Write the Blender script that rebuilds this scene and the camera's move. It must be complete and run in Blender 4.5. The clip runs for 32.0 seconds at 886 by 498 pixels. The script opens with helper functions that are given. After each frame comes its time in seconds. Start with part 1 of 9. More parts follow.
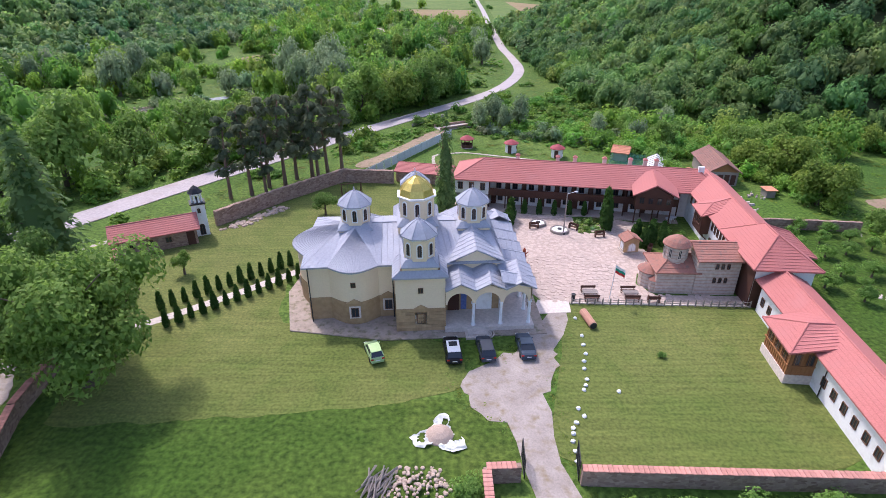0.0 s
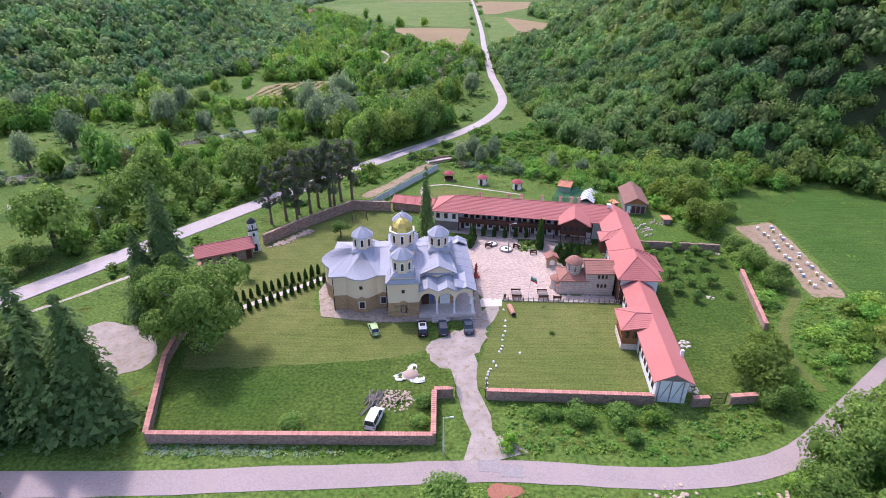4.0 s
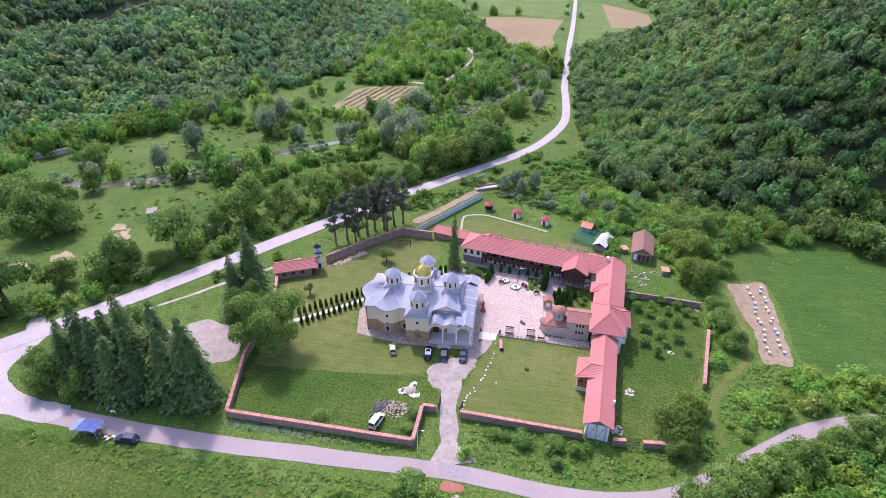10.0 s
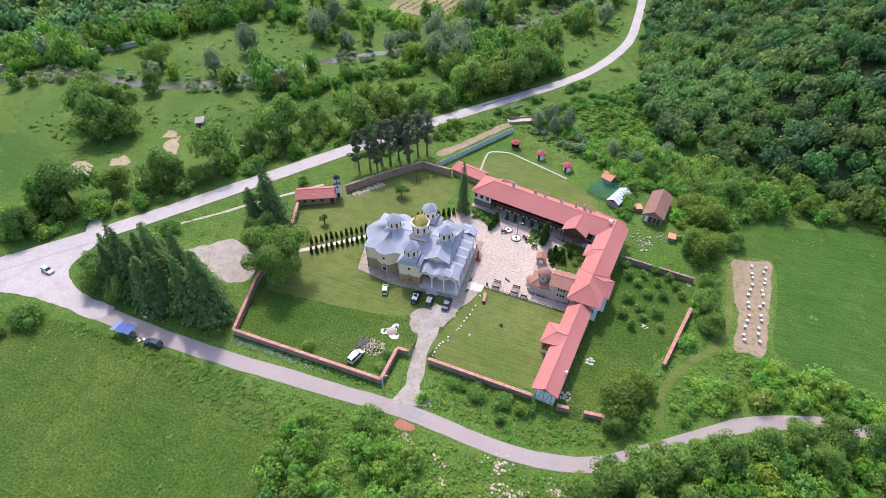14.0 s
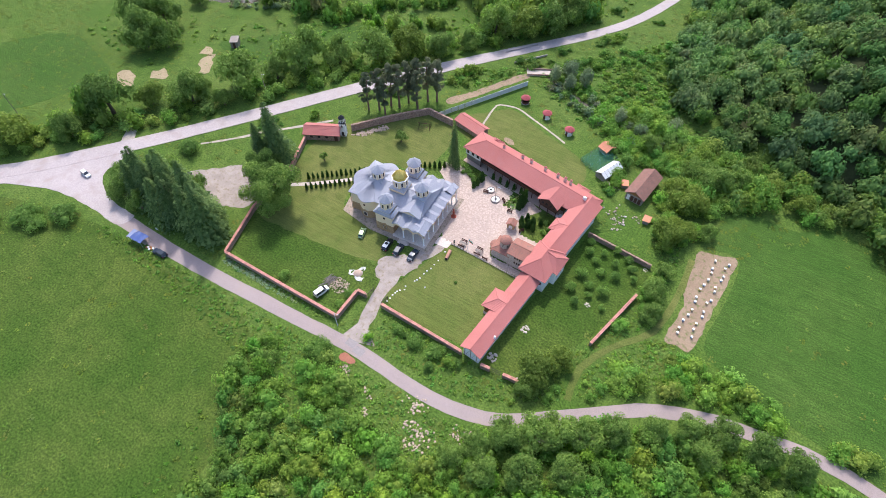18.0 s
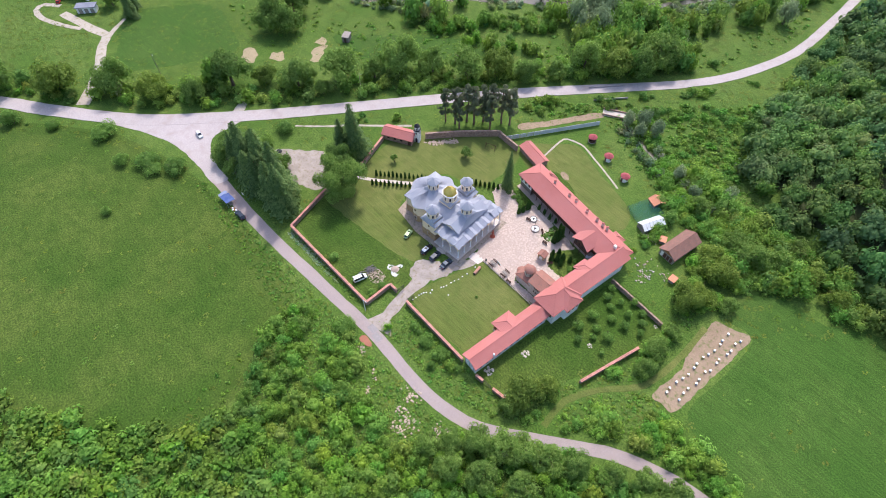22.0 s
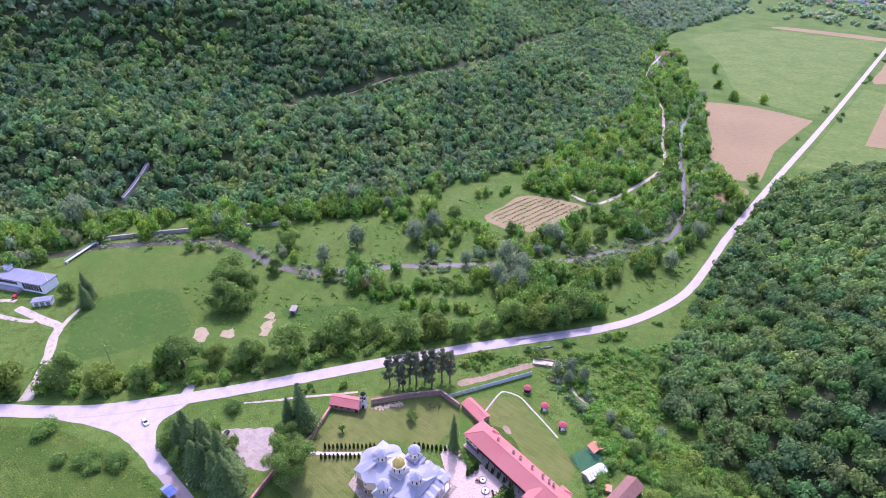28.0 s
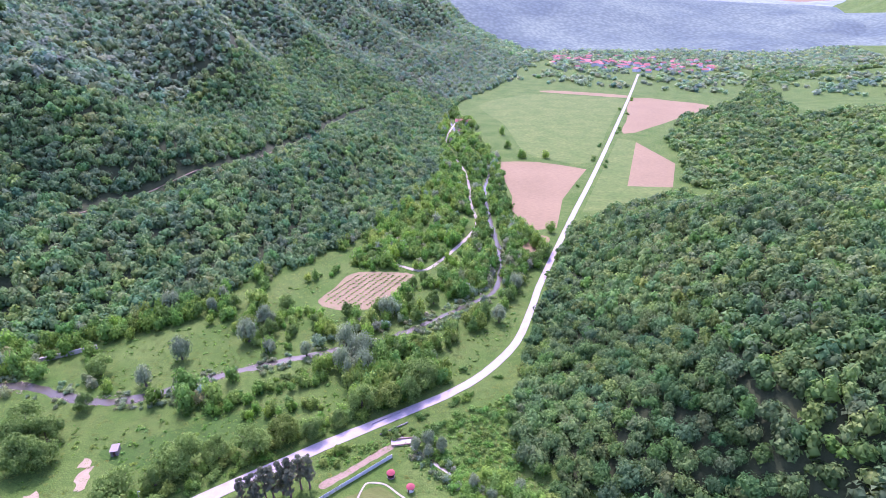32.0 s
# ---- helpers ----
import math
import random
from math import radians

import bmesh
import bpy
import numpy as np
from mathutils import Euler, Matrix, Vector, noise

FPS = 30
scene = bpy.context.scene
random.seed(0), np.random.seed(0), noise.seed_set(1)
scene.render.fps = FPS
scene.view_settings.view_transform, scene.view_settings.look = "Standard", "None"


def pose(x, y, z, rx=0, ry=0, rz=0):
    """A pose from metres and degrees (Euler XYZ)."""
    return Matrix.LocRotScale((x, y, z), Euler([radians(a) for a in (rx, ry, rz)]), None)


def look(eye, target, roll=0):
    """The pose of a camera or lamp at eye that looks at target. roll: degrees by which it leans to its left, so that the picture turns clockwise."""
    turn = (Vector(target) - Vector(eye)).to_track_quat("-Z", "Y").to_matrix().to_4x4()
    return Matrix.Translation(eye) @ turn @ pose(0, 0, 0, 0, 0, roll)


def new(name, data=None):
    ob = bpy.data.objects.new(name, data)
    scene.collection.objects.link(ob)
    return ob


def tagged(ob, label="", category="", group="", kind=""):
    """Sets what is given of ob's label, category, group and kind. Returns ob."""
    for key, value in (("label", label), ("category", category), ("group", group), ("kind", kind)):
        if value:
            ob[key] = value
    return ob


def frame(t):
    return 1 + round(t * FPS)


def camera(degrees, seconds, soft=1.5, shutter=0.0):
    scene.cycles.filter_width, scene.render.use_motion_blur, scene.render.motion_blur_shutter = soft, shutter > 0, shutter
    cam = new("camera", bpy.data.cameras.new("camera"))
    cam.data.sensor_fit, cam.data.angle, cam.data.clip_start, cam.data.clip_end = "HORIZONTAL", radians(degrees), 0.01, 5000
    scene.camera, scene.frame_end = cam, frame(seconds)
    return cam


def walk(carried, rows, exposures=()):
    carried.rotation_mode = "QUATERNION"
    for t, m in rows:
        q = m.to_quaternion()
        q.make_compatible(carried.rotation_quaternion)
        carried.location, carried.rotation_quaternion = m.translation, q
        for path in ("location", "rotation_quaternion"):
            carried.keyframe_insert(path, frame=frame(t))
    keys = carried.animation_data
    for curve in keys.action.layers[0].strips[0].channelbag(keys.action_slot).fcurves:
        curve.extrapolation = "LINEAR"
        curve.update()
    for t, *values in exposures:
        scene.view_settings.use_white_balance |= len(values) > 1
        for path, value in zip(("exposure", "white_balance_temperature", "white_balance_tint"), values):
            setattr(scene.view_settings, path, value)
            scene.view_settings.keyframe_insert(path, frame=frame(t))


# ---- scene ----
cam = camera(77.23, 32.0, soft=0.75)
# seconds, eye, pitch, yaw
PATH = [
    (0.0, -0.03, -0.12, 33.40, -27.17, -0.04),
    (0.5, 0.60, -3.97, 35.44, -27.20, -0.14),
    (1.0, 1.18, -8.03, 37.67, -27.19, -0.04),
    (1.5, 1.83, -11.83, 39.90, -27.19, 0.02),
    (2.0, 2.48, -15.15, 42.04, -27.18, 0.01),
    (2.5, 3.06, -18.14, 44.20, -27.20, 0.01),
    (3.0, 3.60, -21.16, 46.30, -27.20, -0.01),
    (3.5, 4.12, -24.31, 48.49, -27.21, 0.11),
    (5.5, 7.60, -38.42, 57.17, -27.36, 2.59),
    (6.0, 8.46, -40.88, 59.34, -27.44, 2.85),
    (6.5, 9.14, -42.51, 61.54, -27.45, 2.97),
    (7.0, 10.00, -43.35, 63.71, -27.53, 3.01),
    (7.5, 11.22, -43.63, 65.93, -27.60, 3.39),
    (8.0, 12.84, -43.59, 68.16, -27.65, 5.60),
    (8.5, 14.70, -43.27, 70.32, -27.80, 8.01),
    (9.0, 16.56, -42.74, 72.37, -28.32, 9.44),
    (9.5, 18.51, -42.09, 74.51, -29.31, 10.48),
    (10.0, 20.45, -41.33, 76.54, -30.76, 11.10),
    (10.5, 22.37, -40.45, 78.63, -32.51, 11.46),
    (11.0, 24.35, -39.54, 80.72, -34.32, 11.84),
    (11.5, 26.45, -38.60, 82.74, -36.34, 12.40),
    (12.0, 28.47, -37.52, 84.79, -38.31, 13.30),
    (12.5, 30.36, -36.48, 86.77, -39.90, 15.35),
    (13.0, 32.39, -35.26, 88.83, -41.06, 17.70),
    (13.5, 34.40, -33.98, 90.83, -42.07, 19.32),
    (14.0, 36.35, -32.64, 92.89, -43.04, 21.02),
    (14.5, 38.41, -31.27, 94.89, -44.06, 22.41),
    (16.5, 48.14, -25.98, 102.89, -49.20, 27.21),
    (17.0, 50.83, -24.39, 104.87, -50.93, 28.78),
    (17.5, 53.55, -22.67, 106.84, -51.84, 30.32),
    (18.0, 56.28, -20.80, 108.76, -52.88, 31.66),
    (18.5, 58.91, -18.67, 110.74, -54.09, 32.97),
    (19.0, 61.60, -16.61, 112.76, -55.11, 33.96),
    (19.5, 63.39, -15.30, 114.86, -55.30, 34.75),
    (20.0, 64.78, -14.66, 116.71, -55.25, 38.04),
    (20.5, 66.12, -14.32, 118.63, -55.15, 42.68),
    (21.0, 67.35, -14.23, 120.66, -54.88, 45.46),
    (21.5, 68.25, -14.32, 122.57, -54.68, 46.41),
    (22.0, 69.05, -14.48, 124.52, -54.30, 47.04),
    (22.5, 69.57, -14.46, 126.48, -53.49, 47.58),
    (23.0, 69.79, -14.39, 128.36, -52.39, 47.96),
    (23.5, 69.70, -14.15, 130.29, -50.81, 48.08),
    (24.0, 69.74, -14.04, 132.00, -48.68, 48.22),
    (24.5, 69.65, -13.99, 133.69, -46.55, 48.32),
    (26.5, 69.96, -13.55, 139.18, -38.09, 47.63),
    (27.0, 69.79, -13.56, 140.55, -36.04, 45.77),
    (27.5, 69.94, -13.43, 141.97, -33.98, 43.10),
    (28.0, 69.92, -13.40, 143.37, -31.91, 39.68),
    (28.5, 69.78, -13.49, 144.71, -30.07, 37.03),
    (29.0, 69.92, -13.58, 145.85, -29.10, 35.17),
    (29.5, 69.89, -13.55, 146.93, -28.71, 33.36),
    (30.0, 69.89, -13.37, 147.98, -28.32, 30.62),
    (30.5, 69.73, -13.19, 148.92, -27.94, 27.49),
    (31.0, 69.38, -13.06, 149.98, -27.32, 24.62),
    (31.5, 69.44, -13.00, 150.94, -26.37, 22.14),
    (32.0, 69.16, -13.21, 151.99, -25.40, 20.07),
]
walk(cam, [(t, pose(x, y, z, 90 + pitch, 0, yaw)) for t, x, y, z, pitch, yaw in PATH],
     [(0.0, 1.0, 6150, 22), (5.0, 1.08, 6050, 30), (9.0, 1.14, 5940, 34), (14.0, 1.1, 6220, 14), (21.0, 1.04, 6380, 14), (24.5, 1.1, 6150, 17), (28.0, 1.28, 5640, 44), (32.0, 1.58, 5480, 58)])

# ---- light: hazy sun from the north-west, bright sky ----
SUN_DIR = Vector((-0.42, 0.62, 1.0)).normalized()
world = bpy.data.worlds.new("sky")
scene.world = world
world.use_nodes = True
wt = world.node_tree
sky = wt.nodes.new("ShaderNodeTexSky")
sky.sky_type = "NISHITA"
sky.sun_disc = False
sky.sun_elevation = math.asin(SUN_DIR.z)
sky.sun_rotation = math.atan2(SUN_DIR.x, SUN_DIR.y)
sky.air_density, sky.dust_density, sky.ozone_density = 1.0, 2.5, 1.0
wt.nodes["Background"].inputs["Strength"].default_value = 0.15
wt.links.new(sky.outputs["Color"], wt.nodes["Background"].inputs["Color"])
sun = new("sun", bpy.data.lights.new("sun", "SUN"))
sun.data.energy, sun.data.angle, sun.data.color = 1.6, radians(3.0), (1.0, 0.95, 0.88)
sun.matrix_world = look(SUN_DIR * 300, (0, 0, 0))

# ---- materials ----
def nodes_of(name, rough=0.85, metal=0.0, spec=0.3):
    m = bpy.data.materials.new(name)
    m.use_nodes = True
    t = m.node_tree
    b = t.nodes["Principled BSDF"]
    b.inputs["Roughness"].default_value = rough
    b.inputs["Metallic"].default_value = metal
    b.inputs["Specular IOR Level"].default_value = spec
    return m, t, b


def noise_node(t, scale, detail=4.0, stretch=(1, 1, 1), coords="Object"):
    c = t.nodes.new("ShaderNodeTexCoord")
    mp = t.nodes.new("ShaderNodeMapping")
    mp.inputs["Scale"].default_value = stretch
    n = t.nodes.new("ShaderNodeTexNoise")
    n.inputs["Scale"].default_value = scale
    n.inputs["Detail"].default_value = detail
    t.links.new(c.outputs[coords], mp.inputs["Vector"])
    t.links.new(mp.outputs["Vector"], n.inputs["Vector"])
    return n.outputs["Fac"]


def ramp(t, fac, stops):
    r = t.nodes.new("ShaderNodeValToRGB")
    e = r.color_ramp.elements
    while len(e) < len(stops):
        e.new(0.5)
    for k, (p, c) in enumerate(stops):
        e[k].position = p
        e[k].color = (*c, 1)
    t.links.new(fac, r.inputs["Fac"])
    return r.outputs["Color"]


def blend(t, fac, a, b, mode="MIX"):
    x = t.nodes.new("ShaderNodeMix")
    x.data_type, x.blend_type = "RGBA", mode
    for sock, v in ((x.inputs[0], fac), (x.inputs[6], a), (x.inputs[7], b)):
        if isinstance(v, (int, float)):
            sock.default_value = v
        elif isinstance(v, tuple):
            sock.default_value = (*v, 1)
        else:
            t.links.new(v, sock)
    return x.outputs[2]


def bump(t, b, height, strength=0.4, dist=0.05):
    n = t.nodes.new("ShaderNodeBump")
    n.inputs["Strength"].default_value = strength
    n.inputs["Distance"].default_value = dist
    t.links.new(height, n.inputs["Height"])
    t.links.new(n.outputs["Normal"], b.inputs["Normal"])


def surface(name, lo, hi, big=0.25, fine=6.0, rough=0.85, metal=0.0, spec=0.3, relief=0.3, dist=0.03, stretch=(1, 1, 1), vary=0.0, grime=None, grain=1.0):
    """Two scales of variation between lo and hi, fine relief, and per-object variation."""
    m, t, b = nodes_of(name, rough, metal, spec)
    g = noise_node(t, big, 5)
    f = noise_node(t, fine, 5, stretch)
    mid = tuple((p + q) / 2 for p, q in zip(lo, hi))
    c1 = ramp(t, g, [(0.3, lo), (0.7, hi)])
    c2 = ramp(t, f, [(0.3, tuple(v * (1 - 0.28 * grain) for v in mid)), (0.7, tuple(min(1, v * (1 + 0.25 * grain)) for v in mid))])
    c = blend(t, 0.5, c1, c2)
    if grime:
        c = blend(t, ramp(t, noise_node(t, big * 3.3, 6), [(0.52, (0, 0, 0)), (0.72, (1, 1, 1))]), c, grime)
    if vary:
        o = t.nodes.new("ShaderNodeObjectInfo")
        c = blend(t, 1.0, c, ramp(t, o.outputs["Random"], [(0, (1 - vary,) * 3), (1, (1 + vary,) * 3)]), "MULTIPLY")
    t.links.new(c, b.inputs["Base Color"])
    bump(t, b, f, relief, dist)
    return m


def leaf_material(name, dark, light, warm=None):
    """Foliage: every leaf clump its own tint, every tree its own shade."""
    m, t, b = nodes_of(name, 0.65, 0, 0.2)
    g = t.nodes.new("ShaderNodeNewGeometry")
    c = ramp(t, g.outputs["Random Per Island"], [(0, dark), (0.55, tuple((p + q) / 2 for p, q in zip(dark, light))), (1, light)])
    o = t.nodes.new("ShaderNodeObjectInfo")
    c = blend(t, 1.0, c, ramp(t, o.outputs["Random"], [(0, (0.75, 0.8, 0.75)), (1, (1.25, 1.2, 1.1))]), "MULTIPLY")
    a = t.nodes.new("ShaderNodeAttribute")
    a.attribute_name = "tint"
    c = blend(t, 1.0, c, a.outputs["Color"], "MULTIPLY")
    t.links.new(c, b.inputs["Base Color"])
    tr = t.nodes.new("ShaderNodeBsdfTranslucent")
    t.links.new(c, tr.inputs["Color"])
    mx = t.nodes.new("ShaderNodeMixShader")
    mx.inputs[0].default_value = 0.5
    t.links.new(b.outputs[0], mx.inputs[1])
    t.links.new(tr.outputs[0], mx.inputs[2])
    t.links.new(mx.outputs[0], t.nodes["Material Output"].inputs["Surface"])
    return m


def grass_material(name, a, b2, c3, stripes=0.0, fine=2.2, depth=1.0):
    """Grass: broad patches, tufts, blades; stripes: faint mowing rows."""
    m, t, b = nodes_of(name, 0.9, 0, 0.15)
    c = ramp(t, noise_node(t, 0.05, 6), [(0.36, a), (0.62, b2)])
    c = blend(t, ramp(t, noise_node(t, 0.35, 6), [(0.45, (0, 0, 0)), (0.75, (0.8, 0.8, 0.8))]), c, c3)
    f = noise_node(t, fine, 8)
    c = blend(t, 1.0, c, ramp(t, f, [(0.32, (1 - 0.5 * depth, 1 - 0.44 * depth, 1 - 0.5 * depth)), (0.68, (1 + 0.45 * depth, 1 + 0.38 * depth, 1 + 0.3 * depth))]), "MULTIPLY")
    if stripes:
        s = noise_node(t, 0.9, 3, (0.14, 2.6, 1))
        c = blend(t, 1.0, c, ramp(t, s, [(0.35, (1 - stripes,) * 3), (0.65, (1 + stripes,) * 3)]), "MULTIPLY")
    t.links.new(c, b.inputs["Base Color"])
    bump(t, b, f, 0.7 * depth, 0.25)
    return m


GRASS = grass_material("grass", (0.07, 0.138, 0.022), (0.108, 0.168, 0.036), (0.05, 0.108, 0.017))
LAWN = grass_material("mown_lawn", (0.105, 0.138, 0.032), (0.15, 0.165, 0.05), (0.085, 0.126, 0.026), 0.12, 3.5, 0.6)
LUSH = grass_material("lush_grass", (0.046, 0.096, 0.013), (0.084, 0.126, 0.024), (0.036, 0.08, 0.01), 0.06)
CROP = grass_material("crop", (0.046, 0.11, 0.017), (0.066, 0.128, 0.024), (0.04, 0.096, 0.015), 0.16, 3.2)
FARCROP = grass_material("far_crop", (0.095, 0.158, 0.034), (0.136, 0.188, 0.046), (0.087, 0.148, 0.032), 0.02, 0.25, 0.35)
LITTER = surface("leaf_litter", (0.035, 0.05, 0.018), (0.06, 0.075, 0.028), 0.08, 1.5, 0.95, relief=0.6, dist=0.2)
YOUNG = surface("weedy_tan_soil", (0.2, 0.155, 0.075), (0.31, 0.235, 0.13), 0.12, 1.5, 0.95, relief=0.5, dist=0.2, grime=(0.17, 0.19, 0.06))
SOIL = surface("ploughed_soil", (0.215, 0.155, 0.076), (0.285, 0.21, 0.106), 0.02, 1.2, 0.95, stretch=(0.2, 1, 1), relief=0.6, dist=0.2)
DIRT = surface("dirt", (0.24, 0.17, 0.115), (0.35, 0.26, 0.18), 0.3, 3.0, 0.95, grime=(0.13, 0.16, 0.05))
ASPHALT = surface("old_asphalt", (0.29, 0.235, 0.228), (0.37, 0.305, 0.295), 0.12, 5.0, 0.9, relief=0.2, grime=(0.35, 0.28, 0.26))
CONCRETE_ROAD = surface("pale_road", (0.385, 0.335, 0.33), (0.47, 0.415, 0.41), 0.08, 3.0, 0.9, relief=0.2, grime=(0.37, 0.31, 0.29))
GRAVEL = surface("gravel", (0.225, 0.19, 0.165), (0.45, 0.39, 0.35), 0.35, 7.0, 0.95, relief=0.6, grime=(0.25, 0.2, 0.13))
PAVING = surface("pale_paving", (0.42, 0.33, 0.275), (0.57, 0.465, 0.405), 0.45, 3.5, 0.85, relief=0.4, vary=0.1, grime=(0.4, 0.305, 0.25))
JOINT = surface("paving_joint", (0.41, 0.32, 0.27), (0.5, 0.4, 0.345), 0.4, 5.0, 0.95)
WATER, _t, _b = nodes_of("river_water", 0.22, 0, 0.4)
_b.inputs["Base Color"].default_value = (0.07, 0.065, 0.045, 1)
bump(_t, _b, noise_node(_t, 0.8, 4), 0.25, 0.1)
TILE = surface("red_roof_tile", (0.41, 0.137, 0.12), (0.485, 0.182, 0.164), 0.12, 9.0, 0.8, relief=0.3, grime=(0.44, 0.17, 0.155))
TILE_OLD = surface("old_roof_tile", (0.28, 0.125, 0.095), (0.39, 0.185, 0.14), 0.7, 8.0, 0.85, relief=0.4, grime=(0.21, 0.14, 0.115))
LEAD = surface("blue_grey_sheet_roof", (0.31, 0.325, 0.385), (0.39, 0.405, 0.46), 0.25, 5.0, 0.65, metal=0.1, spec=0.4, relief=0.1, grain=0.6)
PLASTER = surface("cream_plaster", (0.76, 0.6, 0.41), (0.82, 0.68, 0.49), 0.3, 6.0, 0.9, relief=0.1, grain=0.25)
WHITE = surface("white_plaster", (0.76, 0.76, 0.77), (0.83, 0.83, 0.83), 0.4, 6.0, 0.9, relief=0.1, grime=(0.66, 0.65, 0.63), grain=0.3)
STONE = surface("tan_ashlar", (0.34, 0.22, 0.115), (0.48, 0.33, 0.19), 0.5, 2.2, 0.9, relief=0.4, vary=0.15)
RUBBLE = surface("rubble_stone", (0.24, 0.15, 0.115), (0.37, 0.26, 0.215), 0.8, 3.0, 0.95, relief=0.8, dist=0.1, vary=0.2)
PALESTONE = surface("pale_stone", (0.52, 0.45, 0.4), (0.64, 0.56, 0.5), 0.8, 4.0, 0.9, relief=0.5, vary=0.15)
GOLD = surface("gold_leaf", (0.6, 0.45, 0.1), (0.7, 0.54, 0.16), 0.8, 5.0, 0.38, metal=0.75, spec=0.6, relief=0.05)
DARKWOOD = surface("dark_stained_wood", (0.07, 0.03, 0.022), (0.11, 0.05, 0.035), 0.6, 8.0, 0.7, stretch=(1, 1, 4))
WOOD = surface("orange_wood", (0.3, 0.13, 0.05), (0.38, 0.18, 0.08), 0.6, 8.0, 0.65, stretch=(1, 1, 4), vary=0.1)
GREYWOOD = surface("weathered_wood", (0.22, 0.19, 0.17), (0.32, 0.28, 0.25), 0.6, 8.0, 0.85, stretch=(1, 1, 4), vary=0.15)
BARK = surface("bark", (0.1, 0.075, 0.055), (0.17, 0.13, 0.1), 0.8, 8.0, 0.95, relief=0.8, dist=0.06)
PINEBARK = surface("pine_bark", (0.16, 0.1, 0.075), (0.26, 0.17, 0.13), 0.8, 8.0, 0.95, relief=0.8, dist=0.06)
GLASS, _t, _b = nodes_of("dark_glass", 0.08, 0, 0.6)
_b.inputs["Base Color"].default_value = (0.03, 0.035, 0.045, 1)
FRAME = surface("brown_frame", (0.12, 0.06, 0.04), (0.16, 0.08, 0.05), 1.0, 8.0, 0.6)
METALGREY = surface("galvanised_sheet", (0.5, 0.53, 0.58), (0.62, 0.65, 0.69), 0.3, 4.0, 0.7, metal=0.1, relief=0.1)
BLACK = surface("black_metal", (0.02, 0.02, 0.022), (0.035, 0.035, 0.04), 0.6, 6.0, 0.5)
RUBBER = surface("rubber", (0.02, 0.02, 0.02), (0.03, 0.03, 0.03), 0.6, 8.0, 0.85)
LEAF = leaf_material("broad_leaves", (0.115, 0.215, 0.042), (0.25, 0.385, 0.095))
LIME = leaf_material("yellow_green_leaves", (0.12, 0.2, 0.03), (0.27, 0.37, 0.075))
WOODS = leaf_material("woodland_leaves", (0.07, 0.155, 0.06), (0.18, 0.3, 0.12))
# paler than the near woodland: distance haze is put into this leaf colour
HAZED_WOODS = leaf_material("haze_paled_leaves", (0.215, 0.325, 0.175), (0.285, 0.405, 0.235))
SILVER = leaf_material("silvery_willow_leaves", (0.2, 0.275, 0.15), (0.34, 0.43, 0.255))
BUSHY = leaf_material("bright_bush_leaves", (0.105, 0.22, 0.042), (0.23, 0.39, 0.09))
NEEDLE = leaf_material("dark_spruce_needles", (0.095, 0.175, 0.06), (0.22, 0.33, 0.115))
PINE = leaf_material("pine_needles", (0.115, 0.14, 0.085), (0.22, 0.25, 0.145))
THUJA = leaf_material("thuja_foliage", (0.03, 0.085, 0.016), (0.07, 0.15, 0.03))
TUFT = leaf_material("meadow_grass_blades", (0.115, 0.18, 0.032), (0.19, 0.245, 0.055))
PLINTH = surface("earthy_paving", (0.27, 0.21, 0.17), (0.43, 0.36, 0.3), 0.5, 3.0, 0.95, relief=0.5, grime=(0.17, 0.16, 0.09))
HEAPSTONE = surface("broken_stone", (0.36, 0.27, 0.21), (0.55, 0.43, 0.35), 1.2, 4.0, 0.95, relief=0.6)
TRACK = surface("pale_track", (0.36, 0.31, 0.26), (0.48, 0.42, 0.36), 0.2, 3.0, 0.95, grime=(0.24, 0.23, 0.13))

# ---- mesh tools ----
def mesh_of(name, bm):
    me = bpy.data.meshes.new(name)
    bm.normal_update()
    bm.to_mesh(me)
    bm.free()
    return me


def part(name, bm, material, parent=None, label=""):
    """Link a bmesh as one mesh object under a thing or a part."""
    me = bm if isinstance(bm, bpy.types.Mesh) else mesh_of(name, bm)
    if material and not me.materials:
        me.materials.append(material)
    ob = new(name, me)
    if parent is not None:
        ob.parent = parent
    if label:
        ob["label"] = label
    return ob


def thing(name, label, category, m=None, group="", kind=""):
    e = new(name)
    e.empty_display_size = 0.3
    if m is not None:
        e.matrix_basis = m
    return tagged(e, label, category, group, kind)


def shape(verts, faces):
    bm = bmesh.new()
    vs = [bm.verts.new(v) for v in verts]
    for f in faces:
        bm.faces.new([vs[i] for i in f])
    bmesh.ops.recalc_face_normals(bm, faces=bm.faces)
    return bm


def box(x0, x1, y0, y1, z0, z1, bm=None, bevel=0.0):
    own = bm or bmesh.new()
    c = [own.verts.new((x, y, z)) for z in (z0, z1) for x, y in ((x0, y0), (x1, y0), (x1, y1), (x0, y1))]
    fs = [own.faces.new([c[i] for i in f]) for f in ((3, 2, 1, 0), (4, 5, 6, 7), (0, 1, 5, 4), (1, 2, 6, 5), (2, 3, 7, 6), (3, 0, 4, 7))]
    if bevel:
        es = list({e for f in fs for e in f.edges})
        bmesh.ops.bevel(own, geom=es, offset=bevel, segments=1, affect="EDGES")
    return own


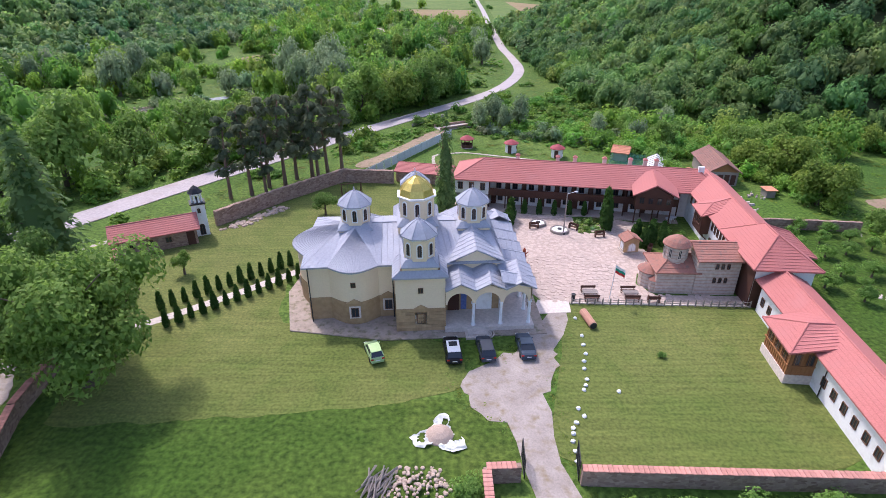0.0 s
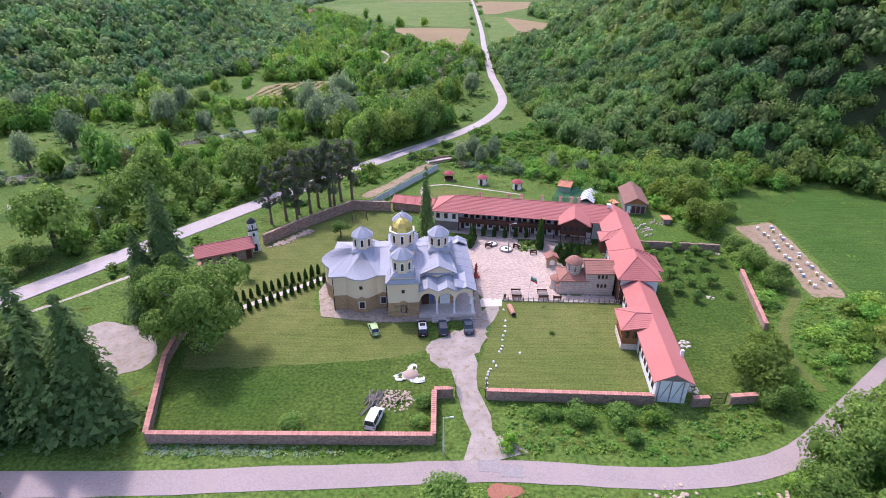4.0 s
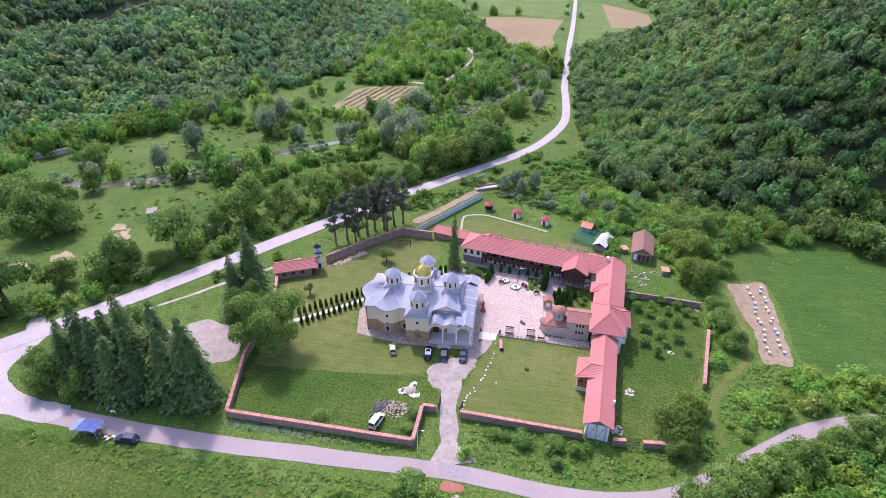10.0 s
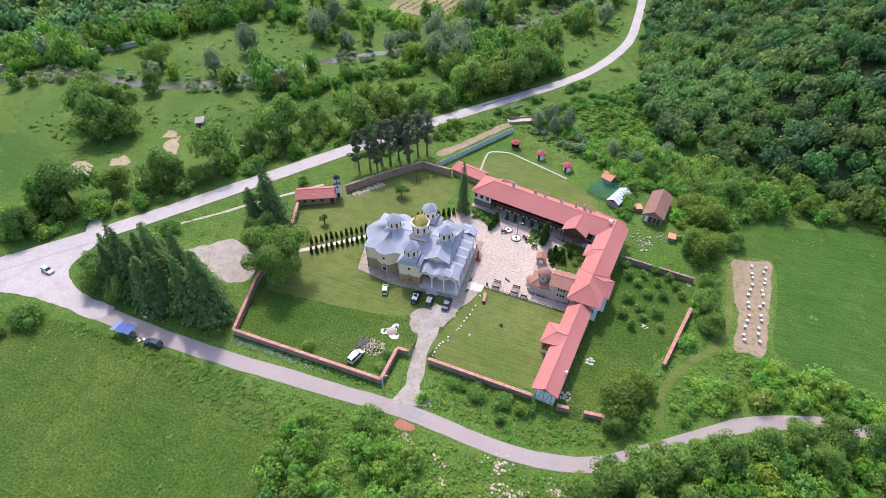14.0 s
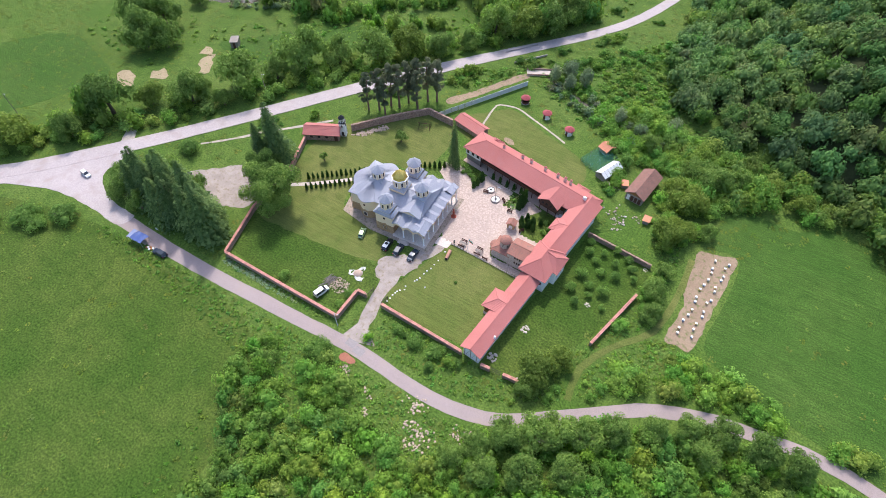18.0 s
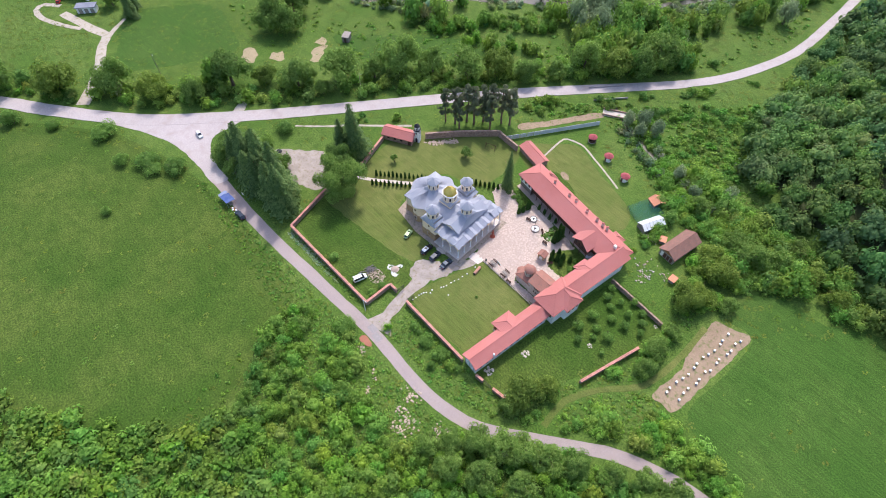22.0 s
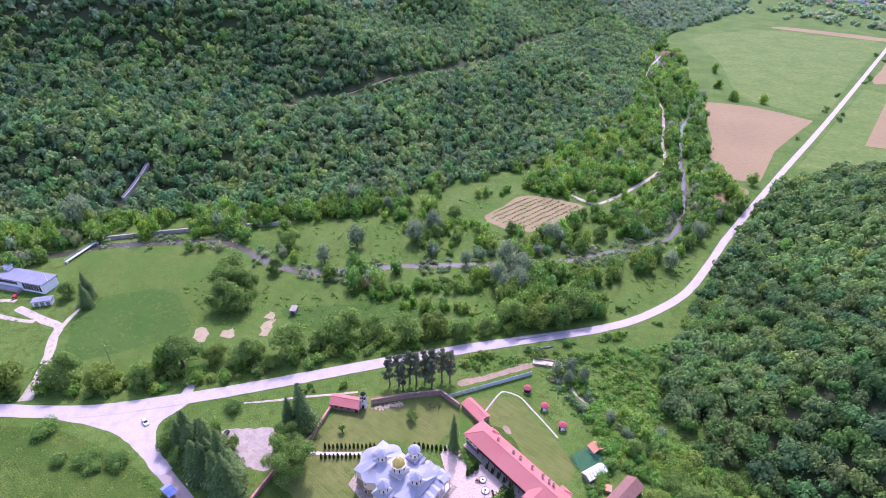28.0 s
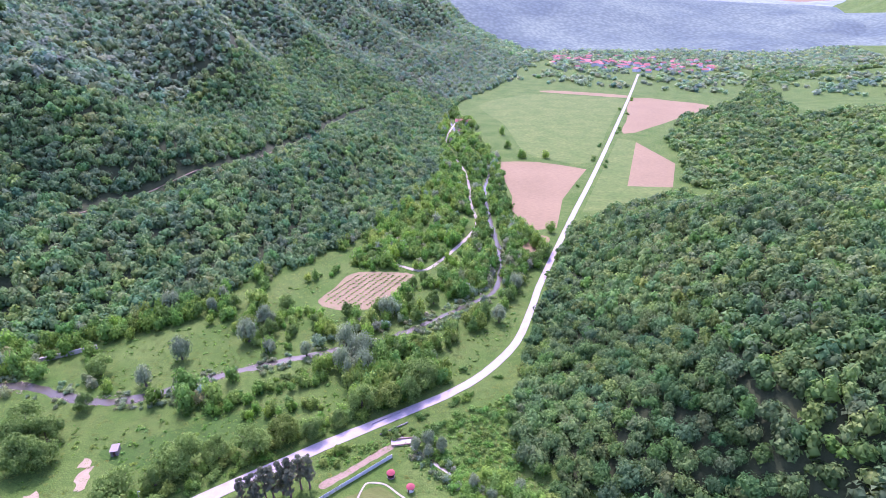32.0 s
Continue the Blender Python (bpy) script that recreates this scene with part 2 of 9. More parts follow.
def prism(points, z0, z1, bm=None):
    """An upright block over a plan outline."""
    own = bm or bmesh.new()
    lo = [own.verts.new((x, y, z0)) for x, y in points]
    hi = [own.verts.new((x, y, z1)) for x, y in points]
    n = len(points)
    fs = [own.faces.new(lo[::-1]), own.faces.new(hi)]
    fs += [own.faces.new((lo[i], lo[(i + 1) % n], hi[(i + 1) % n], hi[i])) for i in range(n)]
    bmesh.ops.recalc_face_normals(own, faces=fs)
    return own


def lathe(profile, n=12, bm=None, cx=0.0, cy=0.0, turn=0.0, squash=1.0):
    """A turned body from rows of (radius, z)."""
    own = bm or bmesh.new()
    rings = []
    for r, z in profile:
        if r < 1e-4:
            rings.append([own.verts.new((cx, cy, z))])
        else:
            rings.append([own.verts.new((cx + r * math.cos(turn + 2 * math.pi * k / n), cy + squash * r * math.sin(turn + 2 * math.pi * k / n), z)) for k in range(n)])
    fs = []
    for a, b in zip(rings, rings[1:]):
        for k in range(n):
            q = [a[k % len(a)], a[(k + 1) % len(a)], b[(k + 1) % len(b)], b[k % len(b)]]
            u = list(dict.fromkeys(q))
            if len(u) > 2:
                fs.append(own.faces.new(u))
    for r in (rings[0], rings[-1]):
        if len(r) > 2:
            fs.append(own.faces.new(r))
    bmesh.ops.recalc_face_normals(own, faces=fs)
    return own


def rod(a, b, r, n=6, bm=None, r2=None):
    own = bm or bmesh.new()
    a, b = Vector(a), Vector(b)
    q = (b - a).to_track_quat("Z", "Y").to_matrix()
    lo, hi = [], []
    for k in range(n):
        d = q @ Vector((math.cos(2 * math.pi * k / n), math.sin(2 * math.pi * k / n), 0))
        lo.append(own.verts.new(a + d * r))
        hi.append(own.verts.new(b + d * (r if r2 is None else r2)))
    fs = [own.faces.new(lo[::-1]), own.faces.new(hi)] + [own.faces.new((lo[k], lo[(k + 1) % n], hi[(k + 1) % n], hi[k])) for k in range(n)]
    bmesh.ops.recalc_face_normals(own, faces=fs)
    return own


def smooth_line(pts, step=3.0, closed=False):
    """A Catmull-Rom line through the given plan points."""
    p = [Vector((*q, 0)) for q in pts]
    n = len(p)
    out = []
    for i in range(n if closed else n - 1):
        a, b, c, d = (p[(i + k) % n] if closed else p[min(max(i + k, 0), n - 1)] for k in (-1, 0, 1, 2))
        m = max(2, int((c - b).length / step))
        for k in range(m):
            s = k / m
            out.append(0.5 * ((2 * b) + (c - a) * s + (2 * a - 5 * b + 4 * c - d) * s * s + (3 * b - a - 3 * c + d) * s ** 3))
    if not closed:
        out.append(p[-1])
    return out


def patch(name, pts, z, material, label, category, rough=0.3, step=2.0, thick=0.3, curved=True):
    """A flat area of ground with an uneven outline, a little proud of the ground."""
    line = smooth_line(pts, step if step > 3 else 0.7, True) if curved else [Vector((*q, 0)) for q in pts]
    bm = bmesh.new()
    rim = []
    for k, q in enumerate(line):
        j = Vector((noise.noise(q * 0.35) + 0.5 * noise.noise(q * 1.7), noise.noise(q * 0.35 + Vector((9, 4, 2))) + 0.5 * noise.noise(q * 1.7 + Vector((3, 8, 1))), 0)) * rough
        rim.append(bm.verts.new((q.x + j.x, q.y + j.y, z)))
    low = [bm.verts.new((v.co.x, v.co.y, z - thick)) for v in rim]
    f = bm.faces.new(rim)
    for k in range(len(rim)):
        bm.faces.new((rim[k], low[k], low[(k + 1) % len(rim)], rim[(k + 1) % len(rim)]))
    bmesh.ops.recalc_face_normals(bm, faces=bm.faces)
    if f.normal.z < 0:
        bmesh.ops.reverse_faces(bm, faces=bm.faces)
    bmesh.ops.triangulate(bm, faces=[f])
    return tagged(part(name, bm, material), label, category, kind="structure")


def ribbon(name, pts, widths, z, material, label, category, rough=0.2, thick=0.3, ground=None, step=3.0):
    """A road or path along a line, with uneven edges."""
    line = smooth_line(pts, step)
    n = len(line)
    bm = bmesh.new()
    rows = []
    for k, q in enumerate(line):
        d = (line[min(k + 1, n - 1)] - line[max(k - 1, 0)]).normalized()
        s = Vector((-d.y, d.x, 0))
        w = float(np.interp(k / (n - 1), np.linspace(0, 1, len(widths)), widths)) / 2
        a = q + s * (w + rough * noise.noise(q * 0.3))
        b = q - s * (w + rough * noise.noise(q * 0.3 + Vector((5, 5, 5))))
        h = (ground(q.x, q.y) if ground else 0.0) + z
        rows.append([bm.verts.new(v) for v in ((a.x, a.y, h - thick), (a.x, a.y, h), (q.x, q.y, h + 0.02), (b.x, b.y, h), (b.x, b.y, h - thick))])
    for r, s in zip(rows, rows[1:]):
        for i in range(4):
            bm.faces.new((r[i], r[i + 1], s[i + 1], s[i]))
    bmesh.ops.recalc_face_normals(bm, faces=bm.faces)
    return tagged(part(name, bm, material), label, category, kind="structure")


def sheet_mesh(name, verts, tris, material, tint=None):
    """A mesh from computed arrays; tint: a colour for every corner point."""
    me = bpy.data.meshes.new(name)
    v = np.asarray(verts, dtype=np.float32)
    f = np.asarray(tris, dtype=np.int32)
    me.vertices.add(len(v))
    me.vertices.foreach_set("co", v.ravel())
    k = f.shape[1]
    me.loops.add(f.size)
    me.loops.foreach_set("vertex_index", f.ravel())
    me.polygons.add(len(f))
    me.polygons.foreach_set("loop_start", np.arange(0, f.size, k, dtype=np.int32))
    if tint is not None:
        me.polygons.foreach_set("use_smooth", np.ones(len(f), dtype=bool))
        a = me.attributes.new("tint", "FLOAT_COLOR", "POINT")
        a.data.foreach_set("color", np.asarray(tint, dtype=np.float32).ravel())
    me.materials.append(material)
    me.update(calc_edges=True)
    return me

# ---- the lie of the land ----
WEST_Y = (-600, -200, 30, 90, 157, 232, 287, 433, 500, 620, 760, 900, 1200, 2000)
WEST_X = (-620, -430, -262, -212, -152, -112, -92, -88, -115, -160, -185, -170, -190, -300)
EAST_Y = (-600, 0, 60, 100, 112, 121, 130, 150, 200, 290, 345, 372, 410, 445, 540, 632, 735, 850, 900, 1300, 2000)
EAST_X = (330, 230, 160, 108, 94, 60, 45, 34.5, 31.5, 28, 29, 40, 68, 103, 108, 92, 104, 160, 190, 260, 420)


def ease(v, a, b):
    s = np.clip((v - a) / (b - a), 0, 1)
    return s * s * (3 - 2 * s)


def lumps(x, y):
    return np.sin(x * 0.021 + 1.3 * np.sin(y * 0.013)) * np.cos(y * 0.017 + np.sin(x * 0.011)) + 0.5 * np.sin(x * 0.047 + y * 0.039)


def land(x, y):
    """Height of the ground: a flat valley floor between wooded hills."""
    x, y = np.asarray(x, float), np.asarray(y, float)
    dw = np.interp(y, WEST_Y, WEST_X) - x
    de = x - np.interp(y, EAST_Y, EAST_X)
    west = 0.30 * np.clip(dw, 0, 260) + 0.45 * np.clip(dw - 200, 0, 700)
    west = west * (0.9 + 0.1 * lumps(x, y) + 0.13 * np.sin(y * 0.027 + 0.9 * np.sin(x * 0.012)) * ease(dw, 40, 200)) * ease(dw, 0, 90)
    west = west - 8 * np.exp(-((dw - np.interp(y, (222, 421, 582, 822), (133, 126, 104, 90))) / 24.0) ** 2) * ease(y, 170, 260)
    knoll = 46 * ease(de, 0, 110) * ease(y, 60, 170) * (1 - ease(y, 300, 430))
    far = (0.10 * np.clip(de - 60, 0, 500) + 0.35 * np.clip(de - 260, 0, 900)) * (0.9 + 0.15 * lumps(x, y))
    return west + knoll + far


def land1(x, y):
    return float(land(x, y))


_gx = np.unique(np.concatenate([np.linspace(-2600, -1100, 16), np.linspace(-1100, -320, 64), np.linspace(-320, 320, 90), np.linspace(320, 900, 36), np.linspace(900, 2600, 18)]))
_gy = np.unique(np.concatenate([np.linspace(-700, -60, 24), np.linspace(-60, 520, 82), np.linspace(520, 2100, 96), np.linspace(2100, 3400, 20)]))
_X, _Y = np.meshgrid(_gx, _gy)
_Z = land(_X, _Y)
_i = np.arange(_X.size).reshape(_X.shape)
_q = np.stack([_i[:-1, :-1], _i[:-1, 1:], _i[1:, 1:], _i[1:, :-1]], -1).reshape(-1, 4)
ground = new("ground", sheet_mesh("ground", np.stack([_X, _Y, _Z], -1).reshape(-1, 3), _q, GRASS))
for f in ground.data.polygons:
    f.use_smooth = True
tagged(ground, "green grassy valley floor rising to hills", "ground", kind="structure")

# dark leaf litter under the woods
_wood = (np.interp(_Y, WEST_Y, WEST_X) - _X > 10) | ((_X - np.interp(_Y, EAST_Y, EAST_X) > 9) & (_Y > 100) & (_Y < 430))
_wood = (_wood & (np.abs(_X) < 1100) & (_Y > -130) & (_Y < 1500)).ravel()
_f = _q[_wood[_q].all(1)]
_used, _new = np.unique(_f, return_inverse=True)
_V = np.stack([_X, _Y, _Z + 0.15], -1).reshape(-1, 3)[_used]
litter = new("woodland_floor", sheet_mesh("woodland_floor", _V, _new.reshape(-1, 4), LITTER))
for f in litter.data.polygons:
    f.use_smooth = True
tagged(litter, "shady brown-green leaf litter under the trees", "ground", kind="structure")

# roads and paths
MAIN = [(-200, -72), (-149.5, -26.2), (-131.5, -13), (-111, 2.5), (-97.5, 15.5), (-80.3, 37), (-72, 48.3), (-60, 65.2), (-44.8, 87), (-31.5, 105), (-20.5, 119.6), (-4.2, 140), (9, 157), (18.5, 173.5), (25.5, 195), (27.6, 212), (27.3, 240), (26.7, 270), (29, 376), (33.2, 514), (39.2, 848), (42, 1139)]
ribbon("road", MAIN, (5.4, 5.4, 5.3, 5.2, 5.0, 3.9, 3.5) + (3.6,) * 14 + (4.0,), 0.12, CONCRETE_ROAD, "pale worn two-lane valley road with grassy verges", "road")
SOUTH = [(-70, 14.6), (-60, 14.2), (-37.7, 13.9), (-8.4, 15.2), (9.6, 16.2), (22, 15.6), (31, 15.4), (38.9, 16.6), (45.5, 18.9), (53.5, 24.4), (60.3, 29.5), (68, 35.2), (75.5, 38.9), (86.9, 42), (110, 43), (150, 30)]
ribbon("road", SOUTH, (4.0, 3.3, 3.0, 2.9, 2.8, 2.8), 0.05, ASPHALT, "narrow grey asphalt lane past the monastery wall", "road")
patch("road", [(-114, -1.5), (-107, 1.8), (-95.7, 7.6), (-84.6, 11.6), (-72.7, 12.6), (-62, 12.4), (-60, 16.6), (-66, 16.8), (-74.2, 18.6), (-79.5, 22.6), (-80, 30), (-82, 36), (-98, 17), (-112, 3)], 0.075, CONCRETE_ROAD, "wide pale asphalt apron where two roads meet", "road", 0.3)
patch("parking_area", [(-61, 33.2), (-55, 40), (-49.1, 44.7), (-40, 41), (-38, 34), (-44, 31), (-50.3, 29.5)], 0.05, GRAVEL, "bare gravel parking area beside the spruces", "parking area", 0.6)
ribbon("driveway", [(10.4, 17.6), (9.1, 22), (8.2, 27), (7.4, 32), (6.8, 37.5), (8.2, 42), (11, 46.5), (12.6, 51)], (8.0, 3.2, 2.8, 3.0, 4.0, 4.0, 2.4, 1.8), 0.05, GRAVEL, "gravel driveway widening in front of the church", "driveway", 0.9)
patch("parking_area", [(1.2, 38.4), (1.3, 37.2), (2.8, 35.5), (4.9, 33.7), (7, 32.5), (9, 38), (11.2, 43), (10.5, 45.5), (7.4, 43.2), (4.8, 42.2), (2.6, 40.4)], 0.04, GRAVEL, "patchy gravel turning area in front of the cars", "parking area", 1.3)
# lawns and fields
patch("lawn", [(10, 29.6), (30, 29.2), (33.2, 36), (33.4, 51), (14, 51.4), (11.8, 44), (9.6, 36)], 0.03, LAWN, "mown yellowish-green lawn inside the courtyard fence", "lawn", 0.3)
patch("lawn", [(-33, 36), (-29.5, 33.5), (-2, 36.5), (2, 42), (-4, 46.5), (-16, 47.5), (-18, 56), (-17, 66), (-6, 70), (-6, 88), (-18, 90), (-36, 73), (-38, 55)], 0.03, LAWN, "mown yellowish-green lawn round the church", "lawn", 0.5)
patch("lawn", [(-33.5, 34.5), (-30, 22), (2, 22), (2.5, 29), (6, 30.5), (3.5, 35), (-2, 36.3), (-29, 33.4)], 0.025, LUSH, "deep green unmown grass inside the wall", "lawn", 0.4)
patch("lawn", [(35.5, 29), (42, 28.5), (53, 45), (57.5, 61), (57.5, 70.5), (43, 72), (40, 57)], 0.025, LUSH, "green orchard grass behind the long wing", "lawn", 0.4)
patch("lawn", [(-9, 91.5), (-2, 101), (4, 105.5), (14, 101.5), (23.5, 98.5), (31, 95), (33, 87.5), (20, 82), (6, 84)], 0.03, LAWN, "mown lawn behind the guest wing", "lawn", 0.3)
patch("field", [(-135, -30), (-112, -6), (-92, 4), (-72, 9), (-55, 10), (-30, 10.5), (-12, 8), (-3, -4), (2, -20), (-4, -45), (-30, -62), (-80, -70), (-130, -60)], 0.02, LUSH, "wide open green meadow", "field", 1.0, 4)
patch("field", [(70.6, 83.6), (69.2, 86.5), (68.8, 92), (70.5, 98), (76.7, 100.4), (86.7, 101), (98, 108), (115, 104), (150, 84), (170, 60), (140, 42), (100, 47), (82, 52), (75, 56), (76.4, 71), (76, 84)], 0.03, CROP, "dense dark green crop field with drill rows", "field", 0.6, 4)
patch("field", [(-132, 17), (-150, 22), (-166.5, 31.8), (-160, 48), (-146.9, 61.1), (-128, 58), (-116, 50)], 0.03, CROP, "small dark green crop field", "field", 0.6)
patch("field", [(-98, 84), (-88, 96), (-64, 118), (-48, 131), (-42, 126), (-58, 106), (-80, 84)], 0.03, CROP, "dark green field beside the road", "field", 0.6)
patch("apiary_ground", [(67, 81), (71, 82.6), (75.6, 83.4), (75.2, 75), (74.2, 64), (73.2, 54.2), (70, 53.2), (67.2, 53.6), (68.2, 62.5), (67, 73)], 0.04, DIRT, "bare strip of earth with rows of beehives", "bare ground", 0.5)
patch("field", [(-79.2, 201.4), (-80, 220), (-78.7, 237.9), (-62, 246), (-43.9, 247.6), (-47.5, 222.1), (-55.8, 202.2)], 0.05, YOUNG, "brown field of young bushes in rows", "field", 0.6)
patch("field", [(-59.8, 487.4), (-40, 495), (-23, 500), (2, 497), (24.6, 491.6), (20, 450), (16.2, 405), (20, 372), (21.7, 346.1), (8, 337), (-4, 329), (-14, 362), (-21.9, 398.2), (-40, 440)], 0.06, SOIL, "pinkish-brown ploughed field", "field", 1.0, 10, curved=False)
patch("field", [(-155, 754.6), (-98.1, 862), (-30, 868), (32, 866), (31, 760), (28, 640), (26, 516), (-8, 512), (-40.5, 529.6), (-90, 640)], 0.05, FARCROP, "large bright green field beside the road", "field", 2.0, 20)
patch("field", [(46, 880), (100, 875), (152.5, 853.9), (110, 760), (86.8, 710.6), (48, 645), (46, 740)], 0.07, SOIL, "pinkish-brown ploughed field", "field", 2.0, 20)
patch("field", [(62, 609.8), (101, 539.4), (97.9, 465.6), (62.3, 455.7)], 0.1, SOIL, "small brown ploughed field", "field", 1.0, 15, curved=False)
patch("field", [(42.5, 620.3), (60, 615), (99, 453.6), (80, 410), (34, 384)], 0.05, FARCROP, "green field beside the road", "field", 1.0, 15, curved=False)
patch("field", [(3, 325.1), (19.3, 328.7), (20.6, 303.9), (9.3, 304.0)], 0.1, SOIL, "small brown ploughed plot", "field", 0.6)
patch("field", [(-95, 885), (-80, 905), (33, 900), (33, 878), (-30, 880)], 0.08, SOIL, "far ploughed strip", "field", 2, 20)
patch("flower_bed", [(7.5, 93.6), (9.6, 93.2), (10.6, 92), (9.4, 91.2), (7.4, 92)], 0.06, DIRT, "dug earth bed with yellowing weeds on the lawn", "flower bed", 0.5)
patch("lawn", [(3.6, 90.6), (10, 91.4), (17, 88.2), (20.5, 84), (12, 82.6), (4.6, 86)], 0.045, LUSH, "darker unmown grass behind the guest wing", "lawn", 0.5)
# river
RIVER = [(-240, 20), (-215, 42), (-207.7, 58.2), (-186, 81), (-166.4, 99), (-140, 102), (-123.5, 103.8), (-108.9, 111.3), (-93.3, 128.4), (-72.7, 148.6), (-54, 164.5), (-33, 183.1), (-18, 205), (-6, 226), (4, 245), (0.5, 276), (-11, 309), (-24, 340), (-47.9, 406.8), (-62, 470), (-120, 560), (-190, 700)]
ribbon("river", RIVER, (5, 4.6, 4.2, 3.2, 2.6, 3.4, 2.2, 4.6, 3.4, 2.6, 2.4), 0.03, WATER, "shallow brown river running over stones", "river", 1.5)
ribbon("stream", [(-2.4, 131.5), (2.7, 127.7), (12.8, 122.6), (23.7, 118.5), (29.4, 115.6), (36.3, 112.9), (46, 113)], (1.2, 1.4, 0.8), 0.03, WATER, "narrow stream between bushes", "stream", 0.5)
# tracks
ribbon("dirt_track", [(-124, -2), (-132, 5), (-143, 12), (-152.5, 17), (-158, 21), (-166, 18.5), (-173, 17), (-184, 14.5)], (4.5, 3.6, 3.6, 3.4), 0.05, TRACK, "pale dirt track to the white building", "track", 0.4)
ribbon("dirt_track", [(-84.5, 34), (-87.5, 38.5), (-90, 41)], (3.6, 2.6), 0.046, TRACK, "worn pull-in on the verge of the road", "track", 0.5)
ribbon("dirt_track", [(-154, 18.5), (-158, 23), (-163.6, 31)], (2.5, 1.5), 0.045, TRACK, "grassy spur of the dirt track", "track", 0.4)
ribbon("dirt_track", [(-62, 258), (-51.9, 255.6), (-41, 256), (-35.4, 277), (-31.2, 315), (-33.5, 338), (-49.8, 375), (-76.4, 444), (-128, 536), (-150, 630)], (2.4, 2.2, 2.0, 1.6, 2.2), 0.05, TRACK, "pale dirt track along the riverbank", "track", 0.4)
ribbon("garden_path", [(-1.0, 93.7), (-1.6, 99.5), (-1.8, 104.6), (0.2, 106), (2.4, 106.6), (5.2, 106.7), (9.8, 105), (16, 102.8), (23, 100)], (0.6, 0.6), 0.06, TRACK, "narrow pale paved garden path", "path", 0.08)
ribbon("garden_path", [(-16.5, 60), (-23, 54.2), (-29.8, 48.6), (-34.5, 45.5)], (1.2, 1.2), 0.06, PALESTONE, "pale stone path between clipped thujas", "path", 0.1)
ribbon("dirt_track", [(-66, 45), (-62, 48.9), (-57.7, 53.6), (-52.8, 59.5), (-46.8, 65.5), (-40, 73)], (0.7, 1.0, 0.8), 0.045, TRACK, "worn footpath beside the road", "path", 0.25)
ribbon("dirt_track", [(-190, 15.8), (-195.4, 11.4), (-193.8, 7.6), (-186, 7.2), (-176, 11.2), (-168.5, 15.6)], (2.2, 2.4, 2.0), 0.047, TRACK, "turning loop of the dirt track", "track", 0.3)

FARM = [(54.9, 29.6), (54.4, 37.5), (58.1, 45.6), (64.6, 54), (66.4, 66), (66.2, 78)]
ribbon("dirt_track", FARM, (1.5, 1.5), 0.05, LAWN, "mown grassy track to the beehives", "track", 0.25)
CUT = [(-250, 200), (-246, 235), (-231.5, 281), (-216, 317), (-221, 382), (-214, 421), (-231, 500), (-251, 582), (-268, 822)]
ribbon("dirt_track", CUT, (2.6, 2.4, 2.6), 0.12, DIRT, "bare earth track cut along the wooded hillside", "track", 1.2, 0.6, land1)

# ---- plants ----
_ico = bmesh.new()
bmesh.ops.create_icosphere(_ico, subdivisions=1, radius=1.0)
ICO_V = np.array([v.co[:] for v in _ico.verts])
ICO_F = np.array([[v.index for v in f.verts] for f in _ico.faces])
_ico.free()
OCT_V = np.array([(1, 0, 0), (-1, 0, 0), (0, 1, 0), (0, -1, 0), (0, 0, 1), (0, 0, -1)], float)
OCT_F = np.array([(0, 2, 4), (2, 1, 4), (1, 3, 4), (3, 0, 4), (2, 0, 5), (1, 2, 5), (3, 1, 5), (0, 3, 5)])


def unit(n, rng):
    d = rng.normal(size=(n, 3))
    return d / np.linalg.norm(d, axis=1, keepdims=True)


def leaves(pos, nrm, size, rng):
    """One bent clump of leaves (a triangle) at every place, facing about nrm."""
    n = len(pos)
    nrm = nrm / np.linalg.norm(nrm, axis=1, keepdims=True)
    a = np.cross(nrm, unit(n, rng))
    a /= np.linalg.norm(a, axis=1, keepdims=True)
    b = np.cross(nrm, a)
    s = size * rng.uniform(0.6, 1.4, (n, 1))
    v = np.stack([pos + a * s, pos - a * s * 0.5 + b * s * 0.87, pos - a * s * 0.5 - b * s * 0.87], 1).reshape(-1, 3)
    return v, np.arange(3 * n).reshape(-1, 3)


def join(pieces):
    vs, fs, k = [], [], 0
    for v, f in pieces:
        vs.append(v)
        fs.append(f + k)
        k += len(v)
    return np.concatenate(vs), np.concatenate(fs)


def crown(seed, lobes=7, n=200, leaf=0.16, squash=0.85, spread=0.62, core=0.66, lobe=1.0, loose=0.75):
    """A crown of about unit radius standing on z = 0: lobes of loose foliage with an uneven outline and gaps."""
    rng = np.random.default_rng(seed)
    c = unit(lobes, rng) * rng.uniform(0.35, 1.0, (lobes, 1)) * spread
    c[:, 2] = np.abs(c[:, 2]) * 1.1 - 0.12
    r = rng.uniform(0.36, 0.56, lobes) * (1 + 0.8 / lobes) * lobe
    pieces = []
    for p, q in zip(c, r):
        pieces.append((OCT_V * q * core * rng.uniform(0.85, 1.1, (6, 1)) + p, OCT_F))
    if n:
        k = rng.integers(0, lobes, n)
        d = unit(n, rng)
        d[:, 2] = d[:, 2] * 0.85 + 0.2
        d = d + c[k] * 0.7
        d /= np.linalg.norm(d, axis=1, keepdims=True)
        reach = 1.08 - 0.6 * loose * rng.uniform(0, 1, n) ** 1.7
        pos = c[k] + d * (r[k] * reach)[:, None]
        up = np.array((0, 0, 0.35))
        pieces.append(leaves(pos, d + up + loose * unit(n, rng), leaf, rng))
    v, f = join(pieces)
    v[:, 2] = (v[:, 2] + 0.5) * squash
    return v, f


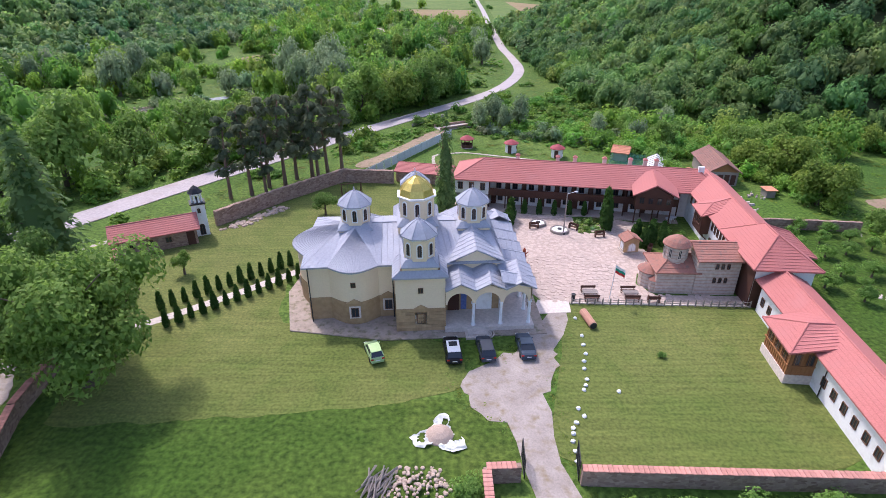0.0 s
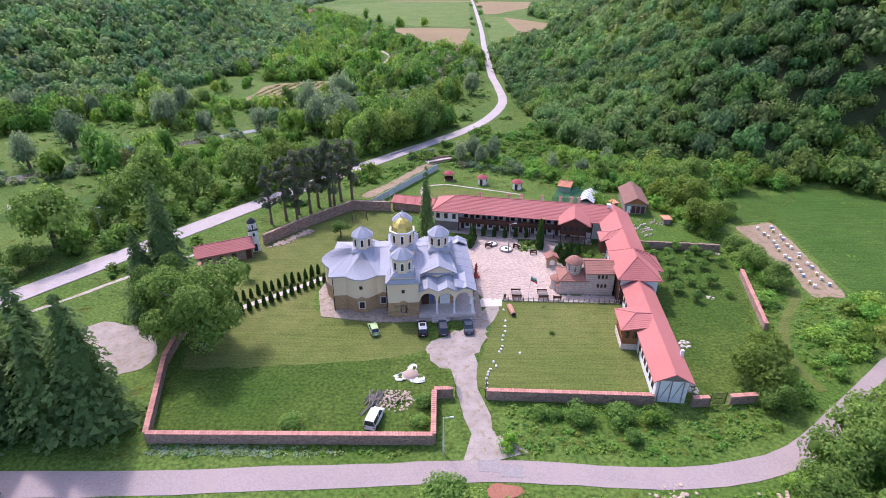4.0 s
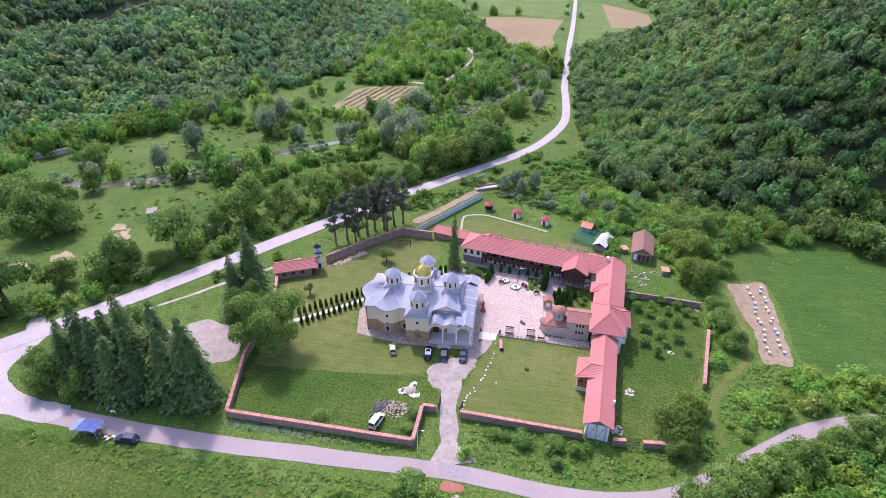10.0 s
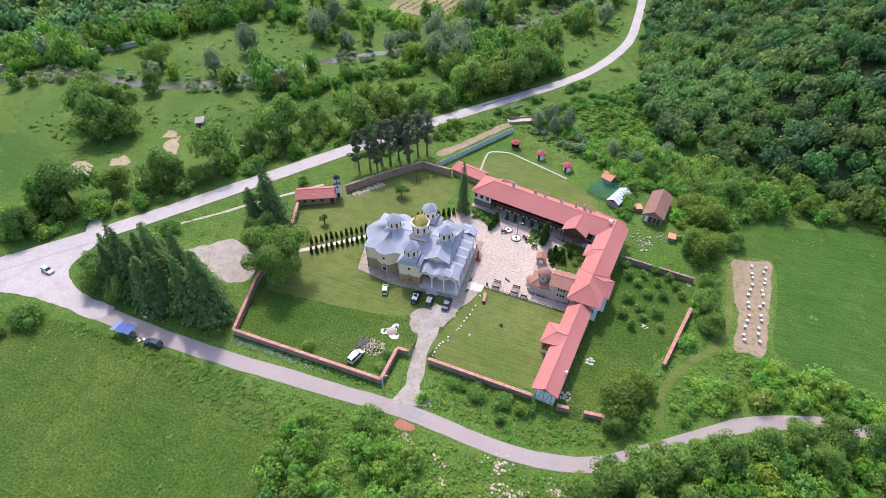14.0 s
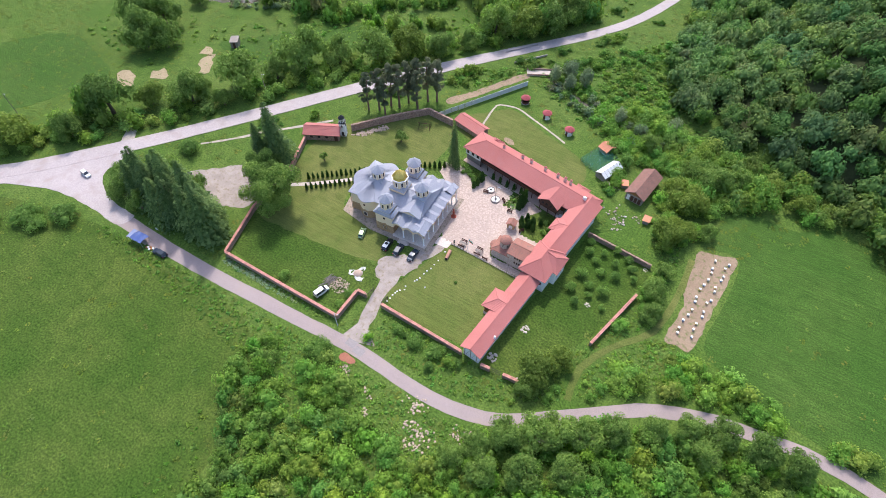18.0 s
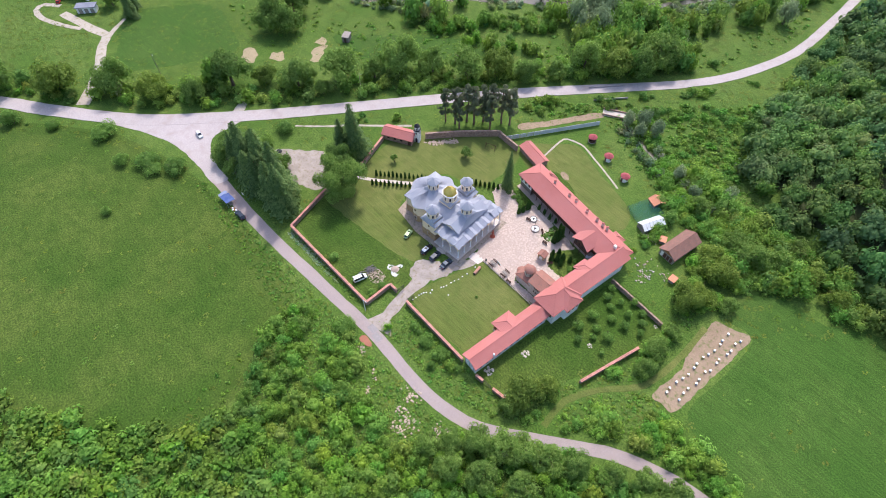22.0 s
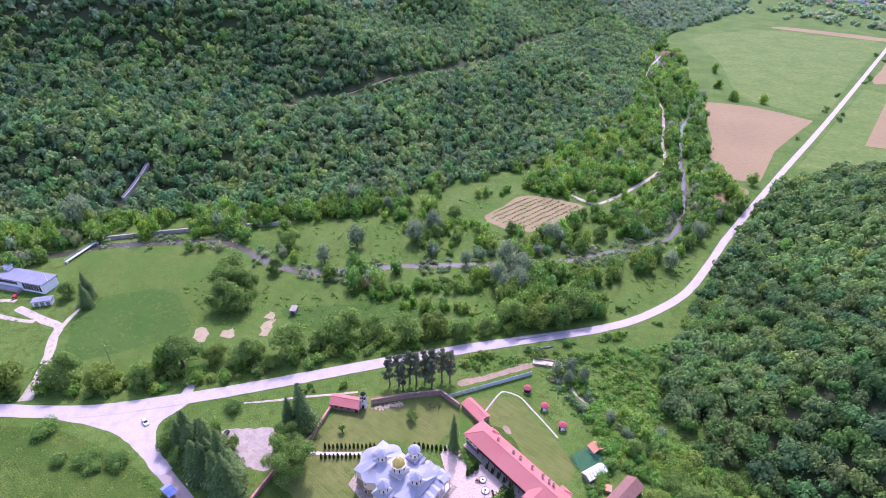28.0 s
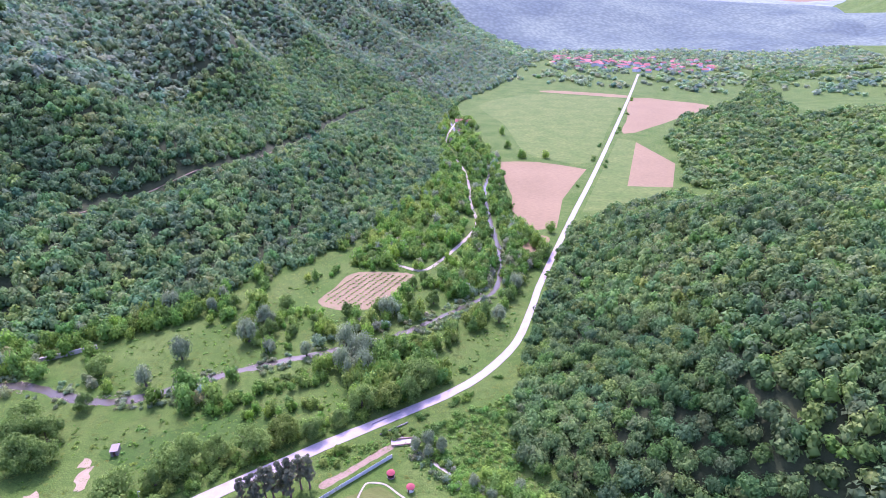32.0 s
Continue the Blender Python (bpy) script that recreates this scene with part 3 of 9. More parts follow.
def conifer(seed, tiers=26, per=15, droop=0.3, width=0.3):
    """A spruce of unit height: layered drooping boughs of uneven length in a pointed cone round a stem."""
    rng = np.random.default_rng(seed)
    pos, nrm, size = [], [], []
    lean = rng.uniform(0, 2 * math.pi, 4)
    for t in range(tiers):
        z = 0.05 + 0.93 * (t + rng.uniform(0, 0.35)) / tiers
        r = width * (1 - z) ** 0.8 * min(1, 0.7 + 3 * z) + 0.012
        m = max(5, int(per * (1.1 - 0.65 * z)))
        for k in range(m):
            a = 2 * math.pi * (k + rng.uniform(0, 1)) / m
            uneven = 0.88 + 0.14 * math.sin(2 * a + lean[0] + 9 * z) + 0.1 * math.sin(3 * a + lean[1] - 14 * z)
            q = r * uneven * rng.uniform(0.7, 1.18)
            d = np.array((math.cos(a), math.sin(a), 0))
            e = np.array((-math.sin(a), math.cos(a), 0))
            for s in (0.35, 0.55, 0.72, 0.88, 1.0):
                for _ in range(2):
                    pos.append(d * q * s + e * rng.normal() * 0.13 * q + np.array((0, 0, z - droop * q * s * s + rng.normal() * 0.005)))
                    nrm.append(d * 0.7 + np.array((0, 0, 1.0)))
                    size.append((0.01 + 0.085 * q) * (1.2 - 0.4 * s))
    pos, nrm = np.array(pos), np.array(nrm)
    v, f = leaves(pos, nrm + 0.3 * unit(len(pos), rng), np.array(size)[:, None], rng)
    core = ICO_V * np.array((width * 0.42, width * 0.42, 0.36)) + np.array((0, 0, 0.38))
    return join([(core, ICO_F), (v, f)])


def pine_crown(seed, clumps=17, per=60):
    """The upper part of a pine: loose flat clumps of needles at uneven heights round the stem."""
    rng = np.random.default_rng(seed)
    pieces = []
    for k in range(clumps):
        z = (k + rng.uniform(0, 1)) / clumps
        a = rng.uniform(0, 2 * math.pi)
        reach = rng.uniform(0.15, 1.0) * (1.0 - 0.75 * z ** 2.2)
        c = np.array((reach * math.cos(a), reach * math.sin(a), z + 0.1 * reach))
        r = np.array((1.0, 1.0, 0.1)) * rng.uniform(0.34, 0.6) * (1.1 - 0.4 * z)
        d = unit(per, rng)
        p = c + d * r * rng.uniform(0.5, 1.0, (per, 1))
        pieces.append(leaves(p, np.array((0, 0, 1.0)) + 0.3 * d, 0.13, rng))
    return join(pieces)


def column(seed, n=170, leaf=0.1, fat=0.17):
    """A clipped thuja or slender cypress of unit height."""
    rng = np.random.default_rng(seed)
    z = rng.uniform(0.02, 0.97, n) ** 0.9
    r = fat * np.clip(1.15 * (1 - z) ** 0.55 * np.minimum(1, 0.55 + 2.2 * z), 0, 1)
    a = rng.uniform(0, 2 * math.pi, n)
    pos = np.stack([r * np.cos(a), r * np.sin(a), z], 1) * rng.uniform(0.9, 1.08, (n, 1))
    nrm = np.stack([np.cos(a), np.sin(a), 0.35 * np.ones(n)], 1)
    core = ICO_V * np.array((fat * 0.85, fat * 0.85, 0.47)) + np.array((0, 0, 0.48))
    return join([(core, ICO_F), leaves(pos, nrm + 0.3 * unit(n, rng), leaf, rng)])


def plant_mesh(name, vf, material):
    v, f = vf
    return sheet_mesh(name, v, f, material, np.ones((len(v), 4)))


def trunk_mesh(height, r, limbs, seed, material=BARK, reach=0.5):
    """A tapered trunk with limbs that fork into the crown."""
    rng = random.Random(seed)
    bm = bmesh.new()
    q, p = Vector((0, 0, -0.15)), Vector((0, 0, 0))
    n = 5
    line = [Vector((0, 0, -0.15))]
    for k in range(1, n + 1):
        line.append(Vector((rng.uniform(-0.04, 0.04) * height * k / n, rng.uniform(-0.04, 0.04) * height * k / n, height * k / n)))
    for k in range(n):
        rod(line[k], line[k + 1], r * (1 - 0.75 * k / n) * (1.25 if k == 0 else 1), 7, bm, r * (1 - 0.75 * (k + 1) / n))
    for k in range(limbs):
        s = rng.uniform(0.45, 0.95)
        i = min(n - 1, int(s * n))
        a = rng.uniform(0, 6.28)
        e = line[i] + Vector((math.cos(a), math.sin(a), rng.uniform(0.5, 1.1))) * height * reach * rng.uniform(0.5, 0.9)
        rod(line[i], e, r * 0.4 * (1.2 - s), 5, bm, r * 0.08)
    me = mesh_of("trunk", bm)
    me.materials.append(material)
    return me


def scatter_mesh(name, templates, xs, ys, sizes, material, label, category, seed, tints, tall=1.0, sink=0.1, zs=None):
    """Many plants joined into one mesh; every plant has its own size, turn and shade."""
    rng = np.random.default_rng(seed)
    kinds = rng.integers(0, len(templates), len(xs))
    zs = land(xs, ys) if zs is None else zs
    lo, hi = np.array(tints[0]), np.array(tints[1])
    vv, ff, tt, k = [], [], [], 0
    for j, (v, f) in enumerate(templates):
        m = np.nonzero(kinds == j)[0]
        if not len(m):
            continue
        a = rng.uniform(0, 2 * math.pi, len(m))
        c, s = np.cos(a)[:, None], np.sin(a)[:, None]
        r = sizes[m][:, None]
        h = r * tall * rng.uniform(0.85, 1.25, (len(m), 1))
        X = xs[m][:, None] + r * (c * v[None, :, 0] - s * v[None, :, 1])
        Y = ys[m][:, None] + r * (s * v[None, :, 0] + c * v[None, :, 1])
        Z = zs[m][:, None] + h * (v[None, :, 2] - sink)
        vv.append(np.stack([X, Y, Z], -1).reshape(-1, 3))
        ff.append((f[None] + (np.arange(len(m)) * len(v))[:, None, None]).reshape(-1, 3) + k)
        w = np.clip(rng.uniform(0, 1, (len(m), 1)) ** 1.2 * 0.62 + 0.24 * (1 + lumps(xs[m] * 2.3, ys[m] * 2.1))[:, None], 0, 1)
        t = (lo * (1 - w) + hi * w) * (1 + np.clip(rng.normal(0, 1, (len(m), 3)), -1.8, 1.8) * np.array((0.12, 0.06, 0.16)))
        tt.append(np.repeat(np.concatenate([t, np.ones((len(m), 1))], 1), len(v), 0))
        k += len(m) * len(v)
    me = sheet_mesh(name, np.concatenate(vv), np.concatenate(ff), material, np.concatenate(tt))
    return tagged(new(name, me), label, category, kind="stuff")


def jitter_grid(x0, x1, y0, y1, step, seed):
    rng = np.random.default_rng(seed)
    x, y = np.meshgrid(np.arange(x0, x1, step), np.arange(y0, y1, step * 0.87))
    x = x + (np.arange(x.shape[0])[:, None] % 2) * step / 2
    x = (x + rng.uniform(-0.38, 0.38, x.shape) * step).ravel()
    y = (y + rng.uniform(-0.38, 0.38, y.shape) * step).ravel()
    return x, y, rng


def inside(x, y, poly):
    """Which of the points lie in the plan outline."""
    r = np.zeros(len(x), bool)
    for (ax, ay), (bx, by) in zip(poly, poly[1:] + poly[:1]):
        hit = ((ay > y) != (by > y)) & (x < (bx - ax) * (y - ay) / ((by - ay) or 1e-9) + ax)
        r ^= hit
    return r


def off_line(x, y, pts):
    """Distance of every point from a line."""
    d = np.full(len(x), 1e9)
    for (ax, ay), (bx, by) in zip(pts, pts[1:]):
        l2 = (bx - ax) ** 2 + (by - ay) ** 2
        s = np.clip(((x - ax) * (bx - ax) + (y - ay) * (by - ay)) / l2, 0, 1)
        d = np.minimum(d, np.hypot(x - ax - s * (bx - ax), y - ay - s * (by - ay)))
    return d


def west_of(x, y):
    return np.interp(y, WEST_Y, WEST_X) - x


def east_of(x, y):
    return x - np.interp(y, EAST_Y, EAST_X)


# woodland on the hills
T_WOOD = [crown(10 + k, 5, 84, 0.17, 1.0, 0.58, 0.8, 0.95, 0.55) for k in range(6)]
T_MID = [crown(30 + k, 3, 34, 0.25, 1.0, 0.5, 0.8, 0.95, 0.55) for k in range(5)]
T_FAR = [crown(40 + k, 2, 16, 0.36, 1.0, 0.4, 0.82, 0.95, 0.5) for k in range(4)]
WOOD_TINT = ((0.6, 0.72, 0.85), (1.65, 1.5, 1.25))
x, y, rng = jitter_grid(-520, -60, -90, 760, 6.0, 1)
d = west_of(x, y)
k = (d > 3) & (d < 235) & (rng.uniform(size=len(x)) < 0.98) & (off_line(x, y, [(-240, 78), (-256.5, 109)]) > 3.4) & (off_line(x, y, CUT) > 5)
scatter_mesh("woodland", T_WOOD, x[k], y[k], rng.uniform(3.7, 5.9, k.sum()), WOODS, "dense leafy green wood covering the hillside", "woodland", 2, WOOD_TINT, 1.12, 0.2)
# upper slopes and crest: the paler leaf colour carries the haze
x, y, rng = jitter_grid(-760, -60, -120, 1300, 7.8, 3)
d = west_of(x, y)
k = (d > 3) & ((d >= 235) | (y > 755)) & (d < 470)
scatter_mesh("woodland", T_MID, x[k], y[k], rng.uniform(5.0, 7.6, k.sum()), HAZED_WOODS, "dense hazy leafy wood on the upper slopes", "woodland", 4, ((0.72, 0.78, 0.75), (1.12, 1.12, 1.05)), 0.95, 0.25)
x, y, rng = jitter_grid(-1050, -500, -60, 1450, 9.8, 13)
d = west_of(x, y)
k = (d >= 470) & (d < 760)
scatter_mesh("woodland", T_FAR, x[k], y[k], rng.uniform(7.0, 9.6, k.sum()), HAZED_WOODS, "hazy leafy wood along the crest of the slope", "woodland", 14, ((0.78, 0.88, 0.76), (1.05, 1.12, 0.98)), 0.85, 0.22)
x, y, rng = jitter_grid(-900, -150, 1300, 2100, 13, 15)
k = (west_of(x, y) > 0) & (west_of(x, y) < 620)
scatter_mesh("woodland", T_FAR, x[k], y[k], rng.uniform(7.0, 10, k.sum()), HAZED_WOODS, "hazy leafy wood on the far end of the slope", "woodland", 16, ((0.8, 0.9, 0.8), (1.05, 1.12, 1.0)), 0.9, 0.22)
x, y, rng = jitter_grid(26, 400, 40, 440, 5.3, 5)
d = east_of(x, y)
k = (d > 1.5) & (d < 230) & (off_line(x, y, MAIN) > np.where(y > 185, 3.4, 4.6))
k &= ~inside(x, y, [(76, 48), (76, 84), (92, 100), (112, 98), (150, 80), (190, 62), (180, 36)])
KNOLL_TINT = ((0.52, 0.63, 0.6), (1.62, 1.46, 1.06))
near = k & (d < 75) & (y < 215)
scatter_mesh("woodland", [crown(15 + q, 10, 430, 0.085, 1.0, 0.66, 0.78, 0.85, 0.6) for q in range(4)], x[near], y[near], rng.uniform(3.4, 5.6, near.sum()), WOODS, "leafy edge of the wood on the knoll", "woodland", 61, KNOLL_TINT, 1.2)
k &= ~near
scatter_mesh("woodland", [crown(24 + q, 6, 130, 0.14, 1.0, 0.62, 0.8, 0.9, 0.55) for q in range(5)], x[k], y[k], rng.uniform(3.5, 5.7, k.sum()), WOODS, "dense dark green wood on the knoll", "woodland", 6, KNOLL_TINT, 1.15)
x, y, rng = jitter_grid(40, 800, 400, 1300, 8.6, 7)
d = east_of(x, y)
k = (d > 0) & (d < 560) & (lumps(x * 1.7, y * 1.5) > -1.15) & ~inside(x, y, [(250, 800), (250, 1110), (490, 1300), (480, 900), (366, 870)])
scatter_mesh("woodland", T_MID, x[k], y[k], rng.uniform(4.4, 7.4, k.sum()), WOODS, "mixed scrub and wood on the far slope", "woodland", 8, ((0.75, 0.82, 0.75), (1.9, 1.65, 1.15)), 0.85)
# distance: hills that close the valley, haze painted on as colour and emission
def far_hill(name, dark, light, haze_glow, strength, scale):
    """Distant wooded hills, haze painted in: crowns as a fine cellular grain, broad patches of lighter wood."""
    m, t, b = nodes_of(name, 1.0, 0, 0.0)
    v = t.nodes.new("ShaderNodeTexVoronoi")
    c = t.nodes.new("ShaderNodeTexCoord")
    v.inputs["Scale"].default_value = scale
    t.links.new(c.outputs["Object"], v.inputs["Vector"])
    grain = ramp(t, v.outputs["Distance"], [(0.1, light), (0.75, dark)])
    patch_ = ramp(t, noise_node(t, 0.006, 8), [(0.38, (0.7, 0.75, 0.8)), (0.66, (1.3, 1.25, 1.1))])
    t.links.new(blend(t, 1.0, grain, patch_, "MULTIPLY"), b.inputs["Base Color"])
    # the hills give off no light; this emission stands in for bluish haze
    b.inputs["Emission Color"].default_value = (*haze_glow, 1)
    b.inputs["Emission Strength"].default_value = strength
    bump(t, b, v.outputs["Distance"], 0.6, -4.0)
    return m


# muted base colours plus emission imitate haze, stronger on the farther range
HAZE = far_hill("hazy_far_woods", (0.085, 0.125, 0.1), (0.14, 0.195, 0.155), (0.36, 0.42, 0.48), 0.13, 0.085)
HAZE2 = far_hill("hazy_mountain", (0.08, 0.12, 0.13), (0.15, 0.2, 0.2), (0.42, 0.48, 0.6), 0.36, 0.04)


def ridge(name, line, depth, material, label, seed):
    """A far range of hills: crest heights along a plan line, falling away to the front."""
    pts = smooth_line([(a, b) for a, b, _ in line], 40)
    hs = np.interp(np.linspace(0, 1, len(pts)), np.linspace(0, 1, len(line)), [h for _, _, h in line])
    rows = 14
    v = []
    for i, (p, h) in enumerate(zip(pts, hs)):
        for r in range(rows):
            s = r / (rows - 1)
            q = Vector((p.x, p.y - depth * (1 - s), 0))
            n = noise.noise(q * 0.0045 + Vector((seed, 0, 0))) * 0.22 + noise.noise(q * 0.014 + Vector((0, seed, 0))) * 0.09
            v.append((q.x, q.y, max(-2, h * (ease(s, 0, 1.0) + n * math.sin(math.pi * min(1, s * 1.02))))))
    i = np.arange(len(v)).reshape(len(pts), rows)
    f = np.stack([i[:-1, :-1], i[1:, :-1], i[1:, 1:], i[:-1, 1:]], -1).reshape(-1, 4)
    ob = new(name, sheet_mesh(name, v, f, material))
    for p in ob.data.polygons:
        p.use_smooth = True
    return tagged(ob, label, "hills", kind="structure")


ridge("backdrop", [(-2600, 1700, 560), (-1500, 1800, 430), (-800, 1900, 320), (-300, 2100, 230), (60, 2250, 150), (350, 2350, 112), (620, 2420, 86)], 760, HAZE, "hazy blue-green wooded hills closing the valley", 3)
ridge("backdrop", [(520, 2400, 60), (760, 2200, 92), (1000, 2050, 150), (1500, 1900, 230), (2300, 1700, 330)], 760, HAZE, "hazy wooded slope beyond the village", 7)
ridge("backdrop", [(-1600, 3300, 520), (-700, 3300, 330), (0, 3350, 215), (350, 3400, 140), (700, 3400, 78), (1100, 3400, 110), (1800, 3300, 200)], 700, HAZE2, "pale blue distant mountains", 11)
# woods and hedges round the far village, haze put into their pale leaf colour
x, y, rng = jitter_grid(-420, 520, 900, 1760, 13, 9)
k = (off_line(x, y, MAIN) > 9) & (((y > 960) & (lumps(x * 3, y * 2.2) > 0.1)) | (y > 1290)) & (west_of(x, y) < 20)
scatter_mesh("woodland", T_FAR, x[k], y[k], rng.uniform(5, 8.5, k.sum()), HAZED_WOODS, "scattered trees and hedges round the village", "woodland", 10, WOOD_TINT, 0.8)

# trees that stand singly
CROWN_BROAD = [plant_mesh("crown", crown(50 + k, 18, 3200, 0.05, 0.95, 0.78, 0.66, 0.75), LEAF) for k in range(4)]
CROWN_LIME = [plant_mesh("crown", crown(65 + k, 16, 3000, 0.052, 0.95, 0.76, 0.66, 0.75), LIME) for k in range(2)]
CROWN_MIX = CROWN_BROAD + CROWN_LIME[:1]
CROWN_GREAT = [plant_mesh("crown", crown(55 + k, 36, 17000, 0.027, 0.95, 0.9, 0.66, 0.6), LEAF) for k in range(2)]
CROWN_BUSH = [plant_mesh("crown", crown(60 + k, 10, 1500, 0.06, 0.8, 0.62, 0.66), BUSHY) for k in range(4)]
CROWN_SILVER = [plant_mesh("crown", crown(70 + k, 12, 1100, 0.07, 0.95, 0.66, 0.6), SILVER) for k in range(3)]
CROWN_SPRUCE = [plant_mesh("crown", conifer(80 + k), NEEDLE) for k in range(3)]
CROWN_THUJA = [plant_mesh("crown", column(90 + k), THUJA) for k in range(3)]
CROWN_PINE = [plant_mesh("crown", pine_crown(96 + k), PINE) for k in range(3)]
TRUNK_BROAD = [trunk_mesh(1.0, 0.075, 9, 5 + k, BARK, 0.7) for k in range(2)]
TRUNK_PINE = [trunk_mesh(1.0, 0.02, 9, 15 + k, PINEBARK, 0.16) for k in range(2)]


def tree(name, label, x, y, r, crowns, trunks, lift=0.35, tall=1.0, category="tree", group="", wide_trunk=1.0, seed=0):
    """One tree of crown radius r with its foot on the ground."""
    rng = random.Random(int(x * 31 + y * 17 + seed))
    t = thing(name, label, category, pose(x, y, land1(x, y), 0, 0, rng.uniform(0, 360)), group)
    c = part("crown", rng.choice(crowns), None, t)
    c.matrix_basis = pose(0, 0, r * lift) @ Matrix.Diagonal((r, r, r * tall, 1))
    k = part("trunk", rng.choice(trunks), None, t)
    h = r * lift + r * tall * 0.75
    k.matrix_basis = Matrix.Diagonal((h * wide_trunk, h * wide_trunk, h, 1))
    return t


def spruce(x, y, h, label="tall dark green spruce beside the lane", group="spruces by the lane", wide=1.0):
    rng = random.Random(int(x * 13 + y * 7))
    t = thing("spruce", label, "tree", pose(x, y, 0, 0, 0, rng.uniform(0, 360)), group)
    part("crown", rng.choice(CROWN_SPRUCE), None, t).matrix_basis = pose(0, 0, h * 0.03) @ Matrix.Diagonal((h * wide, h * wide, h, 1))
    part("trunk", TRUNK_PINE[0], None, t).matrix_basis = Matrix.Diagonal((h * 0.8, h * 0.8, h * 0.8, 1))
    return t


# the great walnut at the west wall and its neighbour
tree("broadleaf_tree", "huge spreading broadleaf tree by the west wall", -31.5, 38.6, 7.6, CROWN_GREAT, TRUNK_BROAD, 0.3, 1.25)
tree("broadleaf_tree", "dense green broadleaf tree beside the great one", -36.5, 42.5, 5.4, CROWN_GREAT, TRUNK_BROAD, 0.5, 1.35)
spruce(-40.5, 50.8, 21.5, "tall slender dark spruce outside the wall", "", 0.84)
spruce(-43.5, 48.0, 15.5, "slender dark spruce outside the wall", "", 0.88)
spruce(0.4, 75.6, 15.8, "tall narrow dark conifer beside the church", "", 0.5)
for x, y, h, wide in ((-61, 24.2, 17.7, 0.7), (-52.3, 25.6, 20, 0.72), (-46, 26.2, 19, 0.72), (-37.9, 22.6, 19.3, 0.72), (-56.6, 22.8, 16.5, 0.75), (-48.6, 21.8, 16, 0.8), (-42.8, 22.2, 16.5, 0.78), (-66.5, 25, 13, 0.75), (-53, 21.2, 14, 0.85), (-57, 26, 15.5, 0.8), (-41, 25.5, 15.5, 0.8), (-49.5, 24, 15, 0.8), (-64, 22.5, 13, 0.8)):
    spruce(x, y, h, wide=wide * 1.28)
for x, y, r, tall in ((-67.4, 20.4, 4.2, 1.25), (-60.4, 19.6, 3.4, 1.3), (-72.6, 23.6, 3.2, 1.2), (-57.5, 29.5, 4.4, 1.7), (-52.5, 30.6, 3.6, 1.5), (-63.6, 27.4, 3.2, 1.6)):
    tree("broadleaf_tree", "rounded leafy tree among the spruces", x, y, r, CROWN_BROAD, TRUNK_BROAD, 0.12, tall, group="trees among the spruces")
# pines at the north wall
for k, (x, y, h) in enumerate(((-33.9, 82.6, 13), (-31.0, 84.2, 14), (-29.2, 87.6, 14.5), (-26.6, 88.4, 15), (-25.4, 91.6, 14), (-22.9, 92.4, 15.5), (-20.7, 95.4, 15), (-18.4, 96.8, 14.5), (-28.4, 83.6, 12), (-21.4, 90.6, 13.5))):
    h *= 1.06
    t = thing("pine", "tall pine with a bare trunk and dark crown", "tree", pose(x, y, 0, 0, 0, 40 * k), "pines at the north wall")
    part("trunk", TRUNK_PINE[k % 2], None, t).matrix_basis = Matrix.Diagonal((h * 1.1, h * 1.1, h * 0.92, 1))
    part("crown", CROWN_PINE[k % 3], None, t).matrix_basis = pose(0, 0, h * 0.28) @ Matrix.Diagonal((h * 0.165, h * 0.165, h * 0.68, 1))
# trees along the north side of the valley road
for x, y, r in ((-153, -20, 7.4), (-136.3, -4, 7.8), (-122.2, 10, 7.2), (-110.5, 19, 6.0), (-98.5, 41, 7.6), (-99.5, 28, 4.8), (-92, 50, 4.6), (-81.5, 57, 6.2), (-73.6, 70.4, 7.6), (-73, 61.5, 3.4), (-63.4, 88.6, 8.2), (-56, 97, 5.2), (-45.5, 103.4, 6.8), (-39.5, 112, 6.2), (-30, 117.5, 4.8), (-24, 126, 3.9), (-20, 137.5, 6.8), (-12, 142, 6.6), (-5, 149, 6.0), (-2.8, 159, 7.4), (-68, 80, 4.4), (-82, 62, 3.6)):
    tree("broadleaf_tree", "leafy green tree beside the valley road", x, y, r, CROWN_MIX, TRUNK_BROAD, 0.2, 1.2, group="trees along the valley road")
for x, y, r in ((-133, 84, 7.6), (-127, 77.5, 8.0), (-117.5, 70, 7.8), (-111.5, 73.5, 6.8), (-121, 82, 6.8), (-176, 31.5, 4.6), (-123, 99, 4.4), (-136.4, 117.8, 6)):
    tree("broadleaf_tree", "big rounded green tree in the meadow", x, y, r * 0.92, CROWN_BROAD, TRUNK_BROAD, 0.2, 1.25, group="trees in the meadow")
for x, y, r, lime in ((-59, 197, 3.9, 0), (-46, 206, 4.2, 0), (-40, 236, 3.4, 0), (-36, 243, 3.8, 0), (-92, 192, 4.4, 0), (-101, 170, 4.2, 1), (-86, 168, 4.6, 0), (-97, 180, 3.2, 0), (-76, 172, 3.0, 0), (-30, 212, 3.2, 0), (-22, 222, 4.2, 0), (-17, 236, 4.6, 1), (-12, 252, 4.4, 1), (-8, 268, 4.0, 1), (19, 286, 4.8, 0), (22, 296, 4.2, 0), (-72, 186, 2.6, 0), (-66, 178, 2.8, 0), (-52, 190, 2.6, 0), (-118, 182, 4.4, 0)):
    tree("broadleaf_tree", "round green tree on the far bank", x, y, r, CROWN_LIME if lime else CROWN_BROAD, TRUNK_BROAD, 0.15, 1.3, group="trees on the far bank")
spruce(-168.5, 37, 13, "dark green spruce beside the white building", "", 1.0)
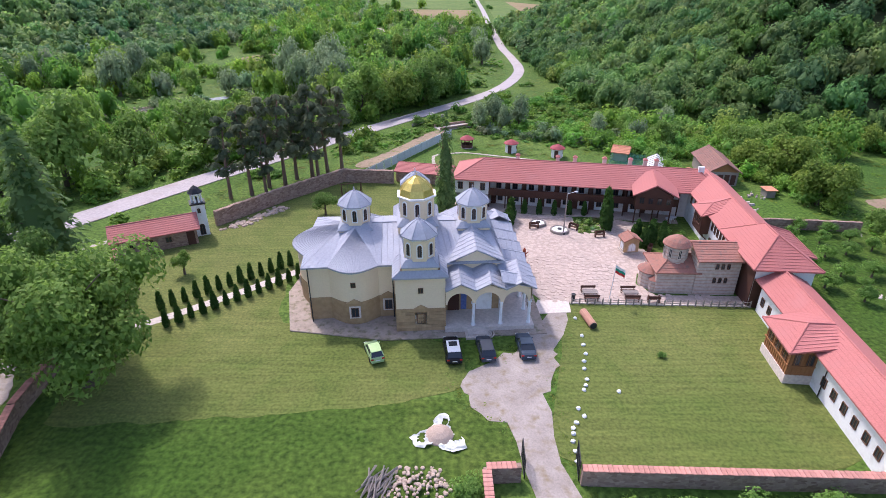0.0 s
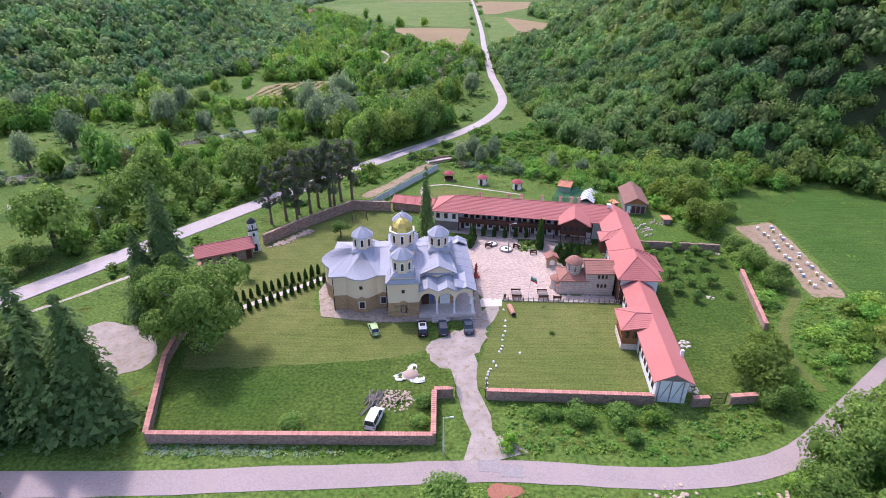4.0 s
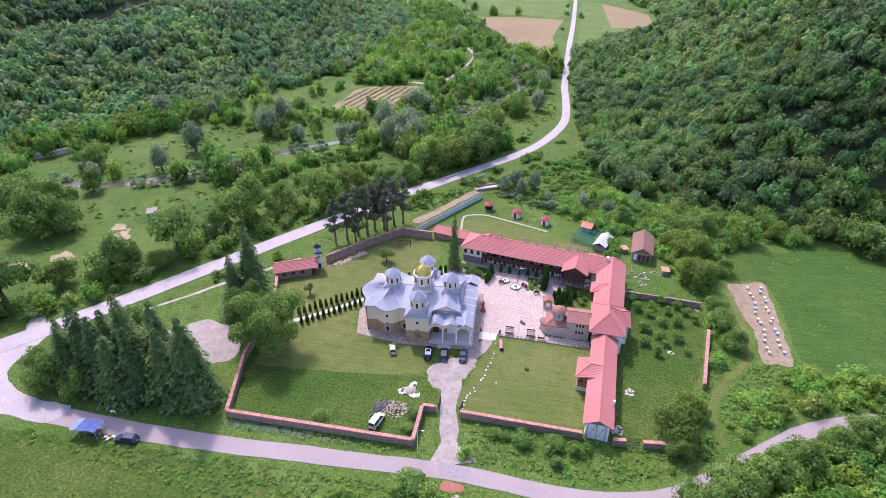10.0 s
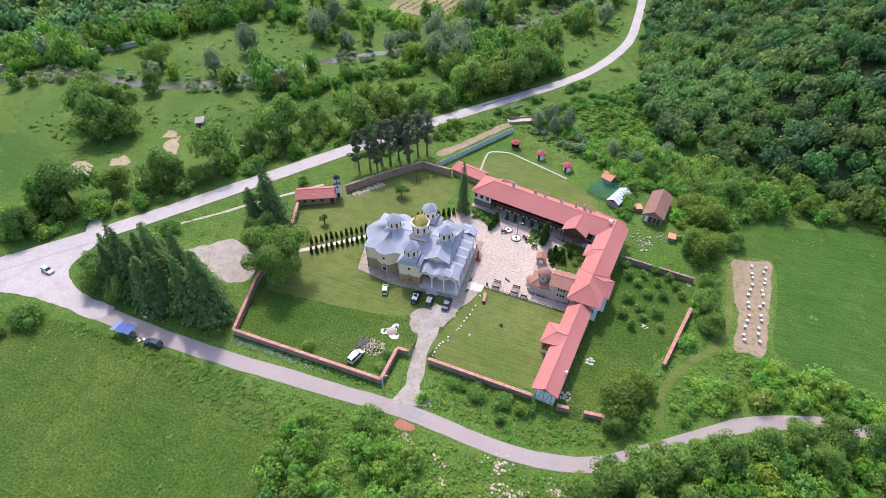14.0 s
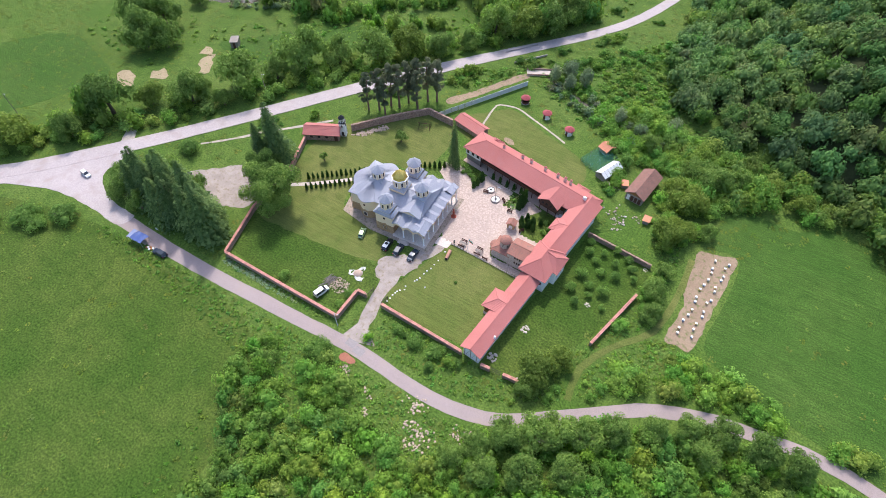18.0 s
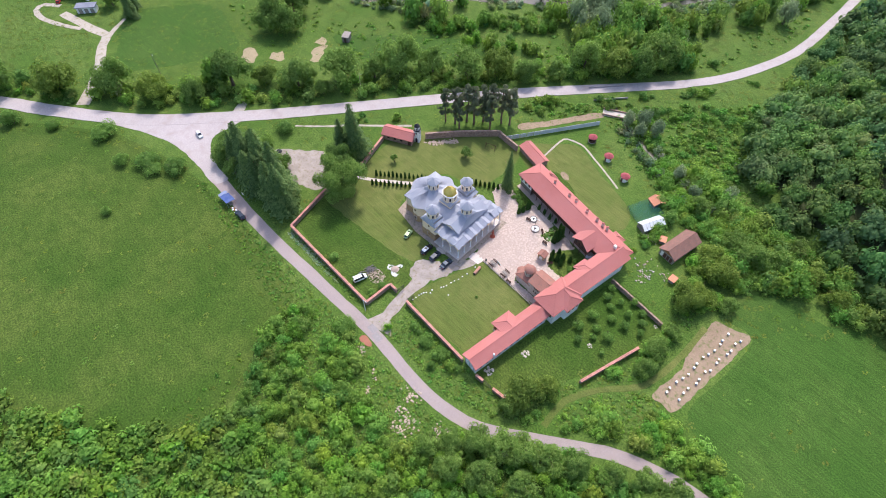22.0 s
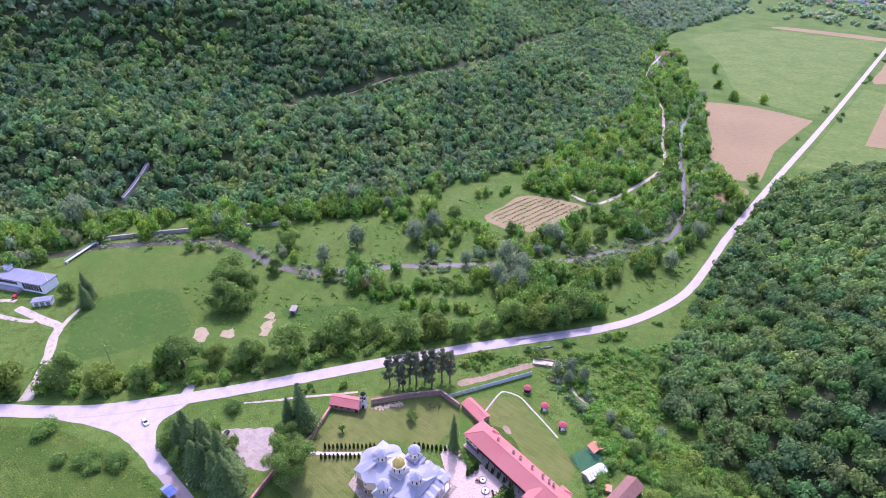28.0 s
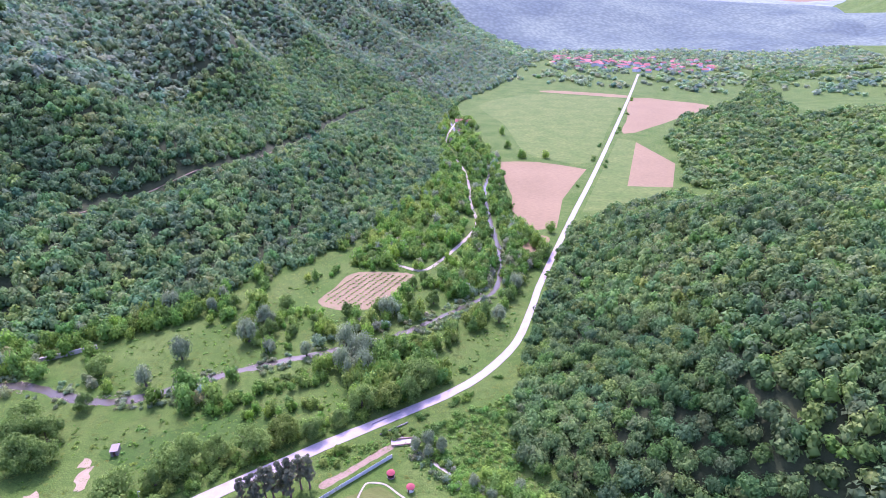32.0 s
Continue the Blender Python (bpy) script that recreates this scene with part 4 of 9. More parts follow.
for x, y, r in ((-103.7, -2.5, 4.4), (-82.7, 2, 4.2), (-74.6, 6.4, 4.0), (-88.3, -3.4, 3.0), (-78.5, 1.5, 3.0), (-138.6, -27.9, 3.2), (-130.3, -22.2, 4.0), (-145, -31, 4), (-119, -13, 2.6), (-72.3, -15.6, 2.0), (-65.8, 41.4, 3.4), (-14.6, 22.6, 1.7), (-6.2, 128.2, 2.0), (4.2, 12.2, 3.2), (21.2, 24.0, 2.2), (16.6, 24.9, 1.5), (26, 24.4, 2.2)):
    tree("bush", "rounded bright green bush", x, y, r, CROWN_BUSH, TRUNK_BROAD, 0.05, 0.95, "bush")
for x, y, r in ((58.3, 80.0, 5.0), (60.4, 84.0, 4.4), (60, 92, 5.4), (56.6, 96.5, 4.6), (47.6, 31.3, 5.0), (50.4, 36, 3.6)):
    tree("broadleaf_tree", "broad yellow-green tree at the orchard wall", x, y, r * 0.92, CROWN_LIME, TRUNK_BROAD, 0.15, 1.05, group="trees at the orchard wall")
for x, y, r in ((66.6, 86.5, 3.4), (61.1, 63.1, 4.2), (62.5, 57, 3.6), (46.6, 26.6, 3.2), (61.5, 70, 3.0)):
    tree("broadleaf_tree", "bushy green tree at the orchard wall", x, y, r * 0.85, CROWN_BROAD, TRUNK_BROAD, 0.12, 1.0, group="trees at the orchard wall")
for x, y, r in ((63, 103, 6), (57.5, 104.5, 4.5), (70, 108, 4.4), (44, 110, 4), (78, 110, 4), (84, 108, 4.2)):
    tree("broadleaf_tree", "bright leafy tree beside the stream", x, y, r * 0.9, CROWN_MIX, TRUNK_BROAD, 0.12, 1.1, group="trees beside the stream")
for x, y, r in ((-39.4, 156.2, 5.6), (-29.3, 157.5, 5.8), (-33.5, 152.5, 4.6), (14.7, 217, 4.6), (14.8, 252, 4.8), (-125.5, 175.5, 4), (-90.2, 174.6, 4), (-60, 160, 3.6), (-233.3, 60, 9), (-34.1, 168, 6), (-45.5, 171, 6.4), (-38.5, 166, 5), (-111, 138.4, 5.6), (-91.7, 160.1, 6), (-91, 172.7, 5.6), (-111.6, 118.5, 4.6), (17.5, 126.3, 3.2), (11.8, 128, 3.2), (14, 123, 2.6), (8.5, 124.5, 2.8), (47.9, 118.5, 2.9), (40, 113, 2.4), (33, 116, 2.6), (-145.9, 168.5, 5.5), (-40.1, 203, 5.5)):
    tree("willow", "silvery grey-green willow by the water", x, y, r * 0.85, CROWN_SILVER, TRUNK_BROAD, 0.15, 1.9, group="willows by the water")
for x, y, r in ((43.8, 11.6, 3.2), (48.0, 15.4, 3.9), (52.0, 18.2, 4.2), (56.2, 21.0, 4.2), (60.6, 24.0, 3.9), (65.5, 27.6, 3.6), (47.5, 7.5, 3.4), (53.5, 11.5, 3.8), (60, 16, 3.6), (71.5, 31.4, 3.2), (40.5, 7.4, 2.8), (77.5, 35.2, 3.4), (83.5, 37.4, 3.6), (90, 38.6, 3.8), (97, 39, 3.6), (81, 32, 3.4)):
    tree("broadleaf_tree", "leafy young tree leaning over the bend of the lane", x, y, r, CROWN_BROAD, TRUNK_BROAD, 0.35, 1.15, group="trees at the bend of the lane")
for x, y, r in ((27.2, 20.6, 1.4), (31.9, 24.7, 1.3), (27.6, 25.6, 1.2), (18.5, 24.6, 1.0)):
    tree("bush", "leafy bush on the verge below the wall", x, y, r, CROWN_BUSH, TRUNK_BROAD, 0.05, 1.0, "bush", "bushes below the wall")
# orchard
for x, y, r in ((44.2, 66.7, 1.4), (49.6, 70.4, 1.3), (53.3, 69.2, 1.3), (45, 59.8, 1.6), (48.9, 62.6, 1.3), (52, 63.2, 1.4), (54.8, 66.9, 1.3), (44.2, 55, 1.5), (47.8, 57.7, 1.3), (51.3, 57.4, 1.6), (46.8, 52, 1.3), (43.4, 69.9, 1.3), (56, 64.2, 1.2), (52.6, 53.2, 1.0), (48.8, 55.1, 1.0), (46.6, 65, 1.2), (50.6, 66.6, 1.2), (47.2, 68, 1.2)):
    tree("fruit_tree", "small leafy fruit tree in the orchard grass", x, y, r, CROWN_BUSH, TRUNK_BROAD, 0.45, 1.0, group="orchard fruit trees")
tree("fruit_tree", "small airy fruit tree on the church lawn", -17.5, 76, 2.2, CROWN_BROAD, TRUNK_BROAD, 0.5, 0.9)
tree("fruit_tree", "slim young tree on the church lawn", -31.2, 58.2, 1.2, CROWN_BROAD, TRUNK_BROAD, 0.9, 1.3)
tree("bush", "small round bush on the lawn", 20.9, 42.3, 0.5, CROWN_BUSH, TRUNK_BROAD, 0.1, 1.1, "bush")
# clipped thujas along the path, and round the courtyard


def thuja(x, y, h, group, label="clipped slender green thuja", fat=1.0):
    k = int(abs(x * 7 + y * 3))
    t = thing("thuja", label, "shrub", pose(x, y, 0, 0, 0, k * 50), group)
    part("crown", CROWN_THUJA[k % 3], None, t).matrix_basis = Matrix.Diagonal((h * fat, h * fat, h, 1))
    part("trunk", TRUNK_PINE[0], None, t).matrix_basis = Matrix.Diagonal((h, h, h * 0.4, 1))


for k in range(13):
    thuja(-28.6 + 0.95 * k, 47.4 + 0.83 * k, 2.0 + 0.25 * math.sin(k * 2.1), "thujas along the path", fat=1.05)
    thuja(-30.6 + 0.97 * k, 50.6 + 0.82 * k, 2.0 + 0.25 * math.cos(k * 1.7), "thujas along the path", fat=1.05)
for k in range(8):
    thuja(-9.5 + 1.15 * k, 68.6 + 0.72 * k, 2.2 + 0.2 * math.sin(k * 1.3), "thujas behind the church", fat=1.1)
for x, y, h in ((23.0, 70.6, 5.2), (23.2, 71.8, 5.6), (23.4, 73.0, 5.4), (25.6, 66.9, 2.6), (26.5, 65.4, 2.8), (27.6, 66.4, 3.0), (28.4, 67.8, 3.0), (26.6, 68.4, 2.6), (30.2, 68.6, 2.4), (29.2, 65.9, 2.6), (9.6, 72.6, 2.8), (9.9, 74.4, 3.4), (9.2, 71.2, 2.4)):
    thuja(x, y, h, "courtyard thujas", "dark green columnar thuja in the courtyard", 0.8 if h > 4 else 1.3)
for x, y in ((12.2, 76.6), (14.4, 76.4), (16.6, 76.2), (18.8, 76.0), (21.0, 75.8)):
    thuja(x, y, 2.3, "courtyard thujas", "small thuja in front of the guest wing", 1.1)
for x, y, r in ((5.2, 75.5, 1.3), (6.8, 74.4, 1.1), (8.0, 73.2, 1.0), (3.6, 76.6, 1.2), (4.2, 74.4, 0.9), (21.0, 72.4, 0.8), (20.2, 70.8, 0.6), (31.8, 66.6, 1.0), (31.0, 69.9, 0.9), (32.6, 68.4, 0.9)):
    tree("bush", "leafy garden shrub at the courtyard edge", x, y, r, CROWN_BUSH, TRUNK_BROAD, 0.05, 1.0, "bush", "courtyard shrubs")

# scrub, riverside thickets and hedges
T_SHRUB = [crown(110 + k, 5, 120, 0.15, 0.85, 0.62) for k in range(4)]
T_THICK = [crown(120 + k, 6, 220, 0.12, 1.0, 0.62) for k in range(4)]
def clearing(x, y):
    """Open grass on the valley floor: the river meadow, the glade by the far bank and the verges of the upper road."""
    c = inside(x, y, [(-104, 88), (-92, 104), (-79, 113), (-62, 131), (-46, 146), (-40, 151), (-32, 146), (-24, 138), (-14, 134), (-28, 122), (-60, 92), (-80, 78)])
    c |= inside(x, y, [(-129, 110), (-155, 130), (-136, 156), (-112, 168), (-92, 158), (-76, 153), (-92, 134), (-108, 116)])
    c |= inside(x, y, [(-106, 190), (-105, 212), (-88, 230), (-80, 208), (-74, 198), (-84, 187)])
    c |= inside(x, y, [(-4, 184), (-4, 176), (7, 166), (16, 182), (24, 203), (24, 217), (26, 280), (19, 272), (14, 225), (9, 206)])
    c |= inside(x, y, [(-62, 250), (-42, 256), (-36, 276), (-28, 262), (-30, 244), (-40, 236)])
    return c | (off_line(x, y, [(9, 232), (5, 250), (1, 276), (-11, 309), (-24, 340)]) < 4)


BUSH_TINT = ((0.7, 0.8, 0.7), (1.5, 1.4, 1.1))
x, y, rng = jitter_grid(-56, 140, -75, 46, 3.3, 21)
SCRUB = [(1, 9), (8, 11), (28, 11), (38, 14), (47, 17), (55, 23), (67.4, 33), (80, 38.5), (95, 40), (130, 38), (130, -75), (-52, -75), (-38, -59), (-18, -46.5), (1, -31), (4, -18), (-3, -10), (-9, -1), (-11, 5), (-5, 9)]
k = inside(x, y, SCRUB) & (off_line(x, y, SOUTH) > np.where(x > 36, 3.0, 4.5))
open_ = ((y > -2) & (x < 58) & (lumps(x * 6, y * 7) > 0.8)) | inside(x, y, [(16, 12.4), (17, 5), (29, 2.5), (37, 3.5), (44, 9), (43, 15), (28, 12.4)])
k &= ~open_
near = k & (y > -22) & (x < 100)
T_FINE = [crown(140 + q, 7, 460, 0.078, 1.0, 0.66) for q in range(4)]
scatter_mesh("scrub", T_FINE, x[near], y[near], rng.uniform(1.5, 3.2, near.sum()), BUSHY, "dense bright green scrub and young trees below the lane", "bushes", 22, ((0.7, 0.82, 0.75), (1.45, 1.35, 1.1)), 0.95)
k &= ~near
scatter_mesh("scrub", T_SHRUB, x[k], y[k], rng.uniform(1.8, 3.4, k.sum()), BUSHY, "green scrub spreading down the slope", "bushes", 48, BUSH_TINT, 0.85)
x, y, rng = jitter_grid(-70, 130, -60, 120, 2.6, 23)
zone = inside(x, y, [(42, 21), (44, 24), (56, 34), (64, 46), (74, 52), (82, 51), (110, 47), (110, 43.8), (86, 45), (70, 39), (58, 31), (46, 22)]) | (inside(x, y, [(12, 19.4), (34, 18.6), (44, 21.5), (44, 26), (12, 26.5)]) & (lumps(x * 13, y * 17) > 0.85))
zone |= inside(x, y, [(58.5, 45), (64, 52), (63, 84), (68, 88), (62, 96), (54, 84), (59.5, 74), (59, 60), (55, 45)])
zone |= inside(x, y, [(38, 84), (40, 100), (34, 104), (28, 116), (20, 116), (34, 124), (50, 122), (74, 122), (74, 100), (62, 90)])
zone &= ~inside(x, y, [(42, 84), (43, 101.5), (53, 101.5), (53, 85)])
k = zone & (off_line(x, y, FARM) > 1.9) & (off_line(x, y, SOUTH) > 3.4) & (lumps(x * 9, y * 8) > -0.6)
scatter_mesh("shrubs", T_FINE, x[k], y[k], rng.uniform(0.9, 2.1, k.sum()) * (1 + 0.5 * (y[k] > 85) + 0.45 * ((x[k] > 58) & (y[k] < 56))), BUSHY, "low green shrubs and brambles on the verges", "bushes", 24, BUSH_TINT, 0.8)
x, y, rng = jitter_grid(-175, -18, -40, 135, 4.6, 33)
dm = off_line(x, y, MAIN)
side = np.interp(x, [q[0] for q in MAIN[:10]], [q[1] for q in MAIN[:10]]) < y
k = side & (dm > 5.5) & (dm < 15) & (lumps(x * 4, y * 5) > -0.45) & (off_line(x, y, [(-124, -2), (-132, 5), (-143, 12)]) > 4)
scatter_mesh("thicket", T_THICK, x[k], y[k], rng.uniform(1.4, 3.6, k.sum()), LEAF, "belt of green trees and bushes along the road", "trees", 34, ((0.7, 0.8, 0.7), (1.35, 1.3, 1.1)), 1.0)
x, y, rng = jitter_grid(-260, 60, 10, 640, 5.6, 25)
dr, dm = off_line(x, y, RIVER), off_line(x, y, MAIN)
lum = lumps(x * 4.5, y * 4)
between = (west_of(x, y) < 6) & (east_of(x, y) < 4)
k = between & (dr > 4.5) & (dm > 9) & (((dr < 26) & (lum > -0.25)) | (lum > 0.72) | ((west_of(x, y) > -22) & (lum > -0.6)) | ((y > 150) & (y < 345) & (lum > 0.1)))
k &= (x < 24) | (y < 200)
k &= ~((y < 140) & (x > -100) & (dm < 36))
k &= ~inside(x, y, [(-200, -20), (-118, 12), (-100, 45), (-78, 80), (-42, 122), (-52, 136), (-86, 112), (-112, 108), (-150, 98), (-190, 70), (-215, 40)])
k &= ~inside(x, y, [(-86, 195), (-86, 242), (-40, 252), (-42, 200)]) & ~inside(x, y, [(-66, 498), (30, 500), (30, 345), (-12, 340)]) & ~inside(x, y, [(-160, 750), (-45, 522), (30, 505), (30, 700)])
k &= ((x < -10) | (y > 130)) & ~((x > -75) & (y < 105))
k &= off_line(x, y, [(-62, 258), (-51.9, 255.6), (-41, 256), (-35.4, 277), (-31.2, 315), (-33.5, 338), (-49.8, 375), (-76.4, 444), (-128, 536), (-150, 630)]) > 3.5
k &= off_line(x, y, [(-18, 199), (-6, 216), (0, 232), (1, 256)]) > 6.5
k &= ~clearing(x, y) & ~((y > 140) & (y < 262) & (x > -130) & (lum < 0.35))
sil = rng.uniform(size=len(x)) < np.where((dr < 14), 0.3, 0.1)
scatter_mesh("thicket", T_THICK, x[k & ~sil], y[k & ~sil], rng.uniform(2.6, 5.2, (k & ~sil).sum()), BUSHY, "mixed green trees and thickets along the river", "trees", 26, ((0.7, 0.82, 0.72), (1.65, 1.5, 1.15)), 1.45)
scatter_mesh("willows", T_THICK, x[k & sil], y[k & sil], rng.uniform(2.2, 4.4, (k & sil).sum()), SILVER, "silvery willows along the river", "trees", 27, ((0.75, 0.75, 0.7), (1.1, 1.1, 1.0)), 1.45)
x, y, rng = jitter_grid(-190, 45, -40, 175, 3.0, 28)
dm = off_line(x, y, MAIN)
k = (((dm > 4.2) & (dm < 9) & (lumps(x * 8, y * 9) > 0.25)) | ((off_line(x, y, [(-80, 114), (-70, 125), (-54, 147)]) < 4.0) & (lumps(x * 11, y * 9) > -0.6)) | (inside(x, y, [(-30, 104), (-8, 124), (36, 166), (46, 132), (44, 116), (28, 119), (14, 124), (0, 128), (-14, 108)]) & (lumps(x * 9, y * 8) > np.where(x > 4, -0.75, 0.2))))
k &= ~inside(x, y, [(-128, -14), (-60, 8), (-60, 30), (-86, 40), (-128, 4)]) & ((x < 30) | (y > 120))
scatter_mesh("shrubs", T_SHRUB, x[k], y[k], rng.uniform(0.7, 2.5, k.sum()), BUSHY, "green shrubs along the road verges", "bushes", 29, BUSH_TINT, 0.85)
x, y, rng = jitter_grid(-170, 130, -70, 140, 2.3, 31)
keep = (lumps(x * 7, y * 6) > 0.55) & (off_line(x, y, MAIN) > 4) & (off_line(x, y, SOUTH) > 3.2)
keep &= inside(x, y, [(-30, 11), (40, 10), (60, 24), (90, 38), (130, 40), (130, -10), (60, -40), (0, -40)])
scatter_mesh("weeds", [crown(130 + k, 3, 26, 0.3, 0.6, 0.6) for k in range(3)], x[keep], y[keep], rng.uniform(0.35, 0.9, keep.sum()), BUSHY, "tufts of tall weeds in the rough grass", "weeds", 32, ((0.8, 0.9, 0.7), (1.6, 1.5, 1.2)), 0.7)
# trees between the road and the river, hedge rows, and bushes on the far bank
x, y, rng = jitter_grid(-180, 60, 100, 330, 4.2, 41)
dr, dm = off_line(x, y, RIVER), off_line(x, y, MAIN)
GROVE = [(-21.3, 135.1), (-30.5, 146.5), (-46.4, 161), (-38.5, 174), (-19, 196), (-7.7, 227), (0.5, 246), (4, 280), (10, 312), (25, 318), (25, 250), (25.4, 215), (20, 190), (6, 163), (-14.2, 136)]
k = inside(x, y, GROVE) & (dr > 4) & (dm > np.where(y > 185, 3.8, 6.5)) & (lumps(x * 5, y * 6) > np.where(y > 186, 0.3, -0.75)) & ~clearing(x, y)
k &= off_line(x, y, [(-18, 199), (-6, 216), (0, 232), (1, 256)]) > 6
scatter_mesh("thicket", T_THICK, x[k], y[k], rng.uniform(2.4, 4.6, k.sum()), LEAF, "dense mixed trees between the road and the river", "trees", 42, ((0.7, 0.8, 0.72), (1.5, 1.4, 1.15)), 1.6)
dh = off_line(x, y, [(-74.7, 114.6), (-62, 131), (-46.4, 146.3)])
db = off_line(x, y, [(-60, 118), (-47, 128), (-36, 131)])
bank = inside(x, y, [(-99, 134), (-124, 164), (-112, 192), (-84, 252), (-60, 262), (-34, 254), (-18, 222), (-38, 196), (-62, 168)]) & ~inside(x, y, [(-86, 195), (-86, 242), (-40, 252), (-42, 200)]) & (lumps(x * 7, y * 6) > 0.25) & ~clearing(x, y)
strip = inside(x, y, [(-34, 254), (-28, 300), (-36, 345), (-20, 320), (2, 285), (6, 250), (-10, 228)]) & (off_line(x, y, [(-41, 257), (-35.4, 275.7), (-32.2, 309), (-37, 344.1)]) > 3.5)
k = ((dh < 3) | (db < 4) | bank | (strip & ~clearing(x, y) & (lumps(x * 6, y * 7) > 0))) & (dr > 4)
scatter_mesh("thicket", T_THICK, x[k], y[k], rng.uniform(1.5, 3.4, k.sum()), BUSHY, "leafy bushes and hedge rows along the river meadow", "bushes", 43, ((0.72, 0.82, 0.7), (1.6, 1.45, 1.15)), 1.35)
x, y, rng = jitter_grid(-212, 40, 50, 300, 2.8, 44)
dr = off_line(x, y, RIVER)
k = ((off_line(x, y, [(-18, 199), (-6, 216), (0, 232), (1, 256), (3, 280), (0, 296)]) < np.where(y > 240, 3.6, 6.0)) | (off_line(x, y, [(-112, 108), (-98, 114), (-84, 124)]) < 5) | ((dr < 7) & (lumps(x * 9, y * 9) > np.where(y > 200, 0.0, 0.3)))) & (dr > np.where((y > 236) & (y < 256), 2.8, 1.3))
scatter_mesh("willows", T_SHRUB, x[k], y[k], rng.uniform(0.9, 2.0, k.sum()), SILVER, "low silvery willow bushes on the river gravel", "bushes", 45, ((0.7, 0.8, 0.66), (1.1, 1.12, 1.0)), 1.0)
x, y, rng = jitter_grid(-212, 20, 50, 280, 0.9, 72)
dr = off_line(x, y, RIVER)
k = (dr > 1.2) & (dr < 3.4) & (lumps(x * 13, y * 11) > 0.2) & (rng.uniform(size=len(x)) < 0.5)
scatter_mesh("river_stones", [(OCT_V * np.array((1, 0.8, 0.5)), OCT_F)], x[k], y[k], rng.uniform(0.15, 0.55, k.sum()), HEAPSTONE, "pale stones along the edge of the river", "stones", 73, ((1, 1, 1), (1, 1, 1)), 1.0, -0.2)
# herbs and young bushes over the open valley floor
x, y, rng = jitter_grid(-215, 30, 44, 300, 1.9, 74)
k = (clearing(x, y) | inside(x, y, [(-140, 84), (-118, 92), (-92, 102), (-108, 60), (-124, 62), (-150, 66)]) | inside(x, y, [(-112, 160), (-92, 190), (-84, 252), (-60, 262), (-34, 254), (-18, 222), (-38, 196), (-62, 168), (-80, 158)])) & (off_line(x, y, RIVER) > 4.5) & (off_line(x, y, MAIN) > 5)
k &= ~inside(x, y, [(-86, 195), (-86, 242), (-40, 252), (-42, 200)]) & (lumps(x * 10, y * 9) > -0.1) & (rng.uniform(size=len(x)) < 0.45)
scatter_mesh("weeds", [crown(180 + q, 3, 30, 0.22, 0.7, 0.6) for q in range(4)], x[k], y[k], rng.uniform(0.3, 1.0, k.sum()) ** 1.5 * 1.35, BUSHY, "tall herbs and young bushes in the rough meadow", "weeds", 75, ((0.75, 0.86, 0.7), (1.45, 1.35, 1.1)), 0.65)
# tufts of rough grass on all unmown ground
T_TUFT = []
for k in range(4):
    _r = np.random.default_rng(200 + k)
    _d = unit(9, _r)
    _d[:, 2] = np.abs(_d[:, 2])
    T_TUFT.append(leaves(_d * np.array((0.9, 0.9, 0.25)), _d * 0.5 + np.array((0, 0, 1.0)), 0.4, _r))
x, y, rng = jitter_grid(-215, 135, -70, 330, 2.1, 46)
dm = off_line(x, y, MAIN)
k = (dm > 3.8) & (off_line(x, y, SOUTH) > 2.9) & (off_line(x, y, RIVER) > 4) & (west_of(x, y) < 5) & (east_of(x, y) < 8)
k &= ~inside(x, y, [(-34, 21), (2, 21), (33, 27), (44, 28), (58, 60), (58, 73), (42, 76), (36, 100), (4, 107), (-10, 106), (-38, 76), (-40, 50)])
k &= ~inside(x, y, [(-124, -8), (-93.3, 6.8), (-62, 11), (-62, 20), (-36, 31), (-36, 42), (-49, 47), (-62, 40), (-73, 24), (-86, 34)]) & ~inside(x, y, [(62, 54), (64, 82), (76, 84), (75, 52)])
k &= ~inside(x, y, [(-86, 195), (-86, 242), (-40, 252), (-42, 200)])
k &= off_line(x, y, [(-124, -2), (-143, 12), (-158, 21), (-184, 14.5)]) > 3
smooth = inside(x, y, [(-135, -34), (-92, 2), (-55, 8), (-14, 7), (0, -20), (-8, -62), (-130, -64)]) | inside(x, y, [(76, 84), (75, 54), (140, 40), (170, 60), (112, 100), (92, 102)])
k &= rng.uniform(size=len(x)) < np.where(smooth, 0.1, 0.35 + 0.5 * (lumps(x * 6, y * 7) > -0.1))
scatter_mesh("grass_tufts", T_TUFT, x[k], y[k], rng.uniform(0.4, 1.0, k.sum()), TUFT, "rough tufts of meadow grass", "grass", 47, ((0.85, 0.92, 0.8), (1.25, 1.18, 1.0)), 0.4, 0.0)
# thick growth of brambles and nettles between the lane and the wall, and beside the orchard
x, y, rng = jitter_grid(-66, 100, -14, 96, 1.05, 51)
verge = inside(x, y, [(13, 18.6), (30, 18), (38, 19.4), (45, 22.4), (53, 28), (60, 33.6), (68, 39), (76, 42.6), (90, 46), (84, 49), (75, 51), (66, 53), (63.5, 57), (63.5, 78), (60, 82), (59, 60), (55, 46), (46, 30), (44, 26.4), (31, 26.4), (12, 27)])
verge |= inside(x, y, [(-30, 18.0), (1, 18.2), (2, 19.6), (-30, 19.4)]) | inside(x, y, [(-64, 10.6), (-34, 11.4), (0, 12.2), (8, 12.6), (20, 12.6), (36, 12.6), (36, 9), (0, 2), (-20, 3), (-40, 6.5), (-64, 8.4)])
